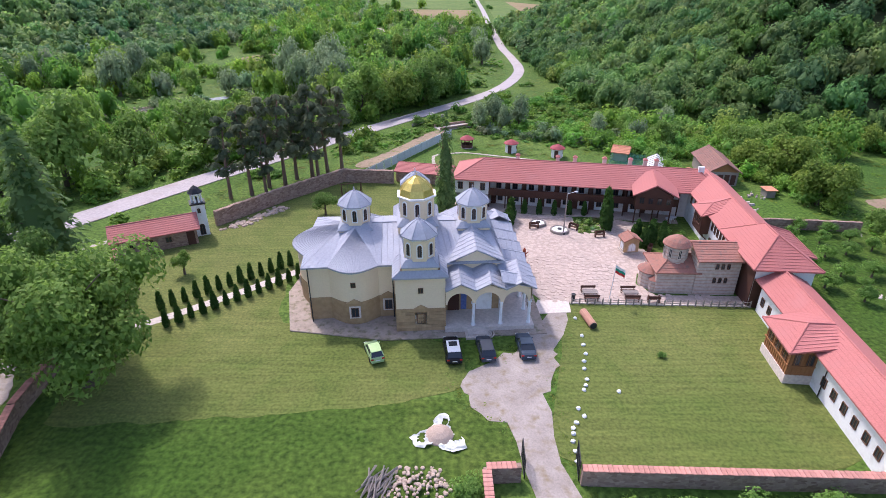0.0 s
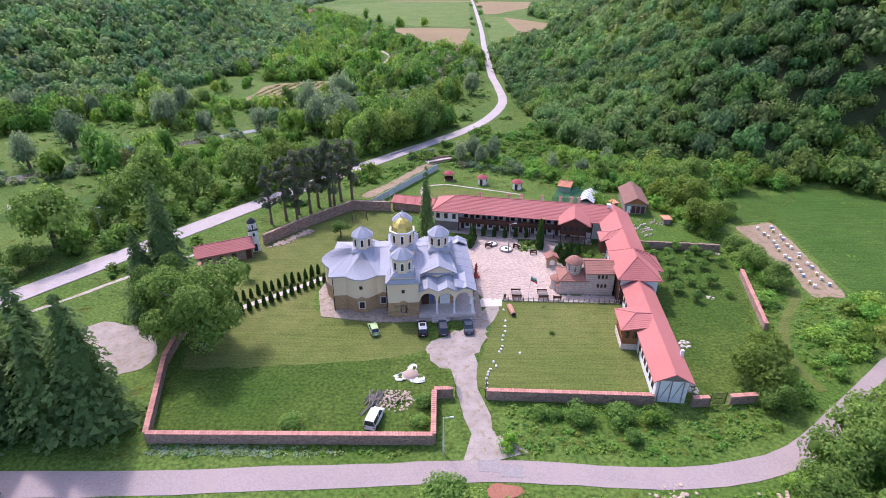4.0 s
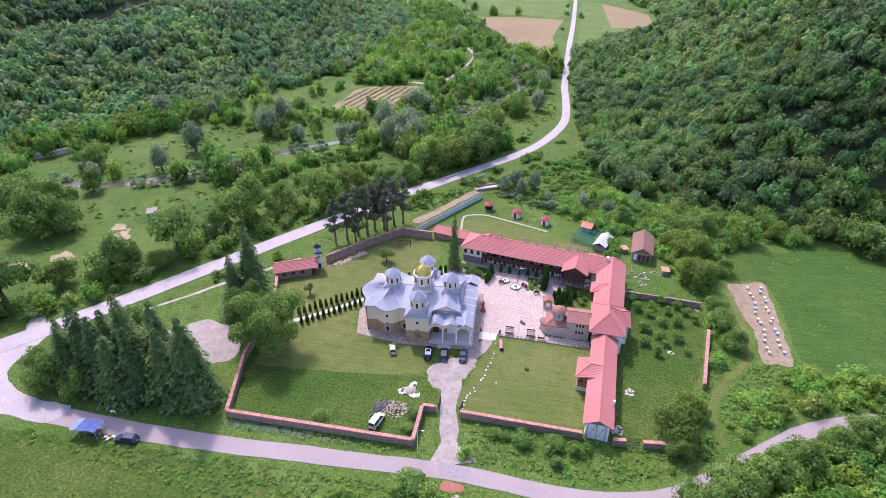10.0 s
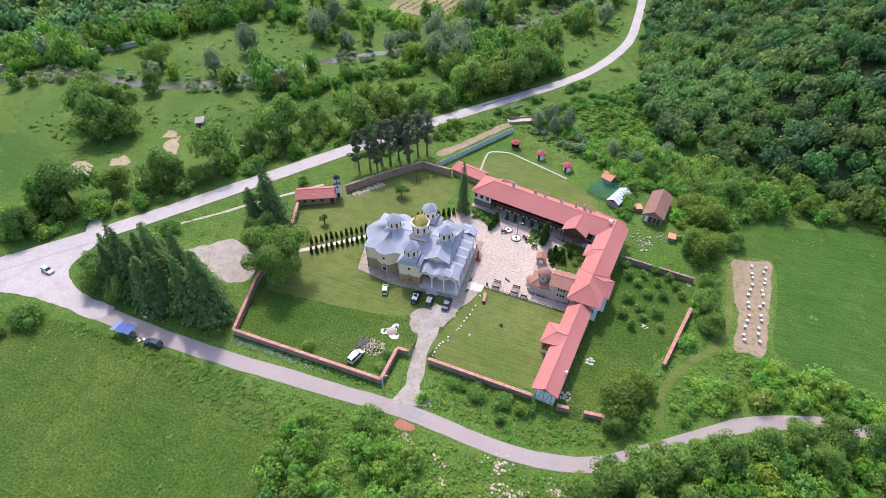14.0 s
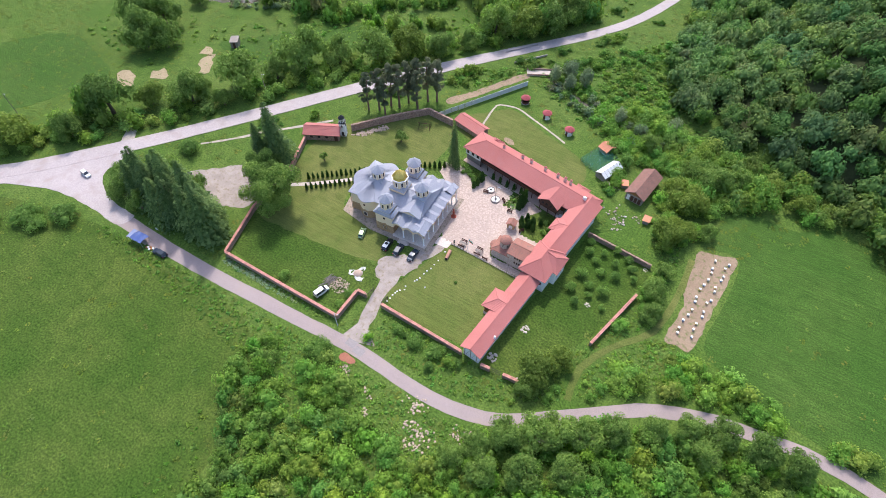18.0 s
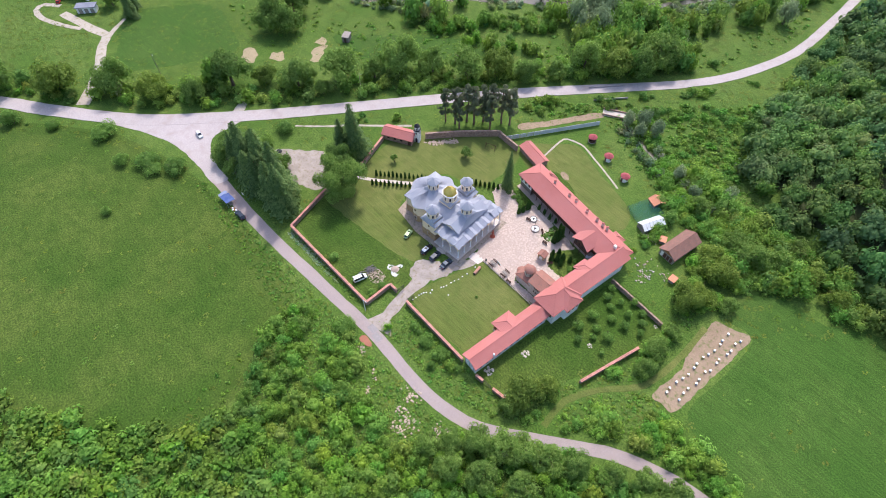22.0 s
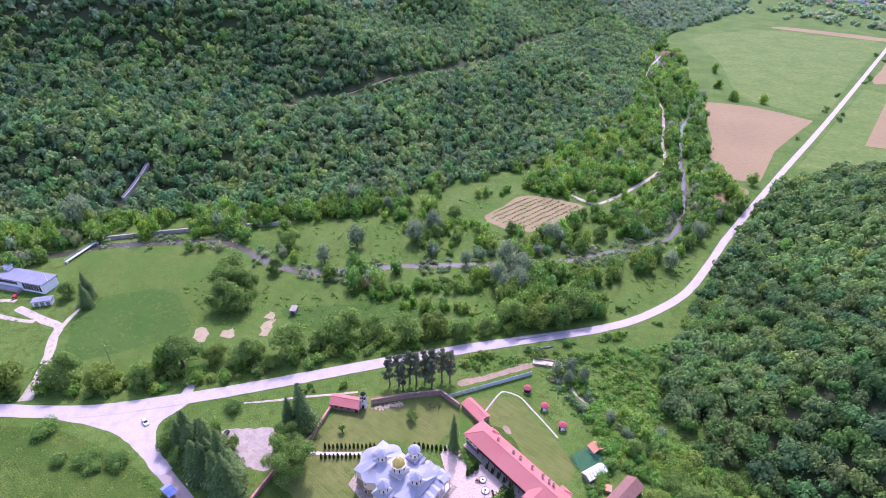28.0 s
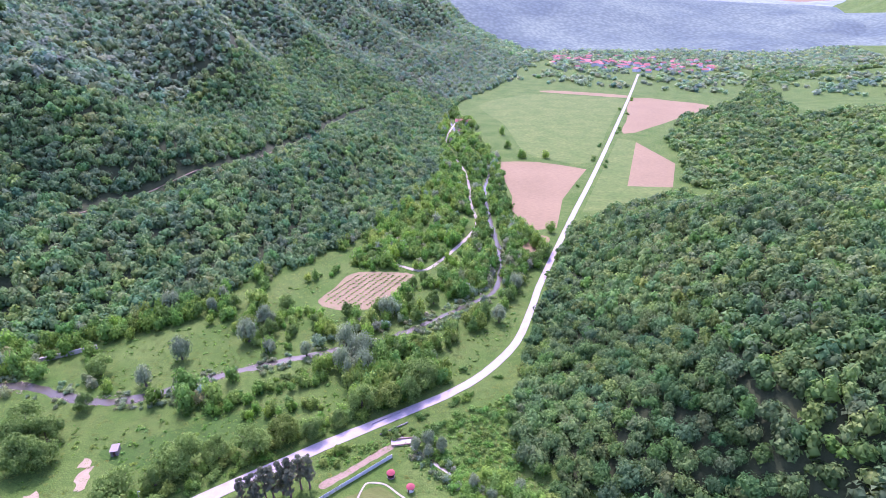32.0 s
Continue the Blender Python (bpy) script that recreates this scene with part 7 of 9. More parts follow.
drum = part("drum", lathe([(1.3, 2.9), (1.3, 5.35)], 12, None, -1.9, 0.0), BANDED, chapel, "twelve-sided brick drum")
part("dome", lathe([(1.55, 5.3), (1.55, 5.4), (1.15, 5.85), (0.6, 6.2), (0, 6.4)], 16, None, -1.9, 0.0), TILE_OLD, drum, "red tiled dome")
for k in range(8):
    a = k * 45
    window(drum, -1.9 + 1.29 * math.sin(radians(a)), -1.29 * math.cos(radians(a)), 3.95, 0.34, 1.15, a, PALESTONE, True)
for z in (1.6, 3.35):
    for k in range(3):
        window(chapel, 2.0 + 0.62 * k, -2.37, z, 0.36, 0.7, 0, FRAME, True)
for k in range(3):
    bm = arch_wall((-4.0 + 1.25 * k, -2.17), (-2.85 + 1.25 * k, -2.17), 1, 1.3, 1.98, 0.1, 0.16)
    part("blind_arch", bm, BANDED, chapel)

# ---- the roadside chapel with its bell tower ----
bell_chapel = thing("bell_chapel", "rough stone chapel with red roof and white bell tower", "church", pose(-41.6, 62.2, 0, 0, 0, 27))
part("wall", box(0.0, 9.9, 0.0, 4.4, -0.3, 2.35), RUBBLE, bell_chapel, "rough brown stone wall")
gable_roof(bell_chapel, 0.0, 10.0, 0.0, 4.4, 2.25, 3.6, "x", over=0.4)
bm = bmesh.new()
gable_wall(bm, (0.05, 0), (0.05, 4.4), 2.3, 3.5, 0.3)
gable_wall(bm, (9.85, 0), (9.85, 4.4), 2.3, 3.5, 0.3)
part("gable", bm, RUBBLE, bell_chapel)
for x in (2.0, 4.2, 6.4):
    window(bell_chapel, x, -0.02, 0.95, 0.75, 0.75, 0)
part("door", box(8.6, 9.6, -0.05, 0.05, 0.0, 2.0, bevel=0.02), DARKWOOD, bell_chapel, "dark wooden door")
tw = part("bell_tower", box(9.9, 11.6, 2.2, 3.9, -0.3, 4.7, bevel=0.03), WHITE, bell_chapel, "white square bell tower")
part("band", box(9.75, 11.75, 2.05, 4.05, 4.6, 4.8), BLACK, tw)
bm = bmesh.new()
for k in range(8):
    a = math.pi / 8 + k * math.pi / 4
    rod((10.75 + 0.66 * math.cos(a), 3.05 + 0.66 * math.sin(a), 4.8), (10.75 + 0.66 * math.cos(a), 3.05 + 0.66 * math.sin(a), 6.0), 0.13, 6, bm)
lathe([(0.8, 5.85), (0.8, 6.15)], 8, bm, 10.75, 3.05, math.pi / 8)
part("belfry", bm, WHITE, tw, "white open belfry")
part("belfry_roof", lathe([(1.0, 6.12), (0.95, 6.2), (0.5, 6.75), (0.0, 7.15)], 8, None, 10.75, 3.05, math.pi / 8), BLACK, tw, "dark pointed roof")
part("bell", lathe([(0.3, 5.0), (0.24, 5.15), (0.15, 5.4), (0, 5.5)], 10, None, 10.75, 3.05), BLACK, tw)
window(bell_chapel, 10.75, 2.18, 3.4, 0.4, 0.7, 0, FRAME, True)
window(bell_chapel, 10.75, 2.18, 0.2, 0.7, 1.6, 0, FRAME, True)
window(bell_chapel, 11.62, 3.05, 3.4, 0.4, 0.7, 90, FRAME, True)

# ---- walls, fences and gates ----
COPING = surface("red_coping_tile", (0.45, 0.2, 0.16), (0.56, 0.28, 0.23), 0.8, 5.0, 0.85, relief=0.4, vary=0.15)
_v = RUBBLE.node_tree
_vc = _v.nodes.new("ShaderNodeTexVoronoi")
_vc.inputs["Scale"].default_value = 2.6
_co = _v.nodes.new("ShaderNodeTexCoord")
_mp = _v.nodes.new("ShaderNodeMapping")
_mp.inputs["Scale"].default_value = (1, 1, 1.9)
_v.links.new(_co.outputs["Object"], _mp.inputs["Vector"])
_v.links.new(_mp.outputs["Vector"], _vc.inputs["Vector"])
_pb = _v.nodes["Principled BSDF"]
_old = _pb.inputs["Base Color"].links[0].from_socket
_v.links.new(blend(_v, 0.55, _old, ramp(_v, _vc.outputs["Color"], [(0.1, (0.16, 0.085, 0.065)), (0.9, (0.48, 0.34, 0.27))])), _pb.inputs["Base Color"])


def stone_wall(name, line, height, label, coping=True, thick=0.45):
    """A rubble wall along a plan line; every length of wall and every coping tile has its own edges."""
    w = thing(name, label, "wall", kind="structure")
    tile = mesh_of("coping_tile", box(-0.17, 0.17, -thick * 0.75, thick * 0.75, 0, 0.09, bevel=0.025))
    tile.materials.append(COPING)
    for (ax, ay), (bx, by) in zip(line, line[1:]):
        L = math.hypot(bx - ax, by - ay)
        a = math.degrees(math.atan2(by - ay, bx - ax))
        m = pose(ax, ay, 0, 0, 0, a)
        rg = random.Random(int(ax * 7 + ay * 3))
        bm = bmesh.new()
        n = max(1, int(L / 0.7))
        tops = [height + rg.uniform(-0.06, 0.06) for _ in range(n + 1)]
        for s in (-1, 1):
            for k in range(n):
                u0, u1 = L * k / n, L * (k + 1) / n
                for r in range(4):
                    z0, z1 = r / 4, (r + 1) / 4
                    q = [(u0, z0, k), (u1, z0, k + 1), (u1, z1, k + 1), (u0, z1, k)]
                    bm.faces.new([bm.verts.new((u, s * (thick / 2 + 0.05 * noise.noise(Vector((u * 1.7 + ax, z * 5, s)))), -0.25 + z * (tops[j] + 0.25))) for u, z, j in q])
        for k in range(n):
            u0, u1 = L * k / n, L * (k + 1) / n
            bm.faces.new([bm.verts.new(p) for p in ((u0, -thick / 2, tops[k]), (u1, -thick / 2, tops[k + 1]), (u1, thick / 2, tops[k + 1]), (u0, thick / 2, tops[k]))])
        for u in (0, L):
            bm.faces.new([bm.verts.new(p) for p in ((u, -thick / 2, -0.2), (u, thick / 2, -0.2), (u, thick / 2, height - 0.04), (u, -thick / 2, height - 0.04))])
        bmesh.ops.remove_doubles(bm, verts=bm.verts, dist=0.01)
        bmesh.ops.recalc_face_normals(bm, faces=bm.faces)
        part("stonework", bm, RUBBLE, w).matrix_basis = m
        if coping:
            if L * 2.6 < 95:
                for k in range(int(L / 0.36)):
                    t = part("coping_tile", tile, None, w)
                    t.matrix_basis = m @ pose(0.18 + 0.36 * k, 0, height + 0.05, rg.uniform(-4, 4), rg.uniform(-3, 3), rg.uniform(-3, 3))
            else:
                cb = bmesh.new()
                for k in range(int(L / 0.36)):
                    d = rg.uniform(-0.02, 0.02)
                    box(0.36 * k + 0.01, 0.36 * k + 0.35, -thick * 0.75 + d, thick * 0.75 + d, height + 0.02 + rg.uniform(0, 0.05), height + 0.14, cb)
                tagged(part("coping", cb, COPING, w), kind="stuff").matrix_basis = m
    return w


stone_wall("boundary_wall_south", [(-35.1, 34.2), (-30.8, 20.0), (3.2, 20.1), (3.1, 28.0), (5.6, 28.1)], 1.5, "low rubble wall with red tile coping")
stone_wall("boundary_wall_south", [(9.9, 27.8), (31.4, 27.1)], 1.5, "low rubble wall with red tile coping beside the gate")
stone_wall("boundary_wall_south", [(36.2, 26.7), (38.4, 26.9)], 1.4, "short rubble wall with tile coping at the long wing")
stone_wall("boundary_wall_south", [(41.2, 27.2), (45.0, 27.6)], 1.3, "short rubble wall with tile coping behind the orchard")
stone_wall("boundary_wall_west", [(-35.1, 34.2), (-36.6, 50.5), (-41.2, 62.0)], 1.6, "rubble wall with red tile coping beside the great tree")
stone_wall("boundary_wall_north", [(-32.4, 72.2), (-25.0, 81.8), (-17.2, 90.4), (-8.4, 89.6)], 2.3, "high brown rubble wall behind the pines", False, 0.6)
stone_wall("orchard_wall", [(41.8, 71.8), (58.4, 70.2)], 1.5, "mossy rubble wall north of the orchard", False)
stone_wall("orchard_wall", [(58.2, 60.6), (54.0, 43.4)], 1.3, "rubble wall with worn tile coping", True)


def gate_leaf(x, y, turn):
    g = thing("gate", "dark metal gate leaf standing open", "gate", pose(x, y, 0, 0, 0, turn))
    bm = bmesh.new()
    for z in (0.15, 1.0, 1.85):
        box(0, 2.1, -0.03, 0.03, z, z + 0.06, bm)
    box(0, 0.06, -0.03, 0.03, 0, 2.0, bm)
    box(2.04, 2.1, -0.03, 0.03, 0.05, 1.95, bm)
    part("gate_frame", bm, BLACK, g)
    bar = mesh_of("bar", box(-0.012, 0.012, -0.012, 0.012, 0.15, 1.9))
    bar.materials.append(BLACK)
    for k in range(17):
        part("bar", bar, None, g).location = (0.16 + 0.115 * k, 0, 0)


gate_leaf(5.9, 28.2, 88)
gate_leaf(9.8, 28.0, 82)
gate_leaf(38.6, 26.95, 6)
# pale metal fence towards the stream
f = thing("metal_fence", "pale grey sheet metal fence along the garden", "fence")
panel = prism([(-0.98 + 0.11 * q, -0.045 if q % 2 else -0.02) for q in range(18)] + [(0.98, -0.02), (0.98, 0.02)] + [(0.97 - 0.11 * q, 0.045 if q % 2 else 0.02) for q in range(18)], 0.1, 1.75)
panel = mesh_of("panel", panel)
panel.materials.append(METALGREY)
fpost = mesh_of("post", box(-0.05, 0.05, -0.05, 0.05, -0.2, 1.9))
fpost.materials.append(METALGREY)
for (ax, ay), (bx, by) in zip([(-14.2, 90.6), (-8.4, 100.6), (1.9, 118.4)], [(-8.4, 100.6), (1.9, 118.4)]):
    L = math.hypot(bx - ax, by - ay)
    n = int(L / 2)
    for k in range(n):
        s = (k + 0.5) / n
        m = pose(lerp(ax, bx, s), lerp(ay, by, s), 0, 0, 0, math.degrees(math.atan2(by - ay, bx - ax)))
        part("panel", panel, None, f).matrix_basis = m
        part("post", fpost, None, f).location = (lerp(ax, bx, k / n), lerp(ay, by, k / n), 0)
# wooden post fence between courtyard and lawn
f = thing("post_fence", "low wooden post fence edging the courtyard", "fence")
wp = mesh_of("post", lathe([(0.09, -0.2), (0.08, 0.75), (0.05, 0.85), (0, 0.88)], 7))
wp.materials.append(GREYWOOD)
for k in range(24):
    part("post", wp, None, f).location = (14.2 + 0.84 * k, 51.55 - 0.03 * k, 0)
for z in (0.35, 0.65):
    part("rail", rod((14.2, 51.55, z), (33.5, 50.85, z), 0.035, 5), GREYWOOD, f)
part("kerb", box(0, 19.4, -0.12, 0.12, -0.1, 0.16), PALESTONE, f).matrix_basis = pose(14.1, 51.75, 0, 0, 0, -2.1)
# stone culvert bridge over the stream
cv = thing("culvert", "old stone culvert with low parapets", "bridge", pose(4, 127.2, 0, 0, 0, 28))
part("deck", box(-6, 6, -1.6, 1.6, -0.6, 0.25), PALESTONE, cv)
for s in (-1, 1):
    part("parapet", box(-6, 6, s * 1.5 - 0.15, s * 1.5 + 0.15, 0.25, 0.75, bevel=0.03), RUBBLE, cv)
patch("dirt_strip", [(-14, 98), (-8.5, 107), (-1, 119.5), (0.5, 123), (-3, 122), (-10, 109), (-16, 100)], 0.045, DIRT, "bare pale earth beside the metal fence", "bare ground", 0.5)
# retaining wall and weir on the river
w = thing("river_wall", "long grey concrete retaining wall on the riverbank", "wall", kind="structure")
line = [(-213, 62), (-194.2, 86.5), (-175, 109), (-154.2, 131.5)]
for (ax, ay), (bx, by) in zip(line, line[1:]):
    L = math.hypot(bx - ax, by - ay)
    part("wall_length", box(0, L, -0.5, 0.5, -0.5, 2.0, bevel=0.05), PALESTONE if ax > -180 else GRAVEL, w).matrix_basis = pose(ax, ay, 0, 0, 0, math.degrees(math.atan2(by - ay, bx - ax)))
fb = thing("footbridge", "narrow grey metal footbridge over the river", "bridge", pose(-204.7, 41.0, 0, 0, 0, 115))
part("deck", box(0, 19, -0.6, 0.6, 0.9, 1.05), METALGREY, fb)
for s in (-0.6, 0.6):
    bm = bmesh.new()
    rod((0, s, 2.0), (19, s, 2.0), 0.05, 5, bm)
    for k in range(11):
        rod((1.9 * k, s, 0.9), (1.9 * k, s, 2.0), 0.04, 5, bm)
    part("railing", bm, METALGREY, fb)
for x in (0.3, 18.7):
    part("pier", box(x - 0.4, x + 0.4, -0.8, 0.8, -0.6, 0.9), PALESTONE, fb)

# ---- the courtyard ----
COURT = [(11.2, 52.0), (14.2, 51.9), (33.4, 51.4), (33.2, 53.2), (24.0, 53.4), (22.6, 55.9), (23.6, 58.6), (30.4, 59.0), (33.0, 59.6), (33.2, 63.0), (27.2, 63.2), (25.2, 66.2), (25.8, 69.6), (28.4, 73.0), (24.4, 74.6), (19.4, 69.6), (19.0, 75.2), (10.2, 76.8), (8.6, 72.6), (2.6, 76.6), (-2.4, 75.4), (-1.6, 71.6), (5.4, 66.4), (8.2, 65.2), (9.4, 55.0)]
court = patch("courtyard_paving", COURT, 0.06, JOINT, "pale pinkish stone-paved courtyard", "paving", 0.12, curved=False)
patch("pavement", [(9.4, 49.6), (13.8, 49.9), (14.0, 52.2), (10.6, 52.4)], 0.08, PALESTONE, "pale concrete slab at the edge of the courtyard", "pavement", 0.02, curved=False)


def flagstone(seed):
    rg = random.Random(seed)
    n = rg.choice((5, 5, 6, 6, 7))
    pts = []
    for k in range(n):
        a = 2 * math.pi * (k + rg.uniform(-0.25, 0.25)) / n
        r = rg.uniform(0.8, 1.08)
        pts.append((r * math.cos(a), r * math.sin(a)))
    bm = prism(pts, -0.03, 0.03)
    return mesh_of("flagstone", bm)


FLAGS = [flagstone(200 + k) for k in range(12)]
for me in FLAGS:
    me.materials.append(PAVING)
x, y, rng = jitter_grid(-2, 34, 51, 77, 0.7, 41)
k = inside(x, y, COURT) & ~inside(x, y, [(24, 62), (26, 62), (26, 65), (23, 65)])
x, y = x[k], y[k]
s = rng.uniform(0.27, 0.38, len(x))
turn = rng.uniform(0, 360, len(x))
near = np.argsort(np.hypot(x - 15.0, y - 56.0))
bm = bmesh.new()
for i in near[:300]:
    o = part("flagstone", FLAGS[i % 12], None, court)
    o.matrix_basis = pose(x[i], y[i], 0.06 + 0.0007 * (i % 29), 0, 0, turn[i]) @ Matrix.Diagonal((s[i], s[i], 1, 1))
for i in near[300:]:
    rg = random.Random(int(i))
    n = rg.choice((5, 6, 7))
    lift = 0.09 + rg.uniform(0, 0.02)
    vs = [bm.verts.new((x[i] + s[i] * q * math.cos(a), y[i] + s[i] * q * math.sin(a), lift)) for a, q in ((2 * math.pi * (j + rg.uniform(-0.2, 0.2)) / n, rg.uniform(0.8, 1.1)) for j in range(n))]
    bm.faces.new(vs)
o = part("flagstones", bm, PAVING, court, "pale irregular flagstones")
o["kind"] = "stuff"

# round stone-edged basins
for bx, by, r in ((13.7, 72.6, 1.15), (16.35, 70.3, 1.3)):
    b = thing("round_basin", "round white planter ring with a dark stone edge", "planter", pose(bx, by, 0.06), "round planters")
    part("rim", lathe([(r, 0), (r, 0.34), (r - 0.06, 0.4), (r - 0.2, 0.4), (r - 0.22, 0.2), (0, 0.2)], 28), GREYWOOD, b, "dark stone rim")
    part("disc", lathe([(r - 0.24, 0.2), (r - 0.26, 0.3), (0.32, 0.36), (0.3, 0.3), (0, 0.3)], 28), WHITE, b, "white painted disc")
    part("centre", lathe([(0.28, 0.25), (0.3, 0.45), (0.18, 0.5), (0, 0.5)], 14), BLACK, b)


def bench(x, y, turn, material=DARKWOOD, table=False):
    b = thing("picnic_table" if table else "bench", "dark wooden picnic table with two benches" if table else "dark wooden garden bench", "table" if table else "bench", pose(x, y, 0.07, 0, 0, turn), "picnic tables" if table else "courtyard benches")
    if table:
        for k in range(4):
            part("slat", box(-0.85, 0.85, -0.4 + 0.2 * k, -0.22 + 0.2 * k, 0.7, 0.76, bevel=0.01), GREYWOOD, b)
        for s in (-1, 1):
            part("seat", box(-0.85, 0.85, s * 0.85 - 0.15, s * 0.85 + 0.15, 0.4, 0.46, bevel=0.01), material, b)
            part("backrest", box(-0.85, 0.85, s * 1.02 - 0.03, s * 1.02 + 0.03, 0.6, 0.9, bevel=0.01), material, b)
            bm = bmesh.new()
            rod((s * 0.7, -1.0, 0), (s * 0.7, -0.2, 0.7), 0.05, 4, bm)
            rod((s * 0.7, 1.0, 0), (s * 0.7, 0.2, 0.7), 0.05, 4, bm)
            rod((s * 0.7, -1.02, 0), (s * 0.7, -1.02, 0.9), 0.04, 4, bm)
            rod((s * 0.7, 1.02, 0), (s * 0.7, 1.02, 0.9), 0.04, 4, bm)
            part("trestle", bm, material, b)
    else:
        part("seat", box(-0.7, 0.7, -0.22, 0.22, 0.4, 0.46, bevel=0.01), material, b)
        part("backrest", box(-0.7, 0.7, 0.2, 0.26, 0.55, 0.9, bevel=0.01), material, b)
        for s in (-0.6, 0.6):
            part("leg", box(s - 0.05, s + 0.05, -0.2, 0.24, 0, 0.85), material, b)


bench(16.5, 53.0, 0, table=True)
bench(21.0, 52.9, 0, table=True)
bench(12.9, 71.2, 10)
bench(21.5, 68.4, 5)
bench(23.3, 51.9, 180)
bench(27.0, 64.2, 60)
bench(18.4, 70.9, -40)
# shrine with a tiled roof
sh = thing("well_shrine", "small stone fountain shrine with arched niches and tiled roof", "shrine", pose(24.2, 64.2, 0.06, 0, 0, 6))
part("base", box(-1.1, 1.1, -0.95, 0.95, 0, 0.25, bevel=0.03), PALESTONE, sh)
part("body", box(-0.95, 0.95, -0.8, 0.8, 0.25, 1.9, bevel=0.02), STONE, sh)
for px, py, a in ((0, -0.82, 0), (-0.97, 0, -90)):
    window(sh, px, py, 0.4, 1.05, 1.15, a, PALESTONE, True, None, WHITE, "niche")
gable_roof(sh, -0.95, 0.95, -0.8, 0.8, 1.9, 2.55, "y", material=TILE_OLD, over=0.28)
bm = bmesh.new()
gable_wall(bm, (-0.95, -0.75), (0.95, -0.75), 1.9, 2.5, 0.12)
part("gable", bm, STONE, sh)
# red carved sculpture
RED = surface("red_brown_paint", (0.3, 0.06, 0.035), (0.4, 0.09, 0.05), 1.0, 6.0, 0.6)
sc = bmesh.new()
lathe([(0.75, 0), (0.75, 0.12), (0.5, 0.2), (0.42, 0.5), (0.3, 0.7), (0.22, 1.2), (0.3, 1.7), (0.16, 2.2), (0.2, 2.6), (0.0, 2.9)], 9, sc, turn=0.3)
for k in range(5):
    a = 1.3 * k
    rod((0.2 * math.cos(a), 0.2 * math.sin(a), 0.5 + 0.4 * k), (0.55 * math.cos(a + 0.4), 0.55 * math.sin(a + 0.4), 0.8 + 0.42 * k), 0.09, 5, sc, 0.04)
o = part("sculpture", sc, RED)
o.location = (9.9, 59.6, 0.06)
tagged(o, "tall red-brown carved wooden sculpture", "sculpture")
# flag on its pole, lamp post, bin
fl = thing("flagpole", "thin flagpole with a white, green and red flag", "flag", pose(18.4, 52.0, 0.05))
part("pole", rod((0, 0, 0), (0.25, 0.1, 4.6), 0.035, 6), METALGREY, fl)
for i, c in enumerate(((0.8, 0.8, 0.8), (0.02, 0.3, 0.2), (0.6, 0.04, 0.04))):
    bm = bmesh.new()
    z1, z0 = 4.55 - 0.3 * i, 4.25 - 0.3 * i
    cols_ = [(0.24 + 0.12 * k, 0.1 + 0.08 * math.sin(k * 1.2), -0.07 * k) for k in range(10)]
    for (ax, ay, az), (bx, by, bz) in zip(cols_, cols_[1:]):
        bm.faces.new([bm.verts.new(p) for p in ((ax, ay, z0 + az), (bx, by, z0 + bz), (bx, by, z1 + bz), (ax, ay, z1 + az))])
    mt, tt, bb = nodes_of("flag_cloth", 0.8)
    bb.inputs["Base Color"].default_value = (*c, 1)
    part("stripe", bm, mt, fl)
lp = thing("lamp_post", "slender wooden lamp post in the courtyard", "lamp", pose(16.7, 69.3, 0.05))
part("pole", lathe([(0.12, 0), (0.1, 3.0), (0.07, 6.2), (0, 6.25)], 8), GREYWOOD, lp)
part("arm", rod((0, 0, 6.0), (1.0, -0.2, 6.4), 0.04, 5), METALGREY, lp)
part("lamp_head", box(0.85, 1.3, -0.3, -0.1, 6.32, 6.45, bevel=0.03), METALGREY, lp)
part("base", lathe([(0.3, 0), (0.3, 0.25), (0.12, 0.35), (0, 0.35)], 8), BLACK, lp)
o = part("litter_bin", lathe([(0.2, 0), (0.23, 0.75), (0.26, 0.8), (0.2, 0.82), (0, 0.8)], 12), BLACK)
o.location = (14.5, 52.3, 0.07)
tagged(o, "black round litter bin", "bin")
# white garden table set under the corner porch
for x, y in ((32.6, 73.0), (33.4, 73.6)):
    t = thing("garden_table", "white plastic garden table with chairs", "table", pose(x, y, 0.1), "white garden tables")
    part("tabletop", lathe([(0.5, 0.68), (0.52, 0.72), (0, 0.74)], 14), WHITE, t)
    for k in range(4):
        a = math.pi / 4 + k * math.pi / 2
        part("leg", rod((0.35 * math.cos(a), 0.35 * math.sin(a), 0), (0.3 * math.cos(a), 0.3 * math.sin(a), 0.7), 0.03, 5), WHITE, t)
# planted beds
patch("flower_bed", [(19.2, 69.8), (22.6, 70.2), (23.2, 74.6), (19.4, 75.0)], 0.09, LUSH, "green planted bed with pale shrubs", "flower bed", 0.2)
patch("flower_bed", [(25.8, 64.8), (31.6, 63.6), (33.2, 66), (33.4, 72), (28.6, 72.4), (26.2, 69)], 0.09, LUSH, "green garden corner with shrubs", "flower bed", 0.2)
patch("flower_bed", [(3.0, 77.0), (8.4, 72.8), (9.8, 76.2), (6, 78)], 0.09, LUSH, "green bed at the end of the guest wing", "flower bed", 0.2)
x, y, rng = jitter_grid(19, 24, 69, 76, 0.75, 43)
k = inside(x, y, [(19.2, 69.8), (22.6, 70.2), (23.2, 74.6), (19.4, 75.0)])
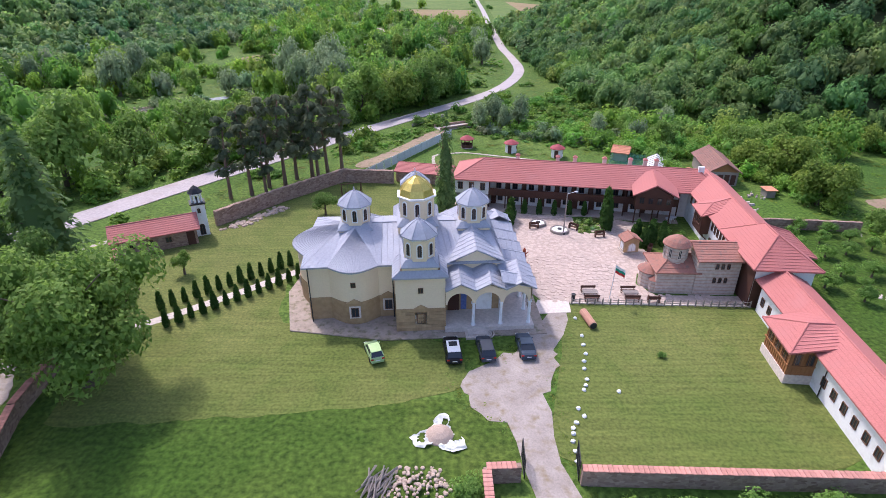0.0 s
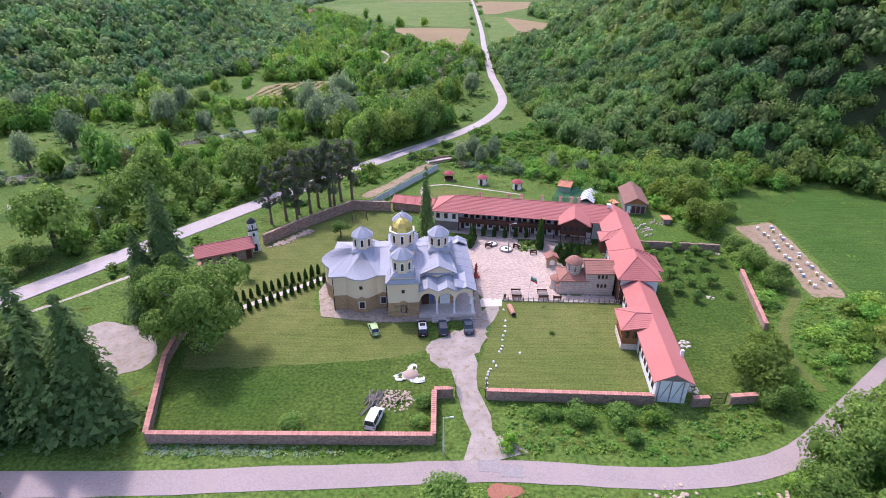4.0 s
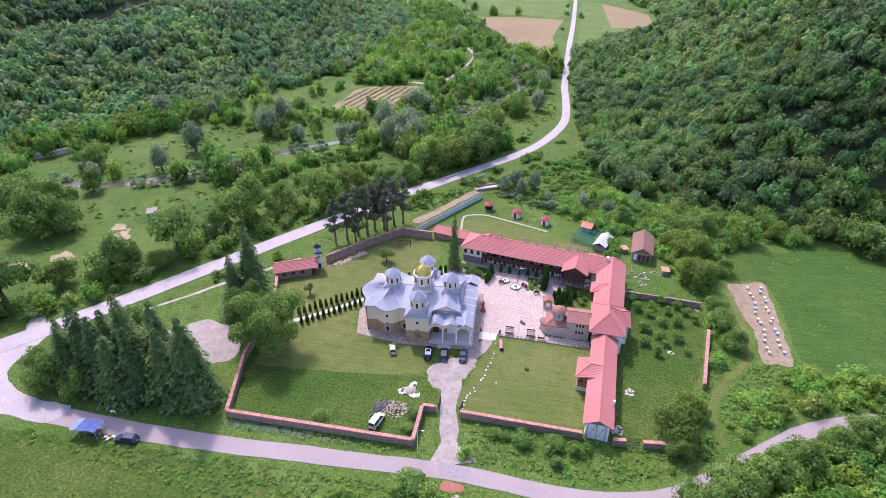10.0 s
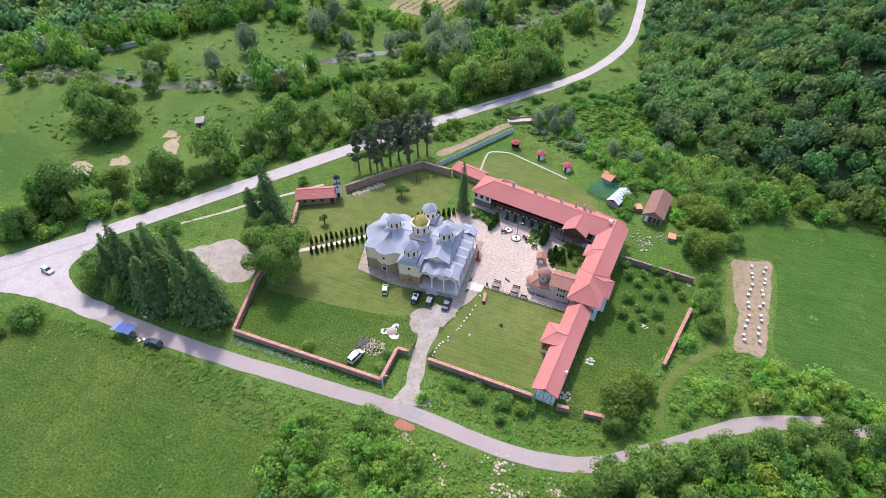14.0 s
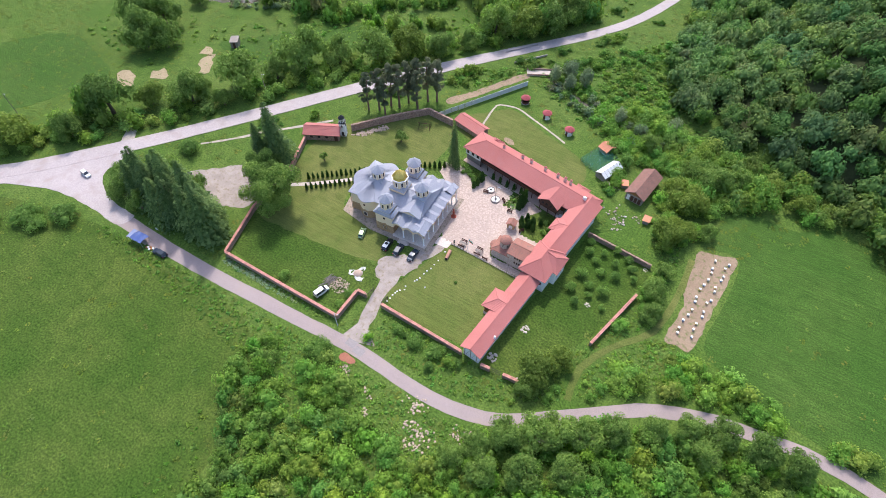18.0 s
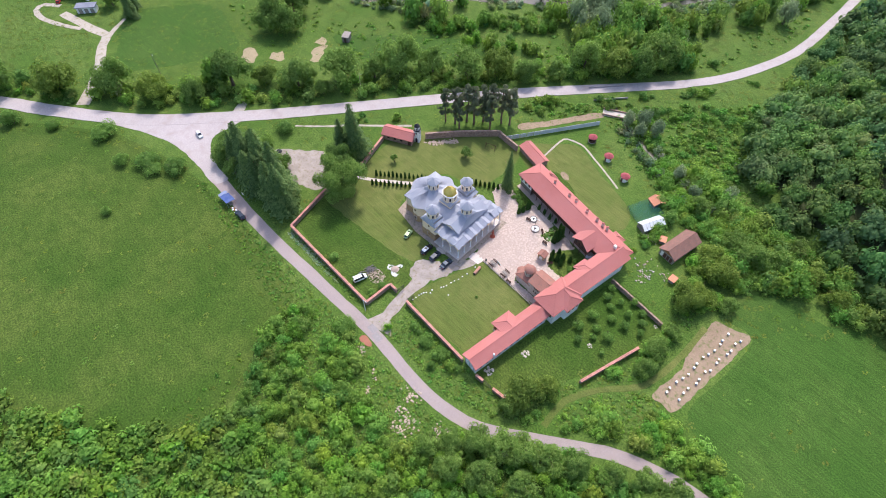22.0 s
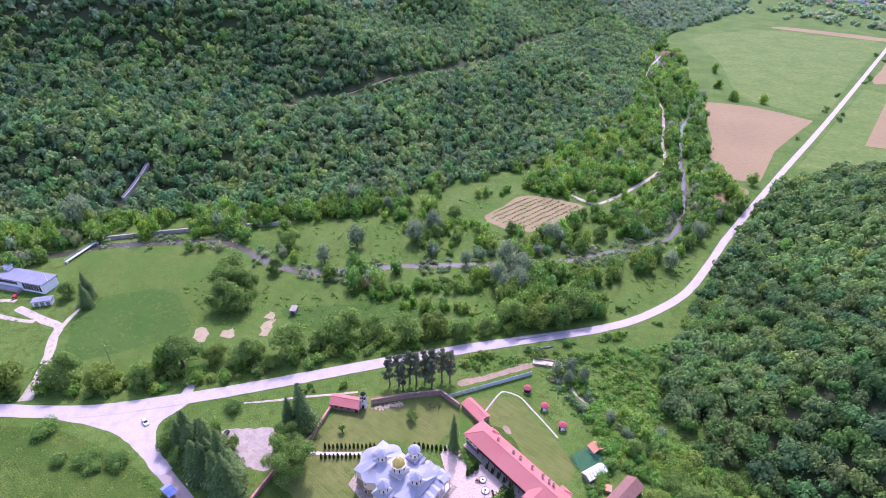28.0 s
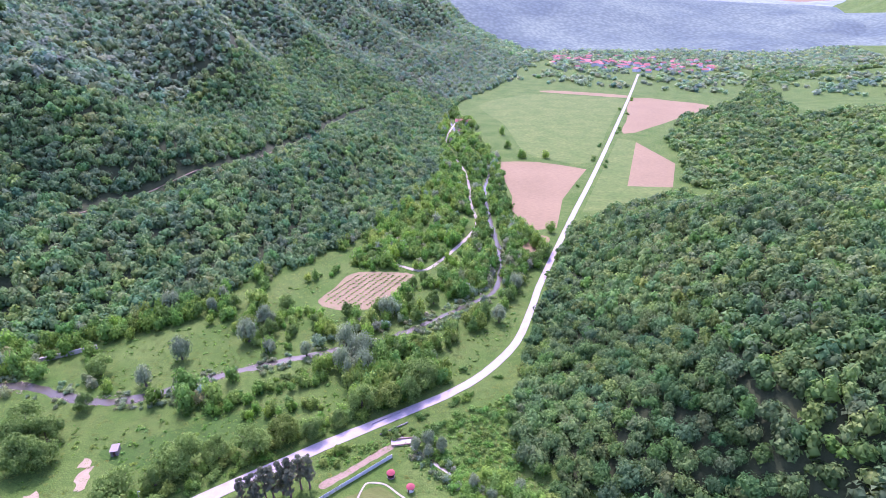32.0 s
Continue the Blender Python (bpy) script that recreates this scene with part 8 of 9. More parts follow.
scatter_mesh("flower_shrubs", [crown(140 + q, 4, 60, 0.2, 0.8) for q in range(3)], x[k], y[k], rng.uniform(0.3, 0.6, k.sum()), SILVER, "pale flowering shrubs in the bed", "shrubs", 44, ((0.9, 1.0, 0.6), (1.3, 1.3, 0.9)), 0.9)
# fallen log roller, white marker stones
lg = thing("roller_log", "short thick reddish log lying on the lawn", "log", pose(15.2, 48.2, 0.42, 0, 0, 10))
part("log", lathe([(0.0, -1.35), (0.4, -1.35), (0.43, -1.3), (0.42, 1.3), (0.38, 1.35), (0, 1.35)], 14), surface("stripped_log", (0.4, 0.2, 0.14), (0.5, 0.27, 0.2), 0.8, 6.0, 0.8, stretch=(1, 1, 0.2)), lg).matrix_basis = pose(0, 0, 0, 90, 0, 0)
part("end_band", lathe([(0.0, -1.4), (0.36, -1.4), (0.36, -1.34), (0, -1.34)], 14), BLACK, lg).matrix_basis = pose(0, 0, 0, -90, 0, 0)
stone_me = []
for q in range(3):
    bm = bmesh.new()
    bmesh.ops.create_icosphere(bm, subdivisions=2, radius=0.2)
    for v in bm.verts:
        v.co *= 1 + 0.35 * noise.noise(v.co * 6 + Vector((q * 5, 0, 0)))
        v.co.z *= 0.75
    m_ = mesh_of("marker_stone", bm)
    m_.materials.append(WHITE)
    stone_me.append(m_)
for k, (x, y) in enumerate(((14.0, 48.7), (14.0, 45.6), (13.8, 44.1), (13.7, 42.7), (13.3, 41.6), (13.1, 40.5), (13.0, 39.0), (12.7, 38.2), (12.4, 37.6), (11.4, 35.3), (11.7, 34.4), (10.9, 33.7), (10.5, 33.1), (10.4, 32.5), (10.2, 31.7), (10.2, 30.7), (10.1, 29.7), (15.4, 37.4))):
    o = new("marker_stone", stone_me[k % 3])
    o.matrix_basis = pose(x, y, 0.12, 0, 0, 77 * k)
    tagged(o, "white-painted stone edging the drive", "stone", "marker stones along the drive")
# stone circle set in the ground before the porch
st = thing("ground_mosaic", "round pattern of pale stones set in the ground", "paving", pose(4.4, 45.9, 0.14))
for k, r in enumerate((0.25, 0.5, 0.75)):
    part("stone_ring", lathe([(r + 0.07, 0), (r + 0.07, 0.05), (r - 0.05, 0.05), (r - 0.05, 0)], 22), PALESTONE, st)
# swings and frame on the north lawn
sw = thing("timber_frame_rack", "dark timber swing frame on the lawn", "frame", pose(-14.8, 84.2, 0, 0, 0, 20))
for x in (-1.6, 1.6):
    for s in (-1, 1):
        part("leg", rod((x, s * 0.8, 0), (x, 0, 2.0), 0.07, 5), DARKWOOD, sw)
part("crossbar", rod((-1.9, 0, 2.0), (1.9, 0, 2.0), 0.07, 5), DARKWOOD, sw)
for x in (-0.8, 0.6):
    part("swing_seat", box(x - 0.25, x + 0.25, -0.12, 0.12, 0.5, 0.55), DARKWOOD, sw)
    for s in (-0.2, 0.2):
        part("rope", rod((x + s, 0, 0.55), (x + s, 0, 2.0), 0.02, 4), BLACK, sw)
# rubble slope at the north wall
rk = bmesh.new()
rg = random.Random(8)
for k in range(120):
    s = rg.random()
    px, py = lerp(-32, -25.5, s) + rg.uniform(-0.9, 0.9) + 1.2, lerp(71.5, 79.5, s) + rg.uniform(-0.9, 0.9) - 0.6
    r = rg.uniform(0.15, 0.45)
    lathe([(0, -0.2), (r, 0), (r * 0.8, r * 0.5), (0, r * 0.7)], 5, rk, px, py, rg.uniform(0, 6))
o = part("stone_heap", rk, HEAPSTONE)
tagged(o, "loose pale stones heaped along the foot of the wall", "stones", kind="stuff")

# ---- vehicles ----
def paint(name, c, metal=0.3):
    m, t, b = nodes_of(name, 0.4, metal * 0.5, 0.25)
    n = noise_node(t, 3.0, 4)
    t.links.new(ramp(t, n, [(0.3, tuple(v * 0.92 for v in c)), (0.7, c)]), b.inputs["Base Color"])
    b.inputs["Coat Weight"].default_value = 0.15
    return m


CHROME = surface("bright_metal", (0.6, 0.6, 0.62), (0.7, 0.7, 0.72), 1.0, 6.0, 0.3, metal=0.9)
LIGHT, _t, _b = nodes_of("clear_lens", 0.1, 0, 0.6)
_b.inputs["Base Color"].default_value = (0.75, 0.75, 0.72, 1)
TAIL, _t, _b = nodes_of("red_lens", 0.15, 0, 0.6)
_b.inputs["Base Color"].default_value = (0.4, 0.02, 0.02, 1)
PLATE = surface("number_plate", (0.7, 0.7, 0.7), (0.78, 0.78, 0.78), 1.0, 6.0, 0.5)
wheel_tyre = mesh_of("tyre", lathe([(0.2, -0.1), (0.3, -0.11), (0.32, -0.06), (0.32, 0.06), (0.3, 0.11), (0.2, 0.1)], 18))
wheel_tyre.materials.append(RUBBER)
wheel_rim = mesh_of("rim", lathe([(0, -0.06), (0.21, -0.08), (0.21, 0.08), (0, 0.06)], 10))
wheel_rim.materials.append(CHROME)


def car(name, label, x, y, turn, colour, L=4.3, W=1.78, H=1.45, style="hatch", roof=None, category="car", group="parked cars"):
    """A car facing its own +y, standing on its four wheels."""
    t = thing(name, label, category, pose(x, y, 0.06, 0, 0, turn) @ Matrix.Scale(0.85, 4), group)
    h = L / 2
    w = W / 2
    prof = {
        "hatch": [(-h, 0.55), (-h + 0.05, 0.82), (-h + 0.25, 0.95), (-h + 0.45, 0.98), (0.9, 0.92), (h - 0.35, 0.78), (h - 0.05, 0.66), (h, 0.5)],
        "sedan": [(-h, 0.5), (-h + 0.03, 0.85), (-h + 0.3, 0.95), (-h + 0.85, 0.97), (0.9, 0.92), (h - 0.35, 0.78), (h - 0.05, 0.66), (h, 0.48)],
        "van": [(-h, 0.5), (-h + 0.02, 1.0), (-h + 0.1, 1.02), (-h + 0.4, 1.05), (1.0, 1.02), (h - 0.4, 0.9), (h - 0.06, 0.72), (h, 0.5)],
    }[style]
    bm = bmesh.new()
    rows = []
    for px, pz in prof:
        k = 1 - 0.12 * max(0, abs(px) / h - 0.6) / 0.4
        rows.append([bm.verts.new(p) for p in ((-w * 0.97 * k, px, 0.24), (-w * k, px, 0.5), (-w * 0.98 * k, px, pz - 0.08), (-w * 0.86 * k, px, pz), (w * 0.86 * k, px, pz), (w * 0.98 * k, px, pz - 0.08), (w * k, px, 0.5), (w * 0.97 * k, px, 0.24))])
    for a, b in zip(rows, rows[1:]):
        for i in range(8):
            bm.faces.new((a[i], a[(i + 1) % 8], b[(i + 1) % 8], b[i]))
    bm.faces.new(rows[0])
    bm.faces.new(rows[-1])
    bmesh.ops.recalc_face_normals(bm, faces=bm.faces)
    bmesh.ops.bevel(bm, geom=list(bm.edges), offset=0.025, segments=1, affect="EDGES")
    body = part("body", bm, colour, t)
    cab = {"hatch": [(-h + 0.12, 0.97), (-h + 0.55, H - 0.05), (0.2, H), (1.05, 0.93)], "sedan": [(-h + 0.75, 0.97), (-h + 1.35, H - 0.03), (0.2, H), (1.0, 0.93)], "van": [(-h + 0.04, 1.0), (-h + 0.14, H - 0.04), (0.5, H), (1.35, 0.98)]}[style]

    def cabin(grow, z_lo, z_hi):
        b = bmesh.new()
        rr = []
        for px, pz in cab:
            z = min(max(pz, z_lo), z_hi)
            s = (pz - 0.93) / (H - 0.93)
            ww = (w * 0.9 - 0.14 * s) + grow
            rr.append([b.verts.new((-ww, px, z)), b.verts.new((ww, px, z))])
        for a, c in zip(rr, rr[1:]):
            b.faces.new((a[0], a[1], c[1], c[0]))
        b.faces.new([r[0] for r in rr])
        b.faces.new([r[1] for r in rr][::-1])
        b.faces.new((rr[0][0], rr[0][1], rr[-1][1], rr[-1][0]))
        bmesh.ops.recalc_face_normals(b, faces=b.faces)
        return b
    part("window_band", cabin(0.0, 0.9, H - 0.03), GLASS, t, "dark tinted windows")
    rb = bmesh.new()
    ys = (cab[1][0] - 0.06, cab[2][0] + 0.1)
    ww = w * 0.9 - 0.12
    box(-ww, ww, ys[0], ys[1], H - 0.06, H + 0.02, rb, 0.02)
    r = part("roof", rb, roof or colour, t)
    if roof:
        part("sunroof", box(-ww * 0.65, ww * 0.65, ys[1] - 1.1, ys[1] - 0.25, H + 0.015, H + 0.035), GLASS, r)
    pb = bmesh.new()
    for s in (-1, 1):
        rod((s * (w * 0.88), cab[3][0], 0.95), (s * ww, cab[2][0] + 0.05, H - 0.02), 0.045, 4, pb)
        rod((s * (w * 0.88), cab[0][0] + 0.05, 0.97), (s * ww, cab[1][0] - 0.02, H - 0.02), 0.06, 4, pb)
        rod((s * (w * 0.9), -0.25, 0.95), (s * ww, -0.25, H - 0.02), 0.04, 4, pb)
    part("pillars", pb, colour, body)
    for sx in (-1, 1):
        for sy in (-h + 0.78, h - 0.85):
            m = pose(sx * (w - 0.1), sy, 0.32, 0, 90, 0)
            wh = part("wheel", wheel_tyre, None, t)
            wh.matrix_basis = m
            part("rim", wheel_rim, None, wh)
        part("headlight", box(sx * w * 0.72 - 0.18, sx * w * 0.72 + 0.18, h - 0.16, h - 0.02, 0.56, 0.68, bevel=0.02), LIGHT, t)
        part("tail_light", box(sx * w * 0.76 - 0.15, sx * w * 0.76 + 0.15, -h - 0.01, -h + 0.08, 0.66, 0.84, bevel=0.02), TAIL, t)
        part("mirror", box(sx * (w + 0.02) - 0.08, sx * (w + 0.02) + 0.08, 0.72, 0.86, 0.92, 1.04, bevel=0.02), colour, t)
    part("bumper", box(-w * 0.88, w * 0.88, -h - 0.05, -h + 0.1, 0.3, 0.52, bevel=0.03), colour, t)
    part("bumper", box(-w * 0.86, w * 0.86, h - 0.12, h + 0.04, 0.28, 0.48, bevel=0.03), colour, t)
    part("number_plate", box(-0.26, 0.26, -h - 0.07, -h - 0.04, 0.56, 0.67), PLATE, t)
    return t


car("parked_car", "small bright green hatchback parked on the grass", -6.6, 42.6, 20, paint("lime_green_paint", (0.4, 0.56, 0.27)), 3.7, 1.62, 1.45)
car("parked_car", "black estate car with a pale sunroof", 0.9, 42.9, 6, paint("black_paint", (0.02, 0.02, 0.024)), 4.6, 1.85, 1.55, "hatch", paint("white_paint", (0.8, 0.8, 0.8), 0))
car("parked_car", "dark grey hatchback parked before the porch", 4.1, 43.1, 6, paint("dark_grey_paint", (0.05, 0.06, 0.08)), 4.4, 1.78, 1.5)
car("parked_car", "dark blue saloon parked before the porch", 8.0, 43.5, 3, paint("dark_blue_paint", (0.04, 0.06, 0.09)), 4.5, 1.8, 1.45, "sedan")
car("parked_van", "white van parked beside a rubbish heap", -4.2, 23.7, -14, paint("van_white", (0.75, 0.77, 0.78), 0), 4.3, 1.8, 1.9, "van", category="van")
car("parked_car", "white car standing on the asphalt apron", -83.2, 19.7, -97, paint("car_white", (0.7, 0.7, 0.7), 0), 4.0, 1.68, 1.45)
car("parked_car", "dark car parked by the spruces", -58.5, 33.6, 40, paint("black_paint", (0.02, 0.02, 0.024)), 4.3, 1.75, 1.45)
car("parked_car", "red car at the white building", -193.2, 16.6, 60, paint("car_red", (0.5, 0.03, 0.03)), 4.2, 1.75, 1.45)
car("parked_car", "dark blue estate car parked beside the stall", -44.8, 11.7, 92, paint("deep_blue_paint", (0.02, 0.035, 0.06)), 4.6, 1.8, 1.6)
# market stall with a blue awning
BLUE = surface("blue_tarpaulin", (0.045, 0.085, 0.26), (0.075, 0.125, 0.33), 0.8, 4.0, 0.6)
PALEBLUE = surface("pale_tarpaulin", (0.19, 0.23, 0.38), (0.26, 0.3, 0.45), 0.8, 4.0, 0.6)
ms = thing("market_stall", "roadside stall under a blue awning", "stall", pose(-51.6, 12.0, 0, 0, 0, 2))
bm = bmesh.new()
for i in range(8):
    for j in range(5):
        q = [(-1.8 + 0.45 * (i + a), -1.4 + 0.56 * (j + b)) for a, b in ((0, 0), (1, 0), (1, 1), (0, 1))]
        bm.faces.new([bm.verts.new((px, py, 2.05 + 0.12 * math.sin(px * 2) + 0.1 * math.cos(py * 2.4) - 0.12 * py)) for px, py in q])
bmesh.ops.remove_doubles(bm, verts=bm.verts, dist=0.01)
part("awning", bm, BLUE, ms, "blue tarpaulin awning")
bm = bmesh.new()
for k in range(4):
    a, b = -3.4 + 0.4 * k, -3.4 + 0.4 * (k + 1)
    bm.faces.new([bm.verts.new(p) for p in ((a, -1.3, 1.9 - 0.1 * (3 - k)), (b, -1.3, 1.9 - 0.1 * (2 - k)), (b, 1.3, 2.0 - 0.1 * (2 - k)), (a, 1.3, 2.0 - 0.1 * (3 - k)))])
part("side_awning", bm, PALEBLUE, ms, "faded lighter blue awning")
for px in (-1.7, 1.7, -3.3):
    for py in (-1.25, 1.25):
        part("pole", rod((px, py, 0), (px, py, 1.95 if px > -3 else 1.55), 0.03, 5), METALGREY, ms)
part("counter", box(-1.5, 1.5, -0.6, 0.5, 0.7, 0.78), GREYWOOD, ms)
for px in (-1.4, 1.4):
    part("trestle", box(px - 0.05, px + 0.05, -0.5, 0.4, 0, 0.7), GREYWOOD, ms)
for k in range(6):
    o = part("crate", box(-0.3, 0.3, -0.2, 0.2, 0, 0.3, bevel=0.02), WHITE if k % 2 else WOOD)
    o.matrix_basis = pose(-49.2 + 0.33 * k, 11.3 + 0.3 * (k % 3), 0.02, 0, 0, 31 * k)
    tagged(o, "crate of goods standing beside the stall", "crate", "crates by the stall")
# sand heap on a torn plastic sheet
hp = thing("sand_heap", "sand heap on a crumpled pale plastic sheet", "heap", pose(-0.3, 32.4, 0.02))
part("sand", lathe([(1.15, 0.0), (1.1, 0.12), (0.8, 0.4), (0.4, 0.6), (0, 0.66)], 20), surface("sand", (0.4, 0.3, 0.24), (0.48, 0.37, 0.3), 0.8, 8.0, 0.95), hp, "pinkish-brown sand")
PLASTIC = surface("pale_plastic", (0.5, 0.52, 0.47), (0.68, 0.69, 0.64), 1.2, 3.0, 0.35, relief=0.6, dist=0.1)
bm = bmesh.new()
rows = []
for i in range(9):
    row = []
    for j in range(40):
        a = j * math.pi / 20
        edge = 1.5 + 0.75 * math.cos(3 * (a - 1.45)) + 0.6 * noise.noise(Vector((math.cos(a) * 1.6, math.sin(a) * 1.6, 3.0))) + 0.55 * noise.noise(Vector((math.cos(a) * 4.5, math.sin(a) * 4.5, 7.0)))
        r = 0.8 + max(0.1, edge - 0.6) * i / 8
        px, py = r * math.cos(a), r * math.sin(a) * 0.9
        row.append(bm.verts.new((px, py, 0.06 + 0.3 * abs(noise.noise(Vector((px * 2.6, py * 2.6, 1.5)))) * (1 if i else 0))))
    rows.append(row)
for p, q in zip(rows, rows[1:]):
    for j in range(40):
        if noise.noise(p[j].co * 1.3 + Vector((4, 1, 0))) < 0.22:
            bm.faces.new((p[j], p[(j + 1) % 40], q[(j + 1) % 40], q[j]))
bmesh.ops.delete(bm, geom=[v for v in bm.verts if not v.link_faces], context="VERTS")
part("plastic_sheet", bm, PLASTIC, hp, "crumpled torn plastic sheet")
# heaps of stones and boards beside the van
rk, bd = bmesh.new(), bmesh.new()
for k in range(210):
    a, r0 = rg.uniform(0, 6.28), 2.1 * math.sqrt(rg.random())
    px, py = -1.9 + r0 * 1.25 * math.cos(a), 27.4 + r0 * math.sin(a)
    r = rg.uniform(0.06, 0.2)
    z = max(0, 0.4 - 0.25 * r0)
    lathe([(0, z - 0.1), (r, z + 0.02), (r * 0.85, z + r * 0.7), (0, z + r)], 5, rk, px, py, rg.uniform(0, 6))
o = tagged(part("stone_heap", rk, HEAPSTONE), "heap of broken pinkish building stones", "stones", kind="stuff")
for k in range(34):
    px, py, a = -4.8 + rg.uniform(-0.8, 0.8), 27.6 + rg.uniform(-0.7, 0.7), rg.uniform(-0.5, 0.5) + 1.2
    z = 0.08 + 0.012 * k
    rod((px - math.cos(a), py - math.sin(a), z), (px + math.cos(a), py + math.sin(a), z + rg.uniform(-0.05, 0.1)), 0.06, 4, bd)
for px in (-5.6, -4.6):
    rod((px - 0.5, 24.6, 0.1), (px + 0.6, 26.4, 0.2), 0.16, 4, bd)
tagged(part("timber_heap", bd, GREYWOOD), "heap of old grey boards and poles", "timber", kind="stuff")
tree("bush", "tangled green bush at the gate wall", 1.9, 26.6, 1.6, CROWN_BUSH, TRUNK_BROAD, 0.02, 0.9, "bush")
tree("bush", "tangled green bush inside the wall", 1.6, 23.4, 1.4, CROWN_BUSH, TRUNK_BROAD, 0.02, 0.8, "bush")

# ---- garden houses, sheds, apiary and far buildings ----
GAZROOF = surface("dark_red_shingles", (0.3, 0.06, 0.07), (0.38, 0.09, 0.1), 0.8, 6.0, 0.8)
for k, (x, y) in enumerate(((4.95, 110.6), (13.6, 107.5), (22.2, 104.2))):
    g = thing("garden_house", "open garden pavilion with a dark red roof" if k == 0 else "tiny white octagonal garden house with dark red roof", "garden house", pose(x, y, -0.02, 0, 0, -20), "garden houses on the lawn")
    if k == 0:
        for q in range(8):
            a = q * math.pi / 4
            part("post", rod((1.15 * math.cos(a), 1.15 * math.sin(a), 0), (1.15 * math.cos(a), 1.15 * math.sin(a), 1.9), 0.06, 5), DARKWOOD, g)
        part("floor", lathe([(1.35, 0), (1.35, 0.15), (0, 0.15)], 8), GREYWOOD, g)
        part("parapet", lathe([(1.2, 0.15), (1.2, 0.8), (1.1, 0.8), (1.1, 0.15)], 8), DARKWOOD, g)
    else:
        part("wall", lathe([(1.15, 0), (1.15, 1.85), (0, 1.85)], 8, turn=math.pi / 8), WHITE, g)
        part("door", box(-0.35, 0.35, -1.1, -1.04, 0, 1.6), DARKWOOD, g)
        for a in (90, 180, 270):
            window(g, 1.07 * math.sin(radians(a)), -1.07 * math.cos(radians(a)), 0.8, 0.5, 0.6, a)
    part("roof", lathe([(1.55, 1.8), (1.5, 1.9), (0.8, 2.3), (0, 2.65)], 8, turn=math.pi / 8), GAZROOF, g, "dark red faceted roof")
# greenhouse
gh = thing("greenhouse", "small greenhouse with a whitish ribbed roof", "greenhouse", pose(38.0, 95.0, 0, 0, 0, -21))
FILM = surface("greenhouse_film", (0.6, 0.62, 0.64), (0.72, 0.73, 0.74), 0.8, 3.0, 0.35)
part("wall", box(-1.6, 1.6, -3.4, 3.4, 0, 1.5), GREYWOOD, gh)
bm = bmesh.new()
for s in (-1, 1):
    roof_plane(bm, (s * 1.8, -3.6, 1.5), (s * 1.8, 3.6, 1.5), (0, 3.6, 2.5), (0, -3.6, 2.5), 9, 0.0, 0.05)
part("roof", bm, FILM, gh)
for k in range(7):
    for s in (-1, 1):
        part("rafter", rod((s * 1.8, -3.6 + 1.2 * k, 1.53), (0, -3.6 + 1.2 * k, 2.53), 0.05, 4), GREYWOOD, gh)
# netted run and its orange hut
NET, _t, _b = nodes_of("green_net", 0.8)
_b.inputs["Base Color"].default_value = (0.025, 0.17, 0.13, 1)
_b.inputs["Alpha"].default_value = 0.2
nt = thing("netted_run", "poultry run under dark green netting", "enclosure", pose(34.6, 97.6, 0, 0, 0, -20))
part("net", box(-4.0, 2.8, -3.8, 4.2, 0.02, 1.5), NET, nt, "dark green net")
for px in (-3.8, -0.6, 2.6):
    for py in (-3.6, 0.2, 4.0):
        part("post", rod((px, py, 0), (px, py, 1.6), 0.05, 5), GREYWOOD, nt)
hu = thing("garden_hut", "small hut with an orange tiled roof", "shed", pose(34.2, 103.0, 0, 0, 0, -24))
part("wall", box(-1.3, 1.3, -1.4, 1.4, 0, 1.7), GREYWOOD, hu)
ORANGE = surface("orange_tile", (0.55, 0.22, 0.13), (0.63, 0.28, 0.17), 0.8, 6.0, 0.8)
gable_roof(hu, -1.4, 1.4, -1.6, 1.6, 1.7, 2.6, "x", material=ORANGE, over=0.3)
# barn
bn = thing("barn", "old barn with a faded brown tiled roof", "barn", pose(48.0, 93.6, 0, 0, 0, -8) @ Matrix.Diagonal((0.86, 0.88, 0.95, 1)))
part("wall", box(-2.7, 2.7, -5.8, 5.8, 0, 2.5), GREYWOOD, bn, "grey weathered boards")
gable_roof(bn, -2.8, 2.8, -5.9, 5.9, 2.5, 4.2, "y", 0.0, 0.0, surface("faded_brown_tile", (0.19, 0.1, 0.08), (0.3, 0.155, 0.125), 0.8, 6.0, 0.9, relief=0.4, grime=(0.15, 0.115, 0.1)), 0.4)
for y in (-5.72, 5.72):
    bm = bmesh.new()
    gable_wall(bm, (-2.65, y), (2.65, y), 2.5, 4.05, 0.15)
    part("gable", bm, WOOD, bn, "tan boarded gable")
for k in range(4):
    part("board_door", box(-2.2 + 1.2 * k, -1.3 + 1.2 * k, -5.86, -5.78, 0.2, 2.0), WHITE if k == 0 else DARKWOOD, bn)
for k, (x, y) in enumerate(((52.6, 83.8), (43.4, 92.9))):
    o = thing("lean_to", "tiny shed with a rusty orange roof", "shed", pose(x, y, 0, 0, 0, 20 * k), "rusty sheds")
    part("wall", box(-0.7, 0.7, -0.9, 0.9, 0, 1.2), GREYWOOD, o)
    part("roof", box(-0.95, 0.95, -1.15, 1.15, 1.2, 1.28), ORANGE, o)
rk = bmesh.new()
rg = random.Random(12)
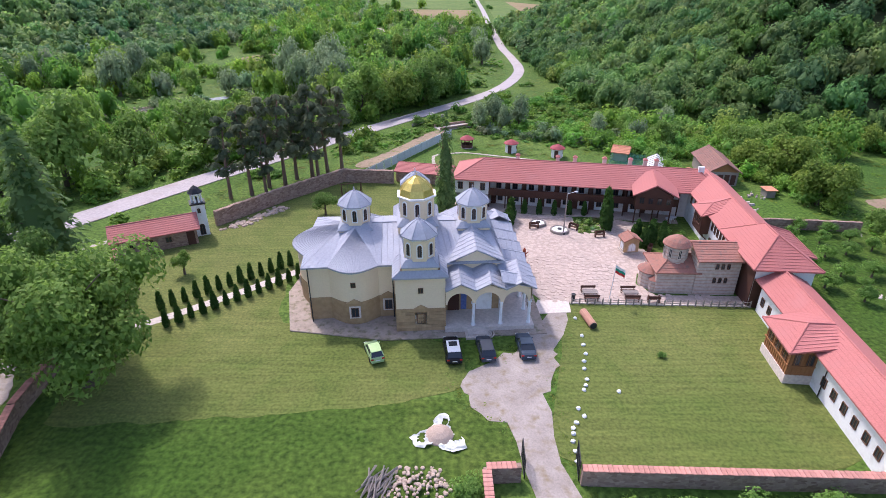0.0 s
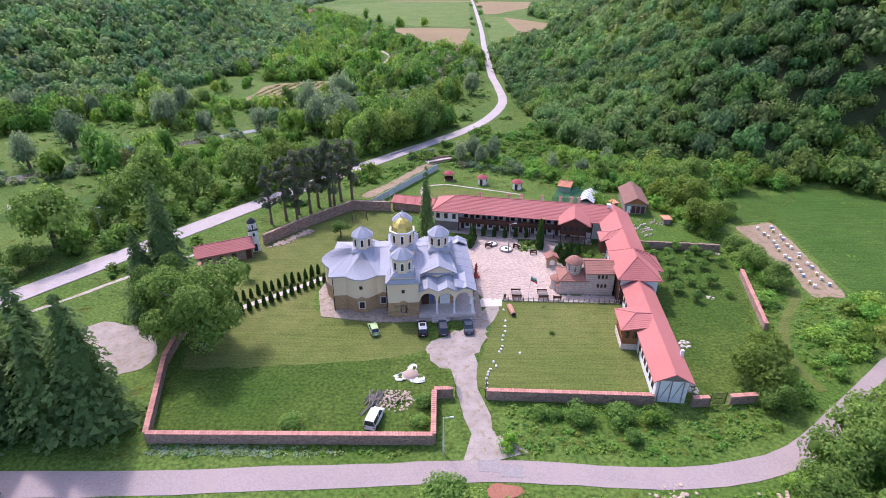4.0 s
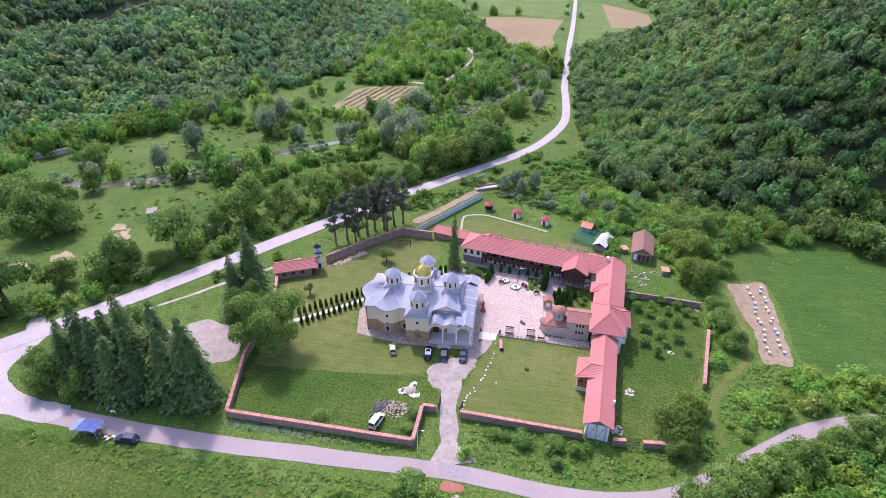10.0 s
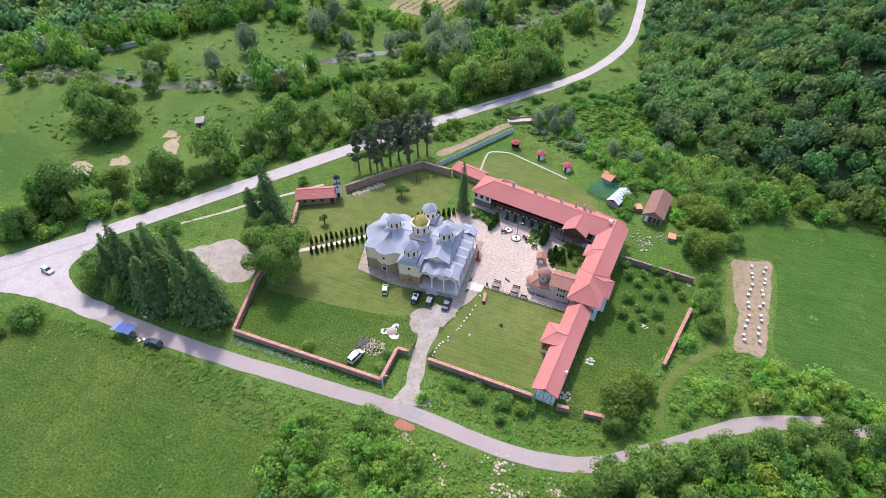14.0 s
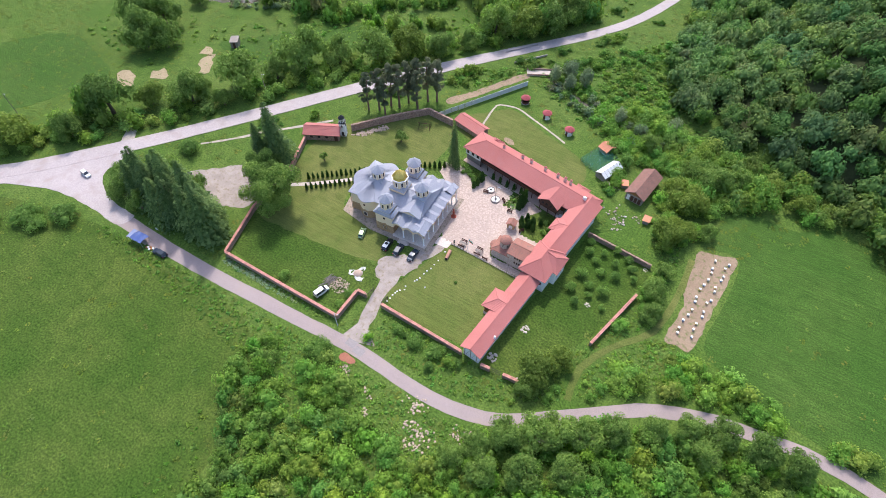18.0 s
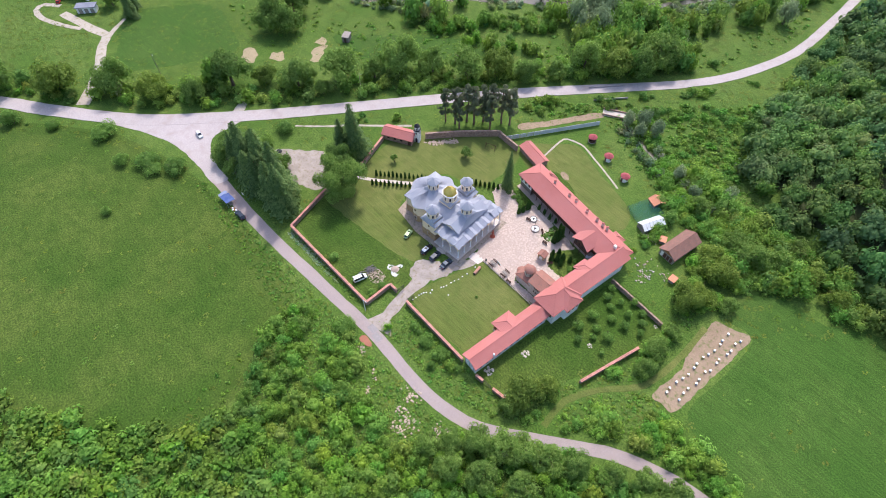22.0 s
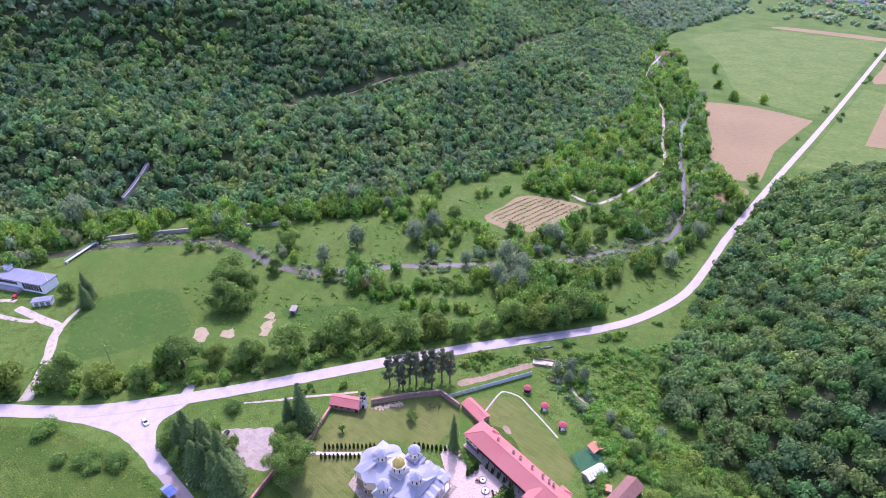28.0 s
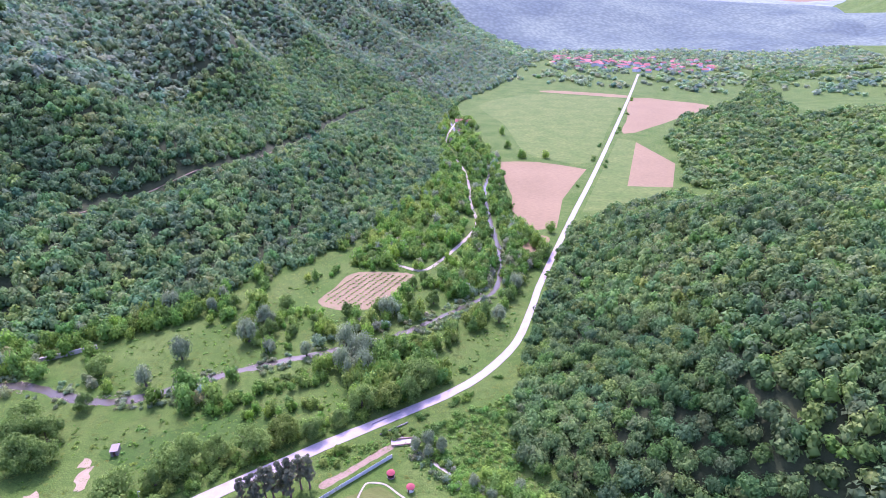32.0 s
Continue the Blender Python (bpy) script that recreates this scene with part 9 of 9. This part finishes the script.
for cx, cy, sp, n in ((40, 91, 1.6, 18), (45.5, 82, 2.2, 26), (47, 78.5, 1.8, 16), (50.2, 83.4, 1.2, 10)):
    for k in range(n):
        px, py, r = cx + rg.gauss(0, sp * 0.7), cy + rg.gauss(0, sp * 0.7), rg.uniform(0.08, 0.26)
        box(px - r, px + r, py - r * 0.6, py + r * 0.6, 0, rg.uniform(0.1, 0.4), rk)
tagged(part("junk_heap", rk, surface("mixed_junk", (0.3, 0.12, 0.09), (0.75, 0.74, 0.72), 0.35, 2.0, 0.8)), "scattered junk and building leftovers in the weeds", "junk", kind="stuff")
# hives
HIVE = [surface("white_hive", (0.7, 0.68, 0.58), (0.8, 0.78, 0.7), 1, 6, 0.7), surface("blue_hive", (0.25, 0.35, 0.5), (0.35, 0.45, 0.6), 1, 6, 0.7), surface("yellow_hive", (0.6, 0.45, 0.15), (0.7, 0.52, 0.2), 1, 6, 0.7)]
hb = [mesh_of("box", box(-0.27, 0.27, -0.25, 0.25, 0.1, 0.62, bevel=0.01)) for _ in HIVE]
for m_, h_ in zip(hb, HIVE):
    m_.materials.append(h_)
hl = mesh_of("lid", box(-0.31, 0.31, -0.29, 0.29, 0.62, 0.72, bevel=0.015))
hl.materials.append(WHITE)
hs = mesh_of("stand", box(-0.25, 0.25, -0.22, 0.22, 0, 0.1))
hs.materials.append(GREYWOOD)
for row in range(2):
    for k in range(13):
        x, y = (69.2 + 0.18 * k + 0.3 * math.sin(5.1 * k), 56.1 + 2.0 * k + 0.35 * math.cos(3.7 * k)) if row == 0 else (71.9 + 0.185 * k + 0.3 * math.cos(4.3 * k), 57.0 + 2.0 * k + 0.4 * math.sin(2.9 * k))
        h = thing("beehive", "small painted wooden beehive with a pale lid", "beehive", pose(x, y, 0.04, 0, 0, 13 * (k % 5) - 20) @ Matrix.Scale(0.85, 4), "rows of beehives")
        part("box", hb[(k * 2 + row) % 3], None, h)
        part("lid", hl, None, h)
        part("stand", hs, None, h)
# white marquee-like heaps in the orchard
for x, y, s in ((40.3, 39.8, 0.9), (49.6, 52.9, 0.6), (57.6, 69.2, 0.5), (37.4, 29.9, 1.1), (44.6, 28.2, 0.7)):
    bm = bmesh.new()
    for k in range(16):
        a, r = rg.uniform(0, 6.28), s * math.sqrt(rg.random())
        q = rg.uniform(0.15, 0.4) * s
        lathe([(0, -0.05), (q, 0.02), (q * 0.8, q * 0.4), (0, q * 0.6)], 5, bm, r * math.cos(a), r * math.sin(a), a)
    o = part("rubble_pile", bm, PALESTONE)
    o.location = (x, y, 0.02)
    tagged(o, "small pile of pale rubble in the grass", "rubble", "white rubble piles", kind="stuff")
# dumped rubble along the lane
bm = bmesh.new()
for cx, cy, sp, n in ((29.5, 12.3, 1.8, 50), (33.7, 8.2, 1.8, 50), (40.2, 12.0, 1.5, 46), (33.2, 5.4, 1.8, 44), (30.4, 8.2, 1.2, 26), (12.0, 11.3, 1.0, 24), (21.3, 6.0, 1.0, 16), (19, 9.5, 1.2, 14)):
    for k in range(n):
        px, py, r = cx + rg.gauss(0, sp * 0.6), cy + rg.gauss(0, sp * 0.5), rg.uniform(0.08, 0.34)
        lathe([(0, -0.05), (r, 0.03), (r * 0.8, r * 0.45), (0, r * 0.6)], 5, bm, px, py, rg.uniform(0, 6))
tagged(part("dumped_rubble", bm, HEAPSTONE), "dumped pale rubble among the weeds below the lane", "rubble", kind="stuff")
patch("red_earth", [(9.4, 12.6), (12.4, 12.8), (12.8, 14.0), (9.8, 14.4)], 0.06, surface("red_earth", (0.27, 0.105, 0.07), (0.38, 0.165, 0.11), 0.5, 4, 0.95), "patch of red earth beside the lane", "bare ground", 0.3)
# bare sandy patches in the meadow
SANDY = surface("trodden_sand", (0.3, 0.235, 0.14), (0.43, 0.345, 0.225), 0.6, 4.0, 0.95, relief=0.4, dist=0.1, grime=(0.2, 0.19, 0.09))
for q in ([(-113.8, 54.4), (-113.2, 57.2), (-108.6, 57.2), (-105, 52.4), (-109.6, 51.6)], [(-105.4, 61), (-102.4, 64.4), (-100.6, 63.2), (-98.6, 61.4), (-102, 58.6)], [(-99.6, 76.2), (-100.4, 80.6), (-97.4, 80.4), (-95.4, 77), (-97.6, 77.2)], [(-95.2, 78.6), (-89, 71), (-90.7, 68.6), (-93.6, 70.6), (-96.4, 75)]):
    patch("sandy_ground", q, 0.06, SANDY, "bare sandy patch in the rough meadow", "bare ground", 1.1)
ht = thing("meadow_hut", "small grey metal hut in the meadow", "hut", pose(-92.6, 86.4, 0, 0, 0, 35))
part("wall", box(-1.2, 1.2, -1.8, 1.8, 0, 2.2, bevel=0.03), GREYWOOD, ht)
part("roof", prism([(-1.4, -2.0), (1.4, -2.0), (1.4, 2.0), (-1.4, 2.0)], 2.2, 2.34), GREYWOOD, ht)
part("door", box(-0.4, 0.4, -1.84, -1.79, 0.05, 1.9), DARKWOOD, ht)
# the long white building across the road
HALLROOF = surface("slate_grey_sheet", (0.17, 0.18, 0.23), (0.24, 0.25, 0.31), 0.3, 4.0, 0.8)
wb = thing("white_hall", "long white hall with tall windows and grey roof", "building", pose(-208.0, 15.2, 0, 0, 0, 25))
part("wall", box(0, 24.5, 0, 7.5, 0, 4.6), WHITE, wb)
part("roof", prism([(-0.4, -0.5), (25, -0.5), (25, 8), (-0.4, 8)], 4.6, 4.95), HALLROOF, wb, "flat blue-grey roof")
for k in range(7):
    window(wb, 14.2 + 1.45 * k, -0.02, 1.0, 1.05, 3.0, 0)
for k in range(8):
    window(wb, 2.0 + 1.2 * k, -0.02, 2.6, 0.95, 1.3, 0)
part("porch", box(0.5, 12.5, -2.2, 0, 0, 1.2), CONCRETE_ROAD, wb)
part("side_block", box(-5.5, 0, -0.5, 5.5, 0, 2.8), WHITE, wb)
part("roof_lantern", box(-1.2, 1.4, 5.0, 7.6, 4.9, 6.6), WHITE, wb)
part("lantern_roof", prism([(-1.6, 4.6), (1.8, 4.6), (1.8, 8.0), (-1.6, 8.0)], 6.6, 6.8), HALLROOF, wb)
part("mast", rod((24.8, 3, 4.6), (24.8, 3, 9), 0.08, 6), WHITE, wb)
gd = thing("gatehouse", "small white gatehouse with grey roof", "building", pose(-179.4, 18.8, 0, 0, 0, 54))
part("wall", box(0, 7.2, 0, 3.2, 0, 2.4), WHITE, gd)
part("roof", prism([(-0.3, -0.4), (7.5, -0.4), (7.5, 3.5), (-0.3, 3.5)], 2.4, 2.65), HALLROOF, gd)
for k in range(3):
    part("garage_door", box(0.8 + 2.2 * k, 2.2 + 2.2 * k, -0.05, 0.03, 0, 1.9), GREYWOOD, gd)
patch("field", [(-230.7, -2.3), (-239.3, 4.8), (-227.8, 13.7), (-220.5, 5.4)], 0.06, SOIL, "small bare brown plot", "field", 0.4, curved=False)
spruce(-162.2, 33.7, 12, "broad dark conifer beside the white hall", "", 0.95)
# bush rows on the brown field
x, y = np.meshgrid(np.arange(-92, -38, 3.6), np.arange(200, 250, 2.3))
x = (x + 0.18 * (y - 200)).ravel()
y = y.ravel()
k = inside(x, y, [(-79.2, 202.4), (-80, 220), (-78, 236.9), (-62, 245), (-44.9, 246.6), (-48.5, 222.1), (-56.8, 203.2)])
scatter_mesh("field_rows", [crown(150 + q, 3, 16, 0.35, 0.7) for q in range(3)], x[k], y[k], np.linspace(0.75, 0.95, k.sum()), BUSHY, "rows of low green bushes on brown soil", "crop", 50, ((0.9, 0.9, 0.7), (1.3, 1.2, 1.0)), 0.8)
# far farmhouse and village


def far_house(x, y, w, d, h, turn, roof_mat, label, group):
    o = thing("house", label, "house", pose(x, y, land1(x, y) - 0.3, 0, 0, turn), group)
    part("wall", box(-w / 2, w / 2, -d / 2, d / 2, 0, h), WHITE, o)
    bm = bmesh.new()
    for s in (-1, 1):
        roof_plane(bm, (-w / 2 - 0.4, s * (d / 2 + 0.4), h), (w / 2 + 0.4, s * (d / 2 + 0.4), h), (w / 2 + 0.4, 0, h + d * 0.3), (-w / 2 - 0.4, 0, h + d * 0.3), 9, 0, 0.2)
    part("roof", bm, roof_mat, o)
    for k in range(3):
        window(o, -w / 3 + k * w / 3, -d / 2 - 0.02, h * 0.4, 1.1, 1.3, 0)


far_house(-138.6, 626, 18, 9, 4.5, 15, TILE, "lone white farmhouse with a red roof", "")
far_house(-128, 585, 6, 5, 3, 30, TILE_OLD, "small farm shed with a brown roof", "")
rg = random.Random(21)
n = 0
while n < 95:
    x, y = rg.uniform(-150, 190), rg.uniform(1165, 1420)
    if off_line(np.array([x]), np.array([y]), MAIN)[0] < 14 or ((x - 20) / 180) ** 2 + ((y - 1290) / 150) ** 2 > 1:
        continue
    far_house(x, y, rg.uniform(8, 14), rg.uniform(7, 10), rg.uniform(3.5, 6.5), rg.uniform(0, 180), rg.choice((TILE, TILE, TILE_OLD)), "white village house with a red roof", "far village houses")
    n += 1
# street lamp, power poles, sign
for x, y, h, nm, lb in ((4.4, 18.7, 5.5, "street_lamp", "grey street lamp beside the lane"), (-64.0, 71.0, 8.5, "power_pole", "wooden power pole by the road"), (-121, 25, 8.5, "power_pole", "wooden power pole in the meadow")):
    o = thing(nm, lb, "pole", pose(x, y, 0))
    part("pole", lathe([(0.11, -0.1), (0.08, h * 0.6), (0.06, h), (0, h + 0.02)], 8), GREYWOOD if nm == "power_pole" else METALGREY, o)
    part("arm", rod((0, 0, h - 0.1), (0.9, 0.1, h + 0.05), 0.035, 5), METALGREY, o)
    part("lamp_head" if nm == "street_lamp" else "insulator", box(0.7, 1.15, 0.0, 0.18, h - 0.02, h + 0.1, bevel=0.02), METALGREY, o)
o = thing("road_sign", "small white road sign on two posts", "sign", pose(-51.1, 16.4, 0, 0, 0, 4))
part("panel", box(-0.5, 0.5, -0.02, 0.02, 0.6, 1.05), WHITE, o)
for s in (-0.4, 0.4):
    part("post", rod((s, 0.04, 0), (s, 0.04, 1.05), 0.03, 5), METALGREY, o)
# edge stones of the road bridge
rb = thing("road_bridge", "low concrete bridge rail beside the road", "bridge", pose(-6, 133.5, 0, 0, 0, 52))
for s in (-3.3, 3.3):
    part("rail", box(-6, 6, s - 0.1, s + 0.1, 0.1, 0.7, bevel=0.03), CONCRETE_ROAD, rb)
# patched asphalt on the lane
for x, y, a in ((9.6, 16.9, 20), (12.2, 16.2, 0)):
    patch("asphalt_patch", [(x - 1.3, y - 0.8), (x + 1.2, y - 0.9), (x + 1.3, y + 0.8), (x - 1.2, y + 0.8)], 0.09, surface("new_asphalt", (0.26, 0.235, 0.235), (0.32, 0.29, 0.285), 0.5, 5, 0.9), "darker asphalt patch on the lane", "asphalt", 0.2, curved=False)
# sloping concrete flume in a cut through the wooded hillside
fm = thing("concrete_flume", "straight concrete flume running down the hillside", "flume")
_a, _b2 = Vector((-244.5, 86.0, 0)), Vector((-256.5, 109.0, 0))
for k in range(8):
    p, q = _a.lerp(_b2, k / 8), _a.lerp(_b2, (k + 1) / 8)
    for off, mat, nm, h in ((-0.55, CONCRETE_ROAD, "kerb", 2.6), (0.0, GREYWOOD, "channel", 2.3), (0.55, HALLROOF, "side_wall", 2.8)):
        bm = bmesh.new()
        d = (q - p).normalized()
        s = Vector((-d.y, d.x, 0))
        lo = [v + s * (off + e) for v in (p, q) for e in (-0.26, 0.26)]
        vs = [bm.verts.new((v.x, v.y, land1(v.x, v.y) + z)) for z in (-0.5, h) for v in lo]
        for f in ((0, 1, 3, 2), (4, 5, 7, 6), (0, 1, 5, 4), (2, 3, 7, 6), (0, 2, 6, 4), (1, 3, 7, 5)):
            bm.faces.new([vs[i] for i in f])
        bmesh.ops.recalc_face_normals(bm, faces=bm.faces)
        part(nm, bm, mat, fm)
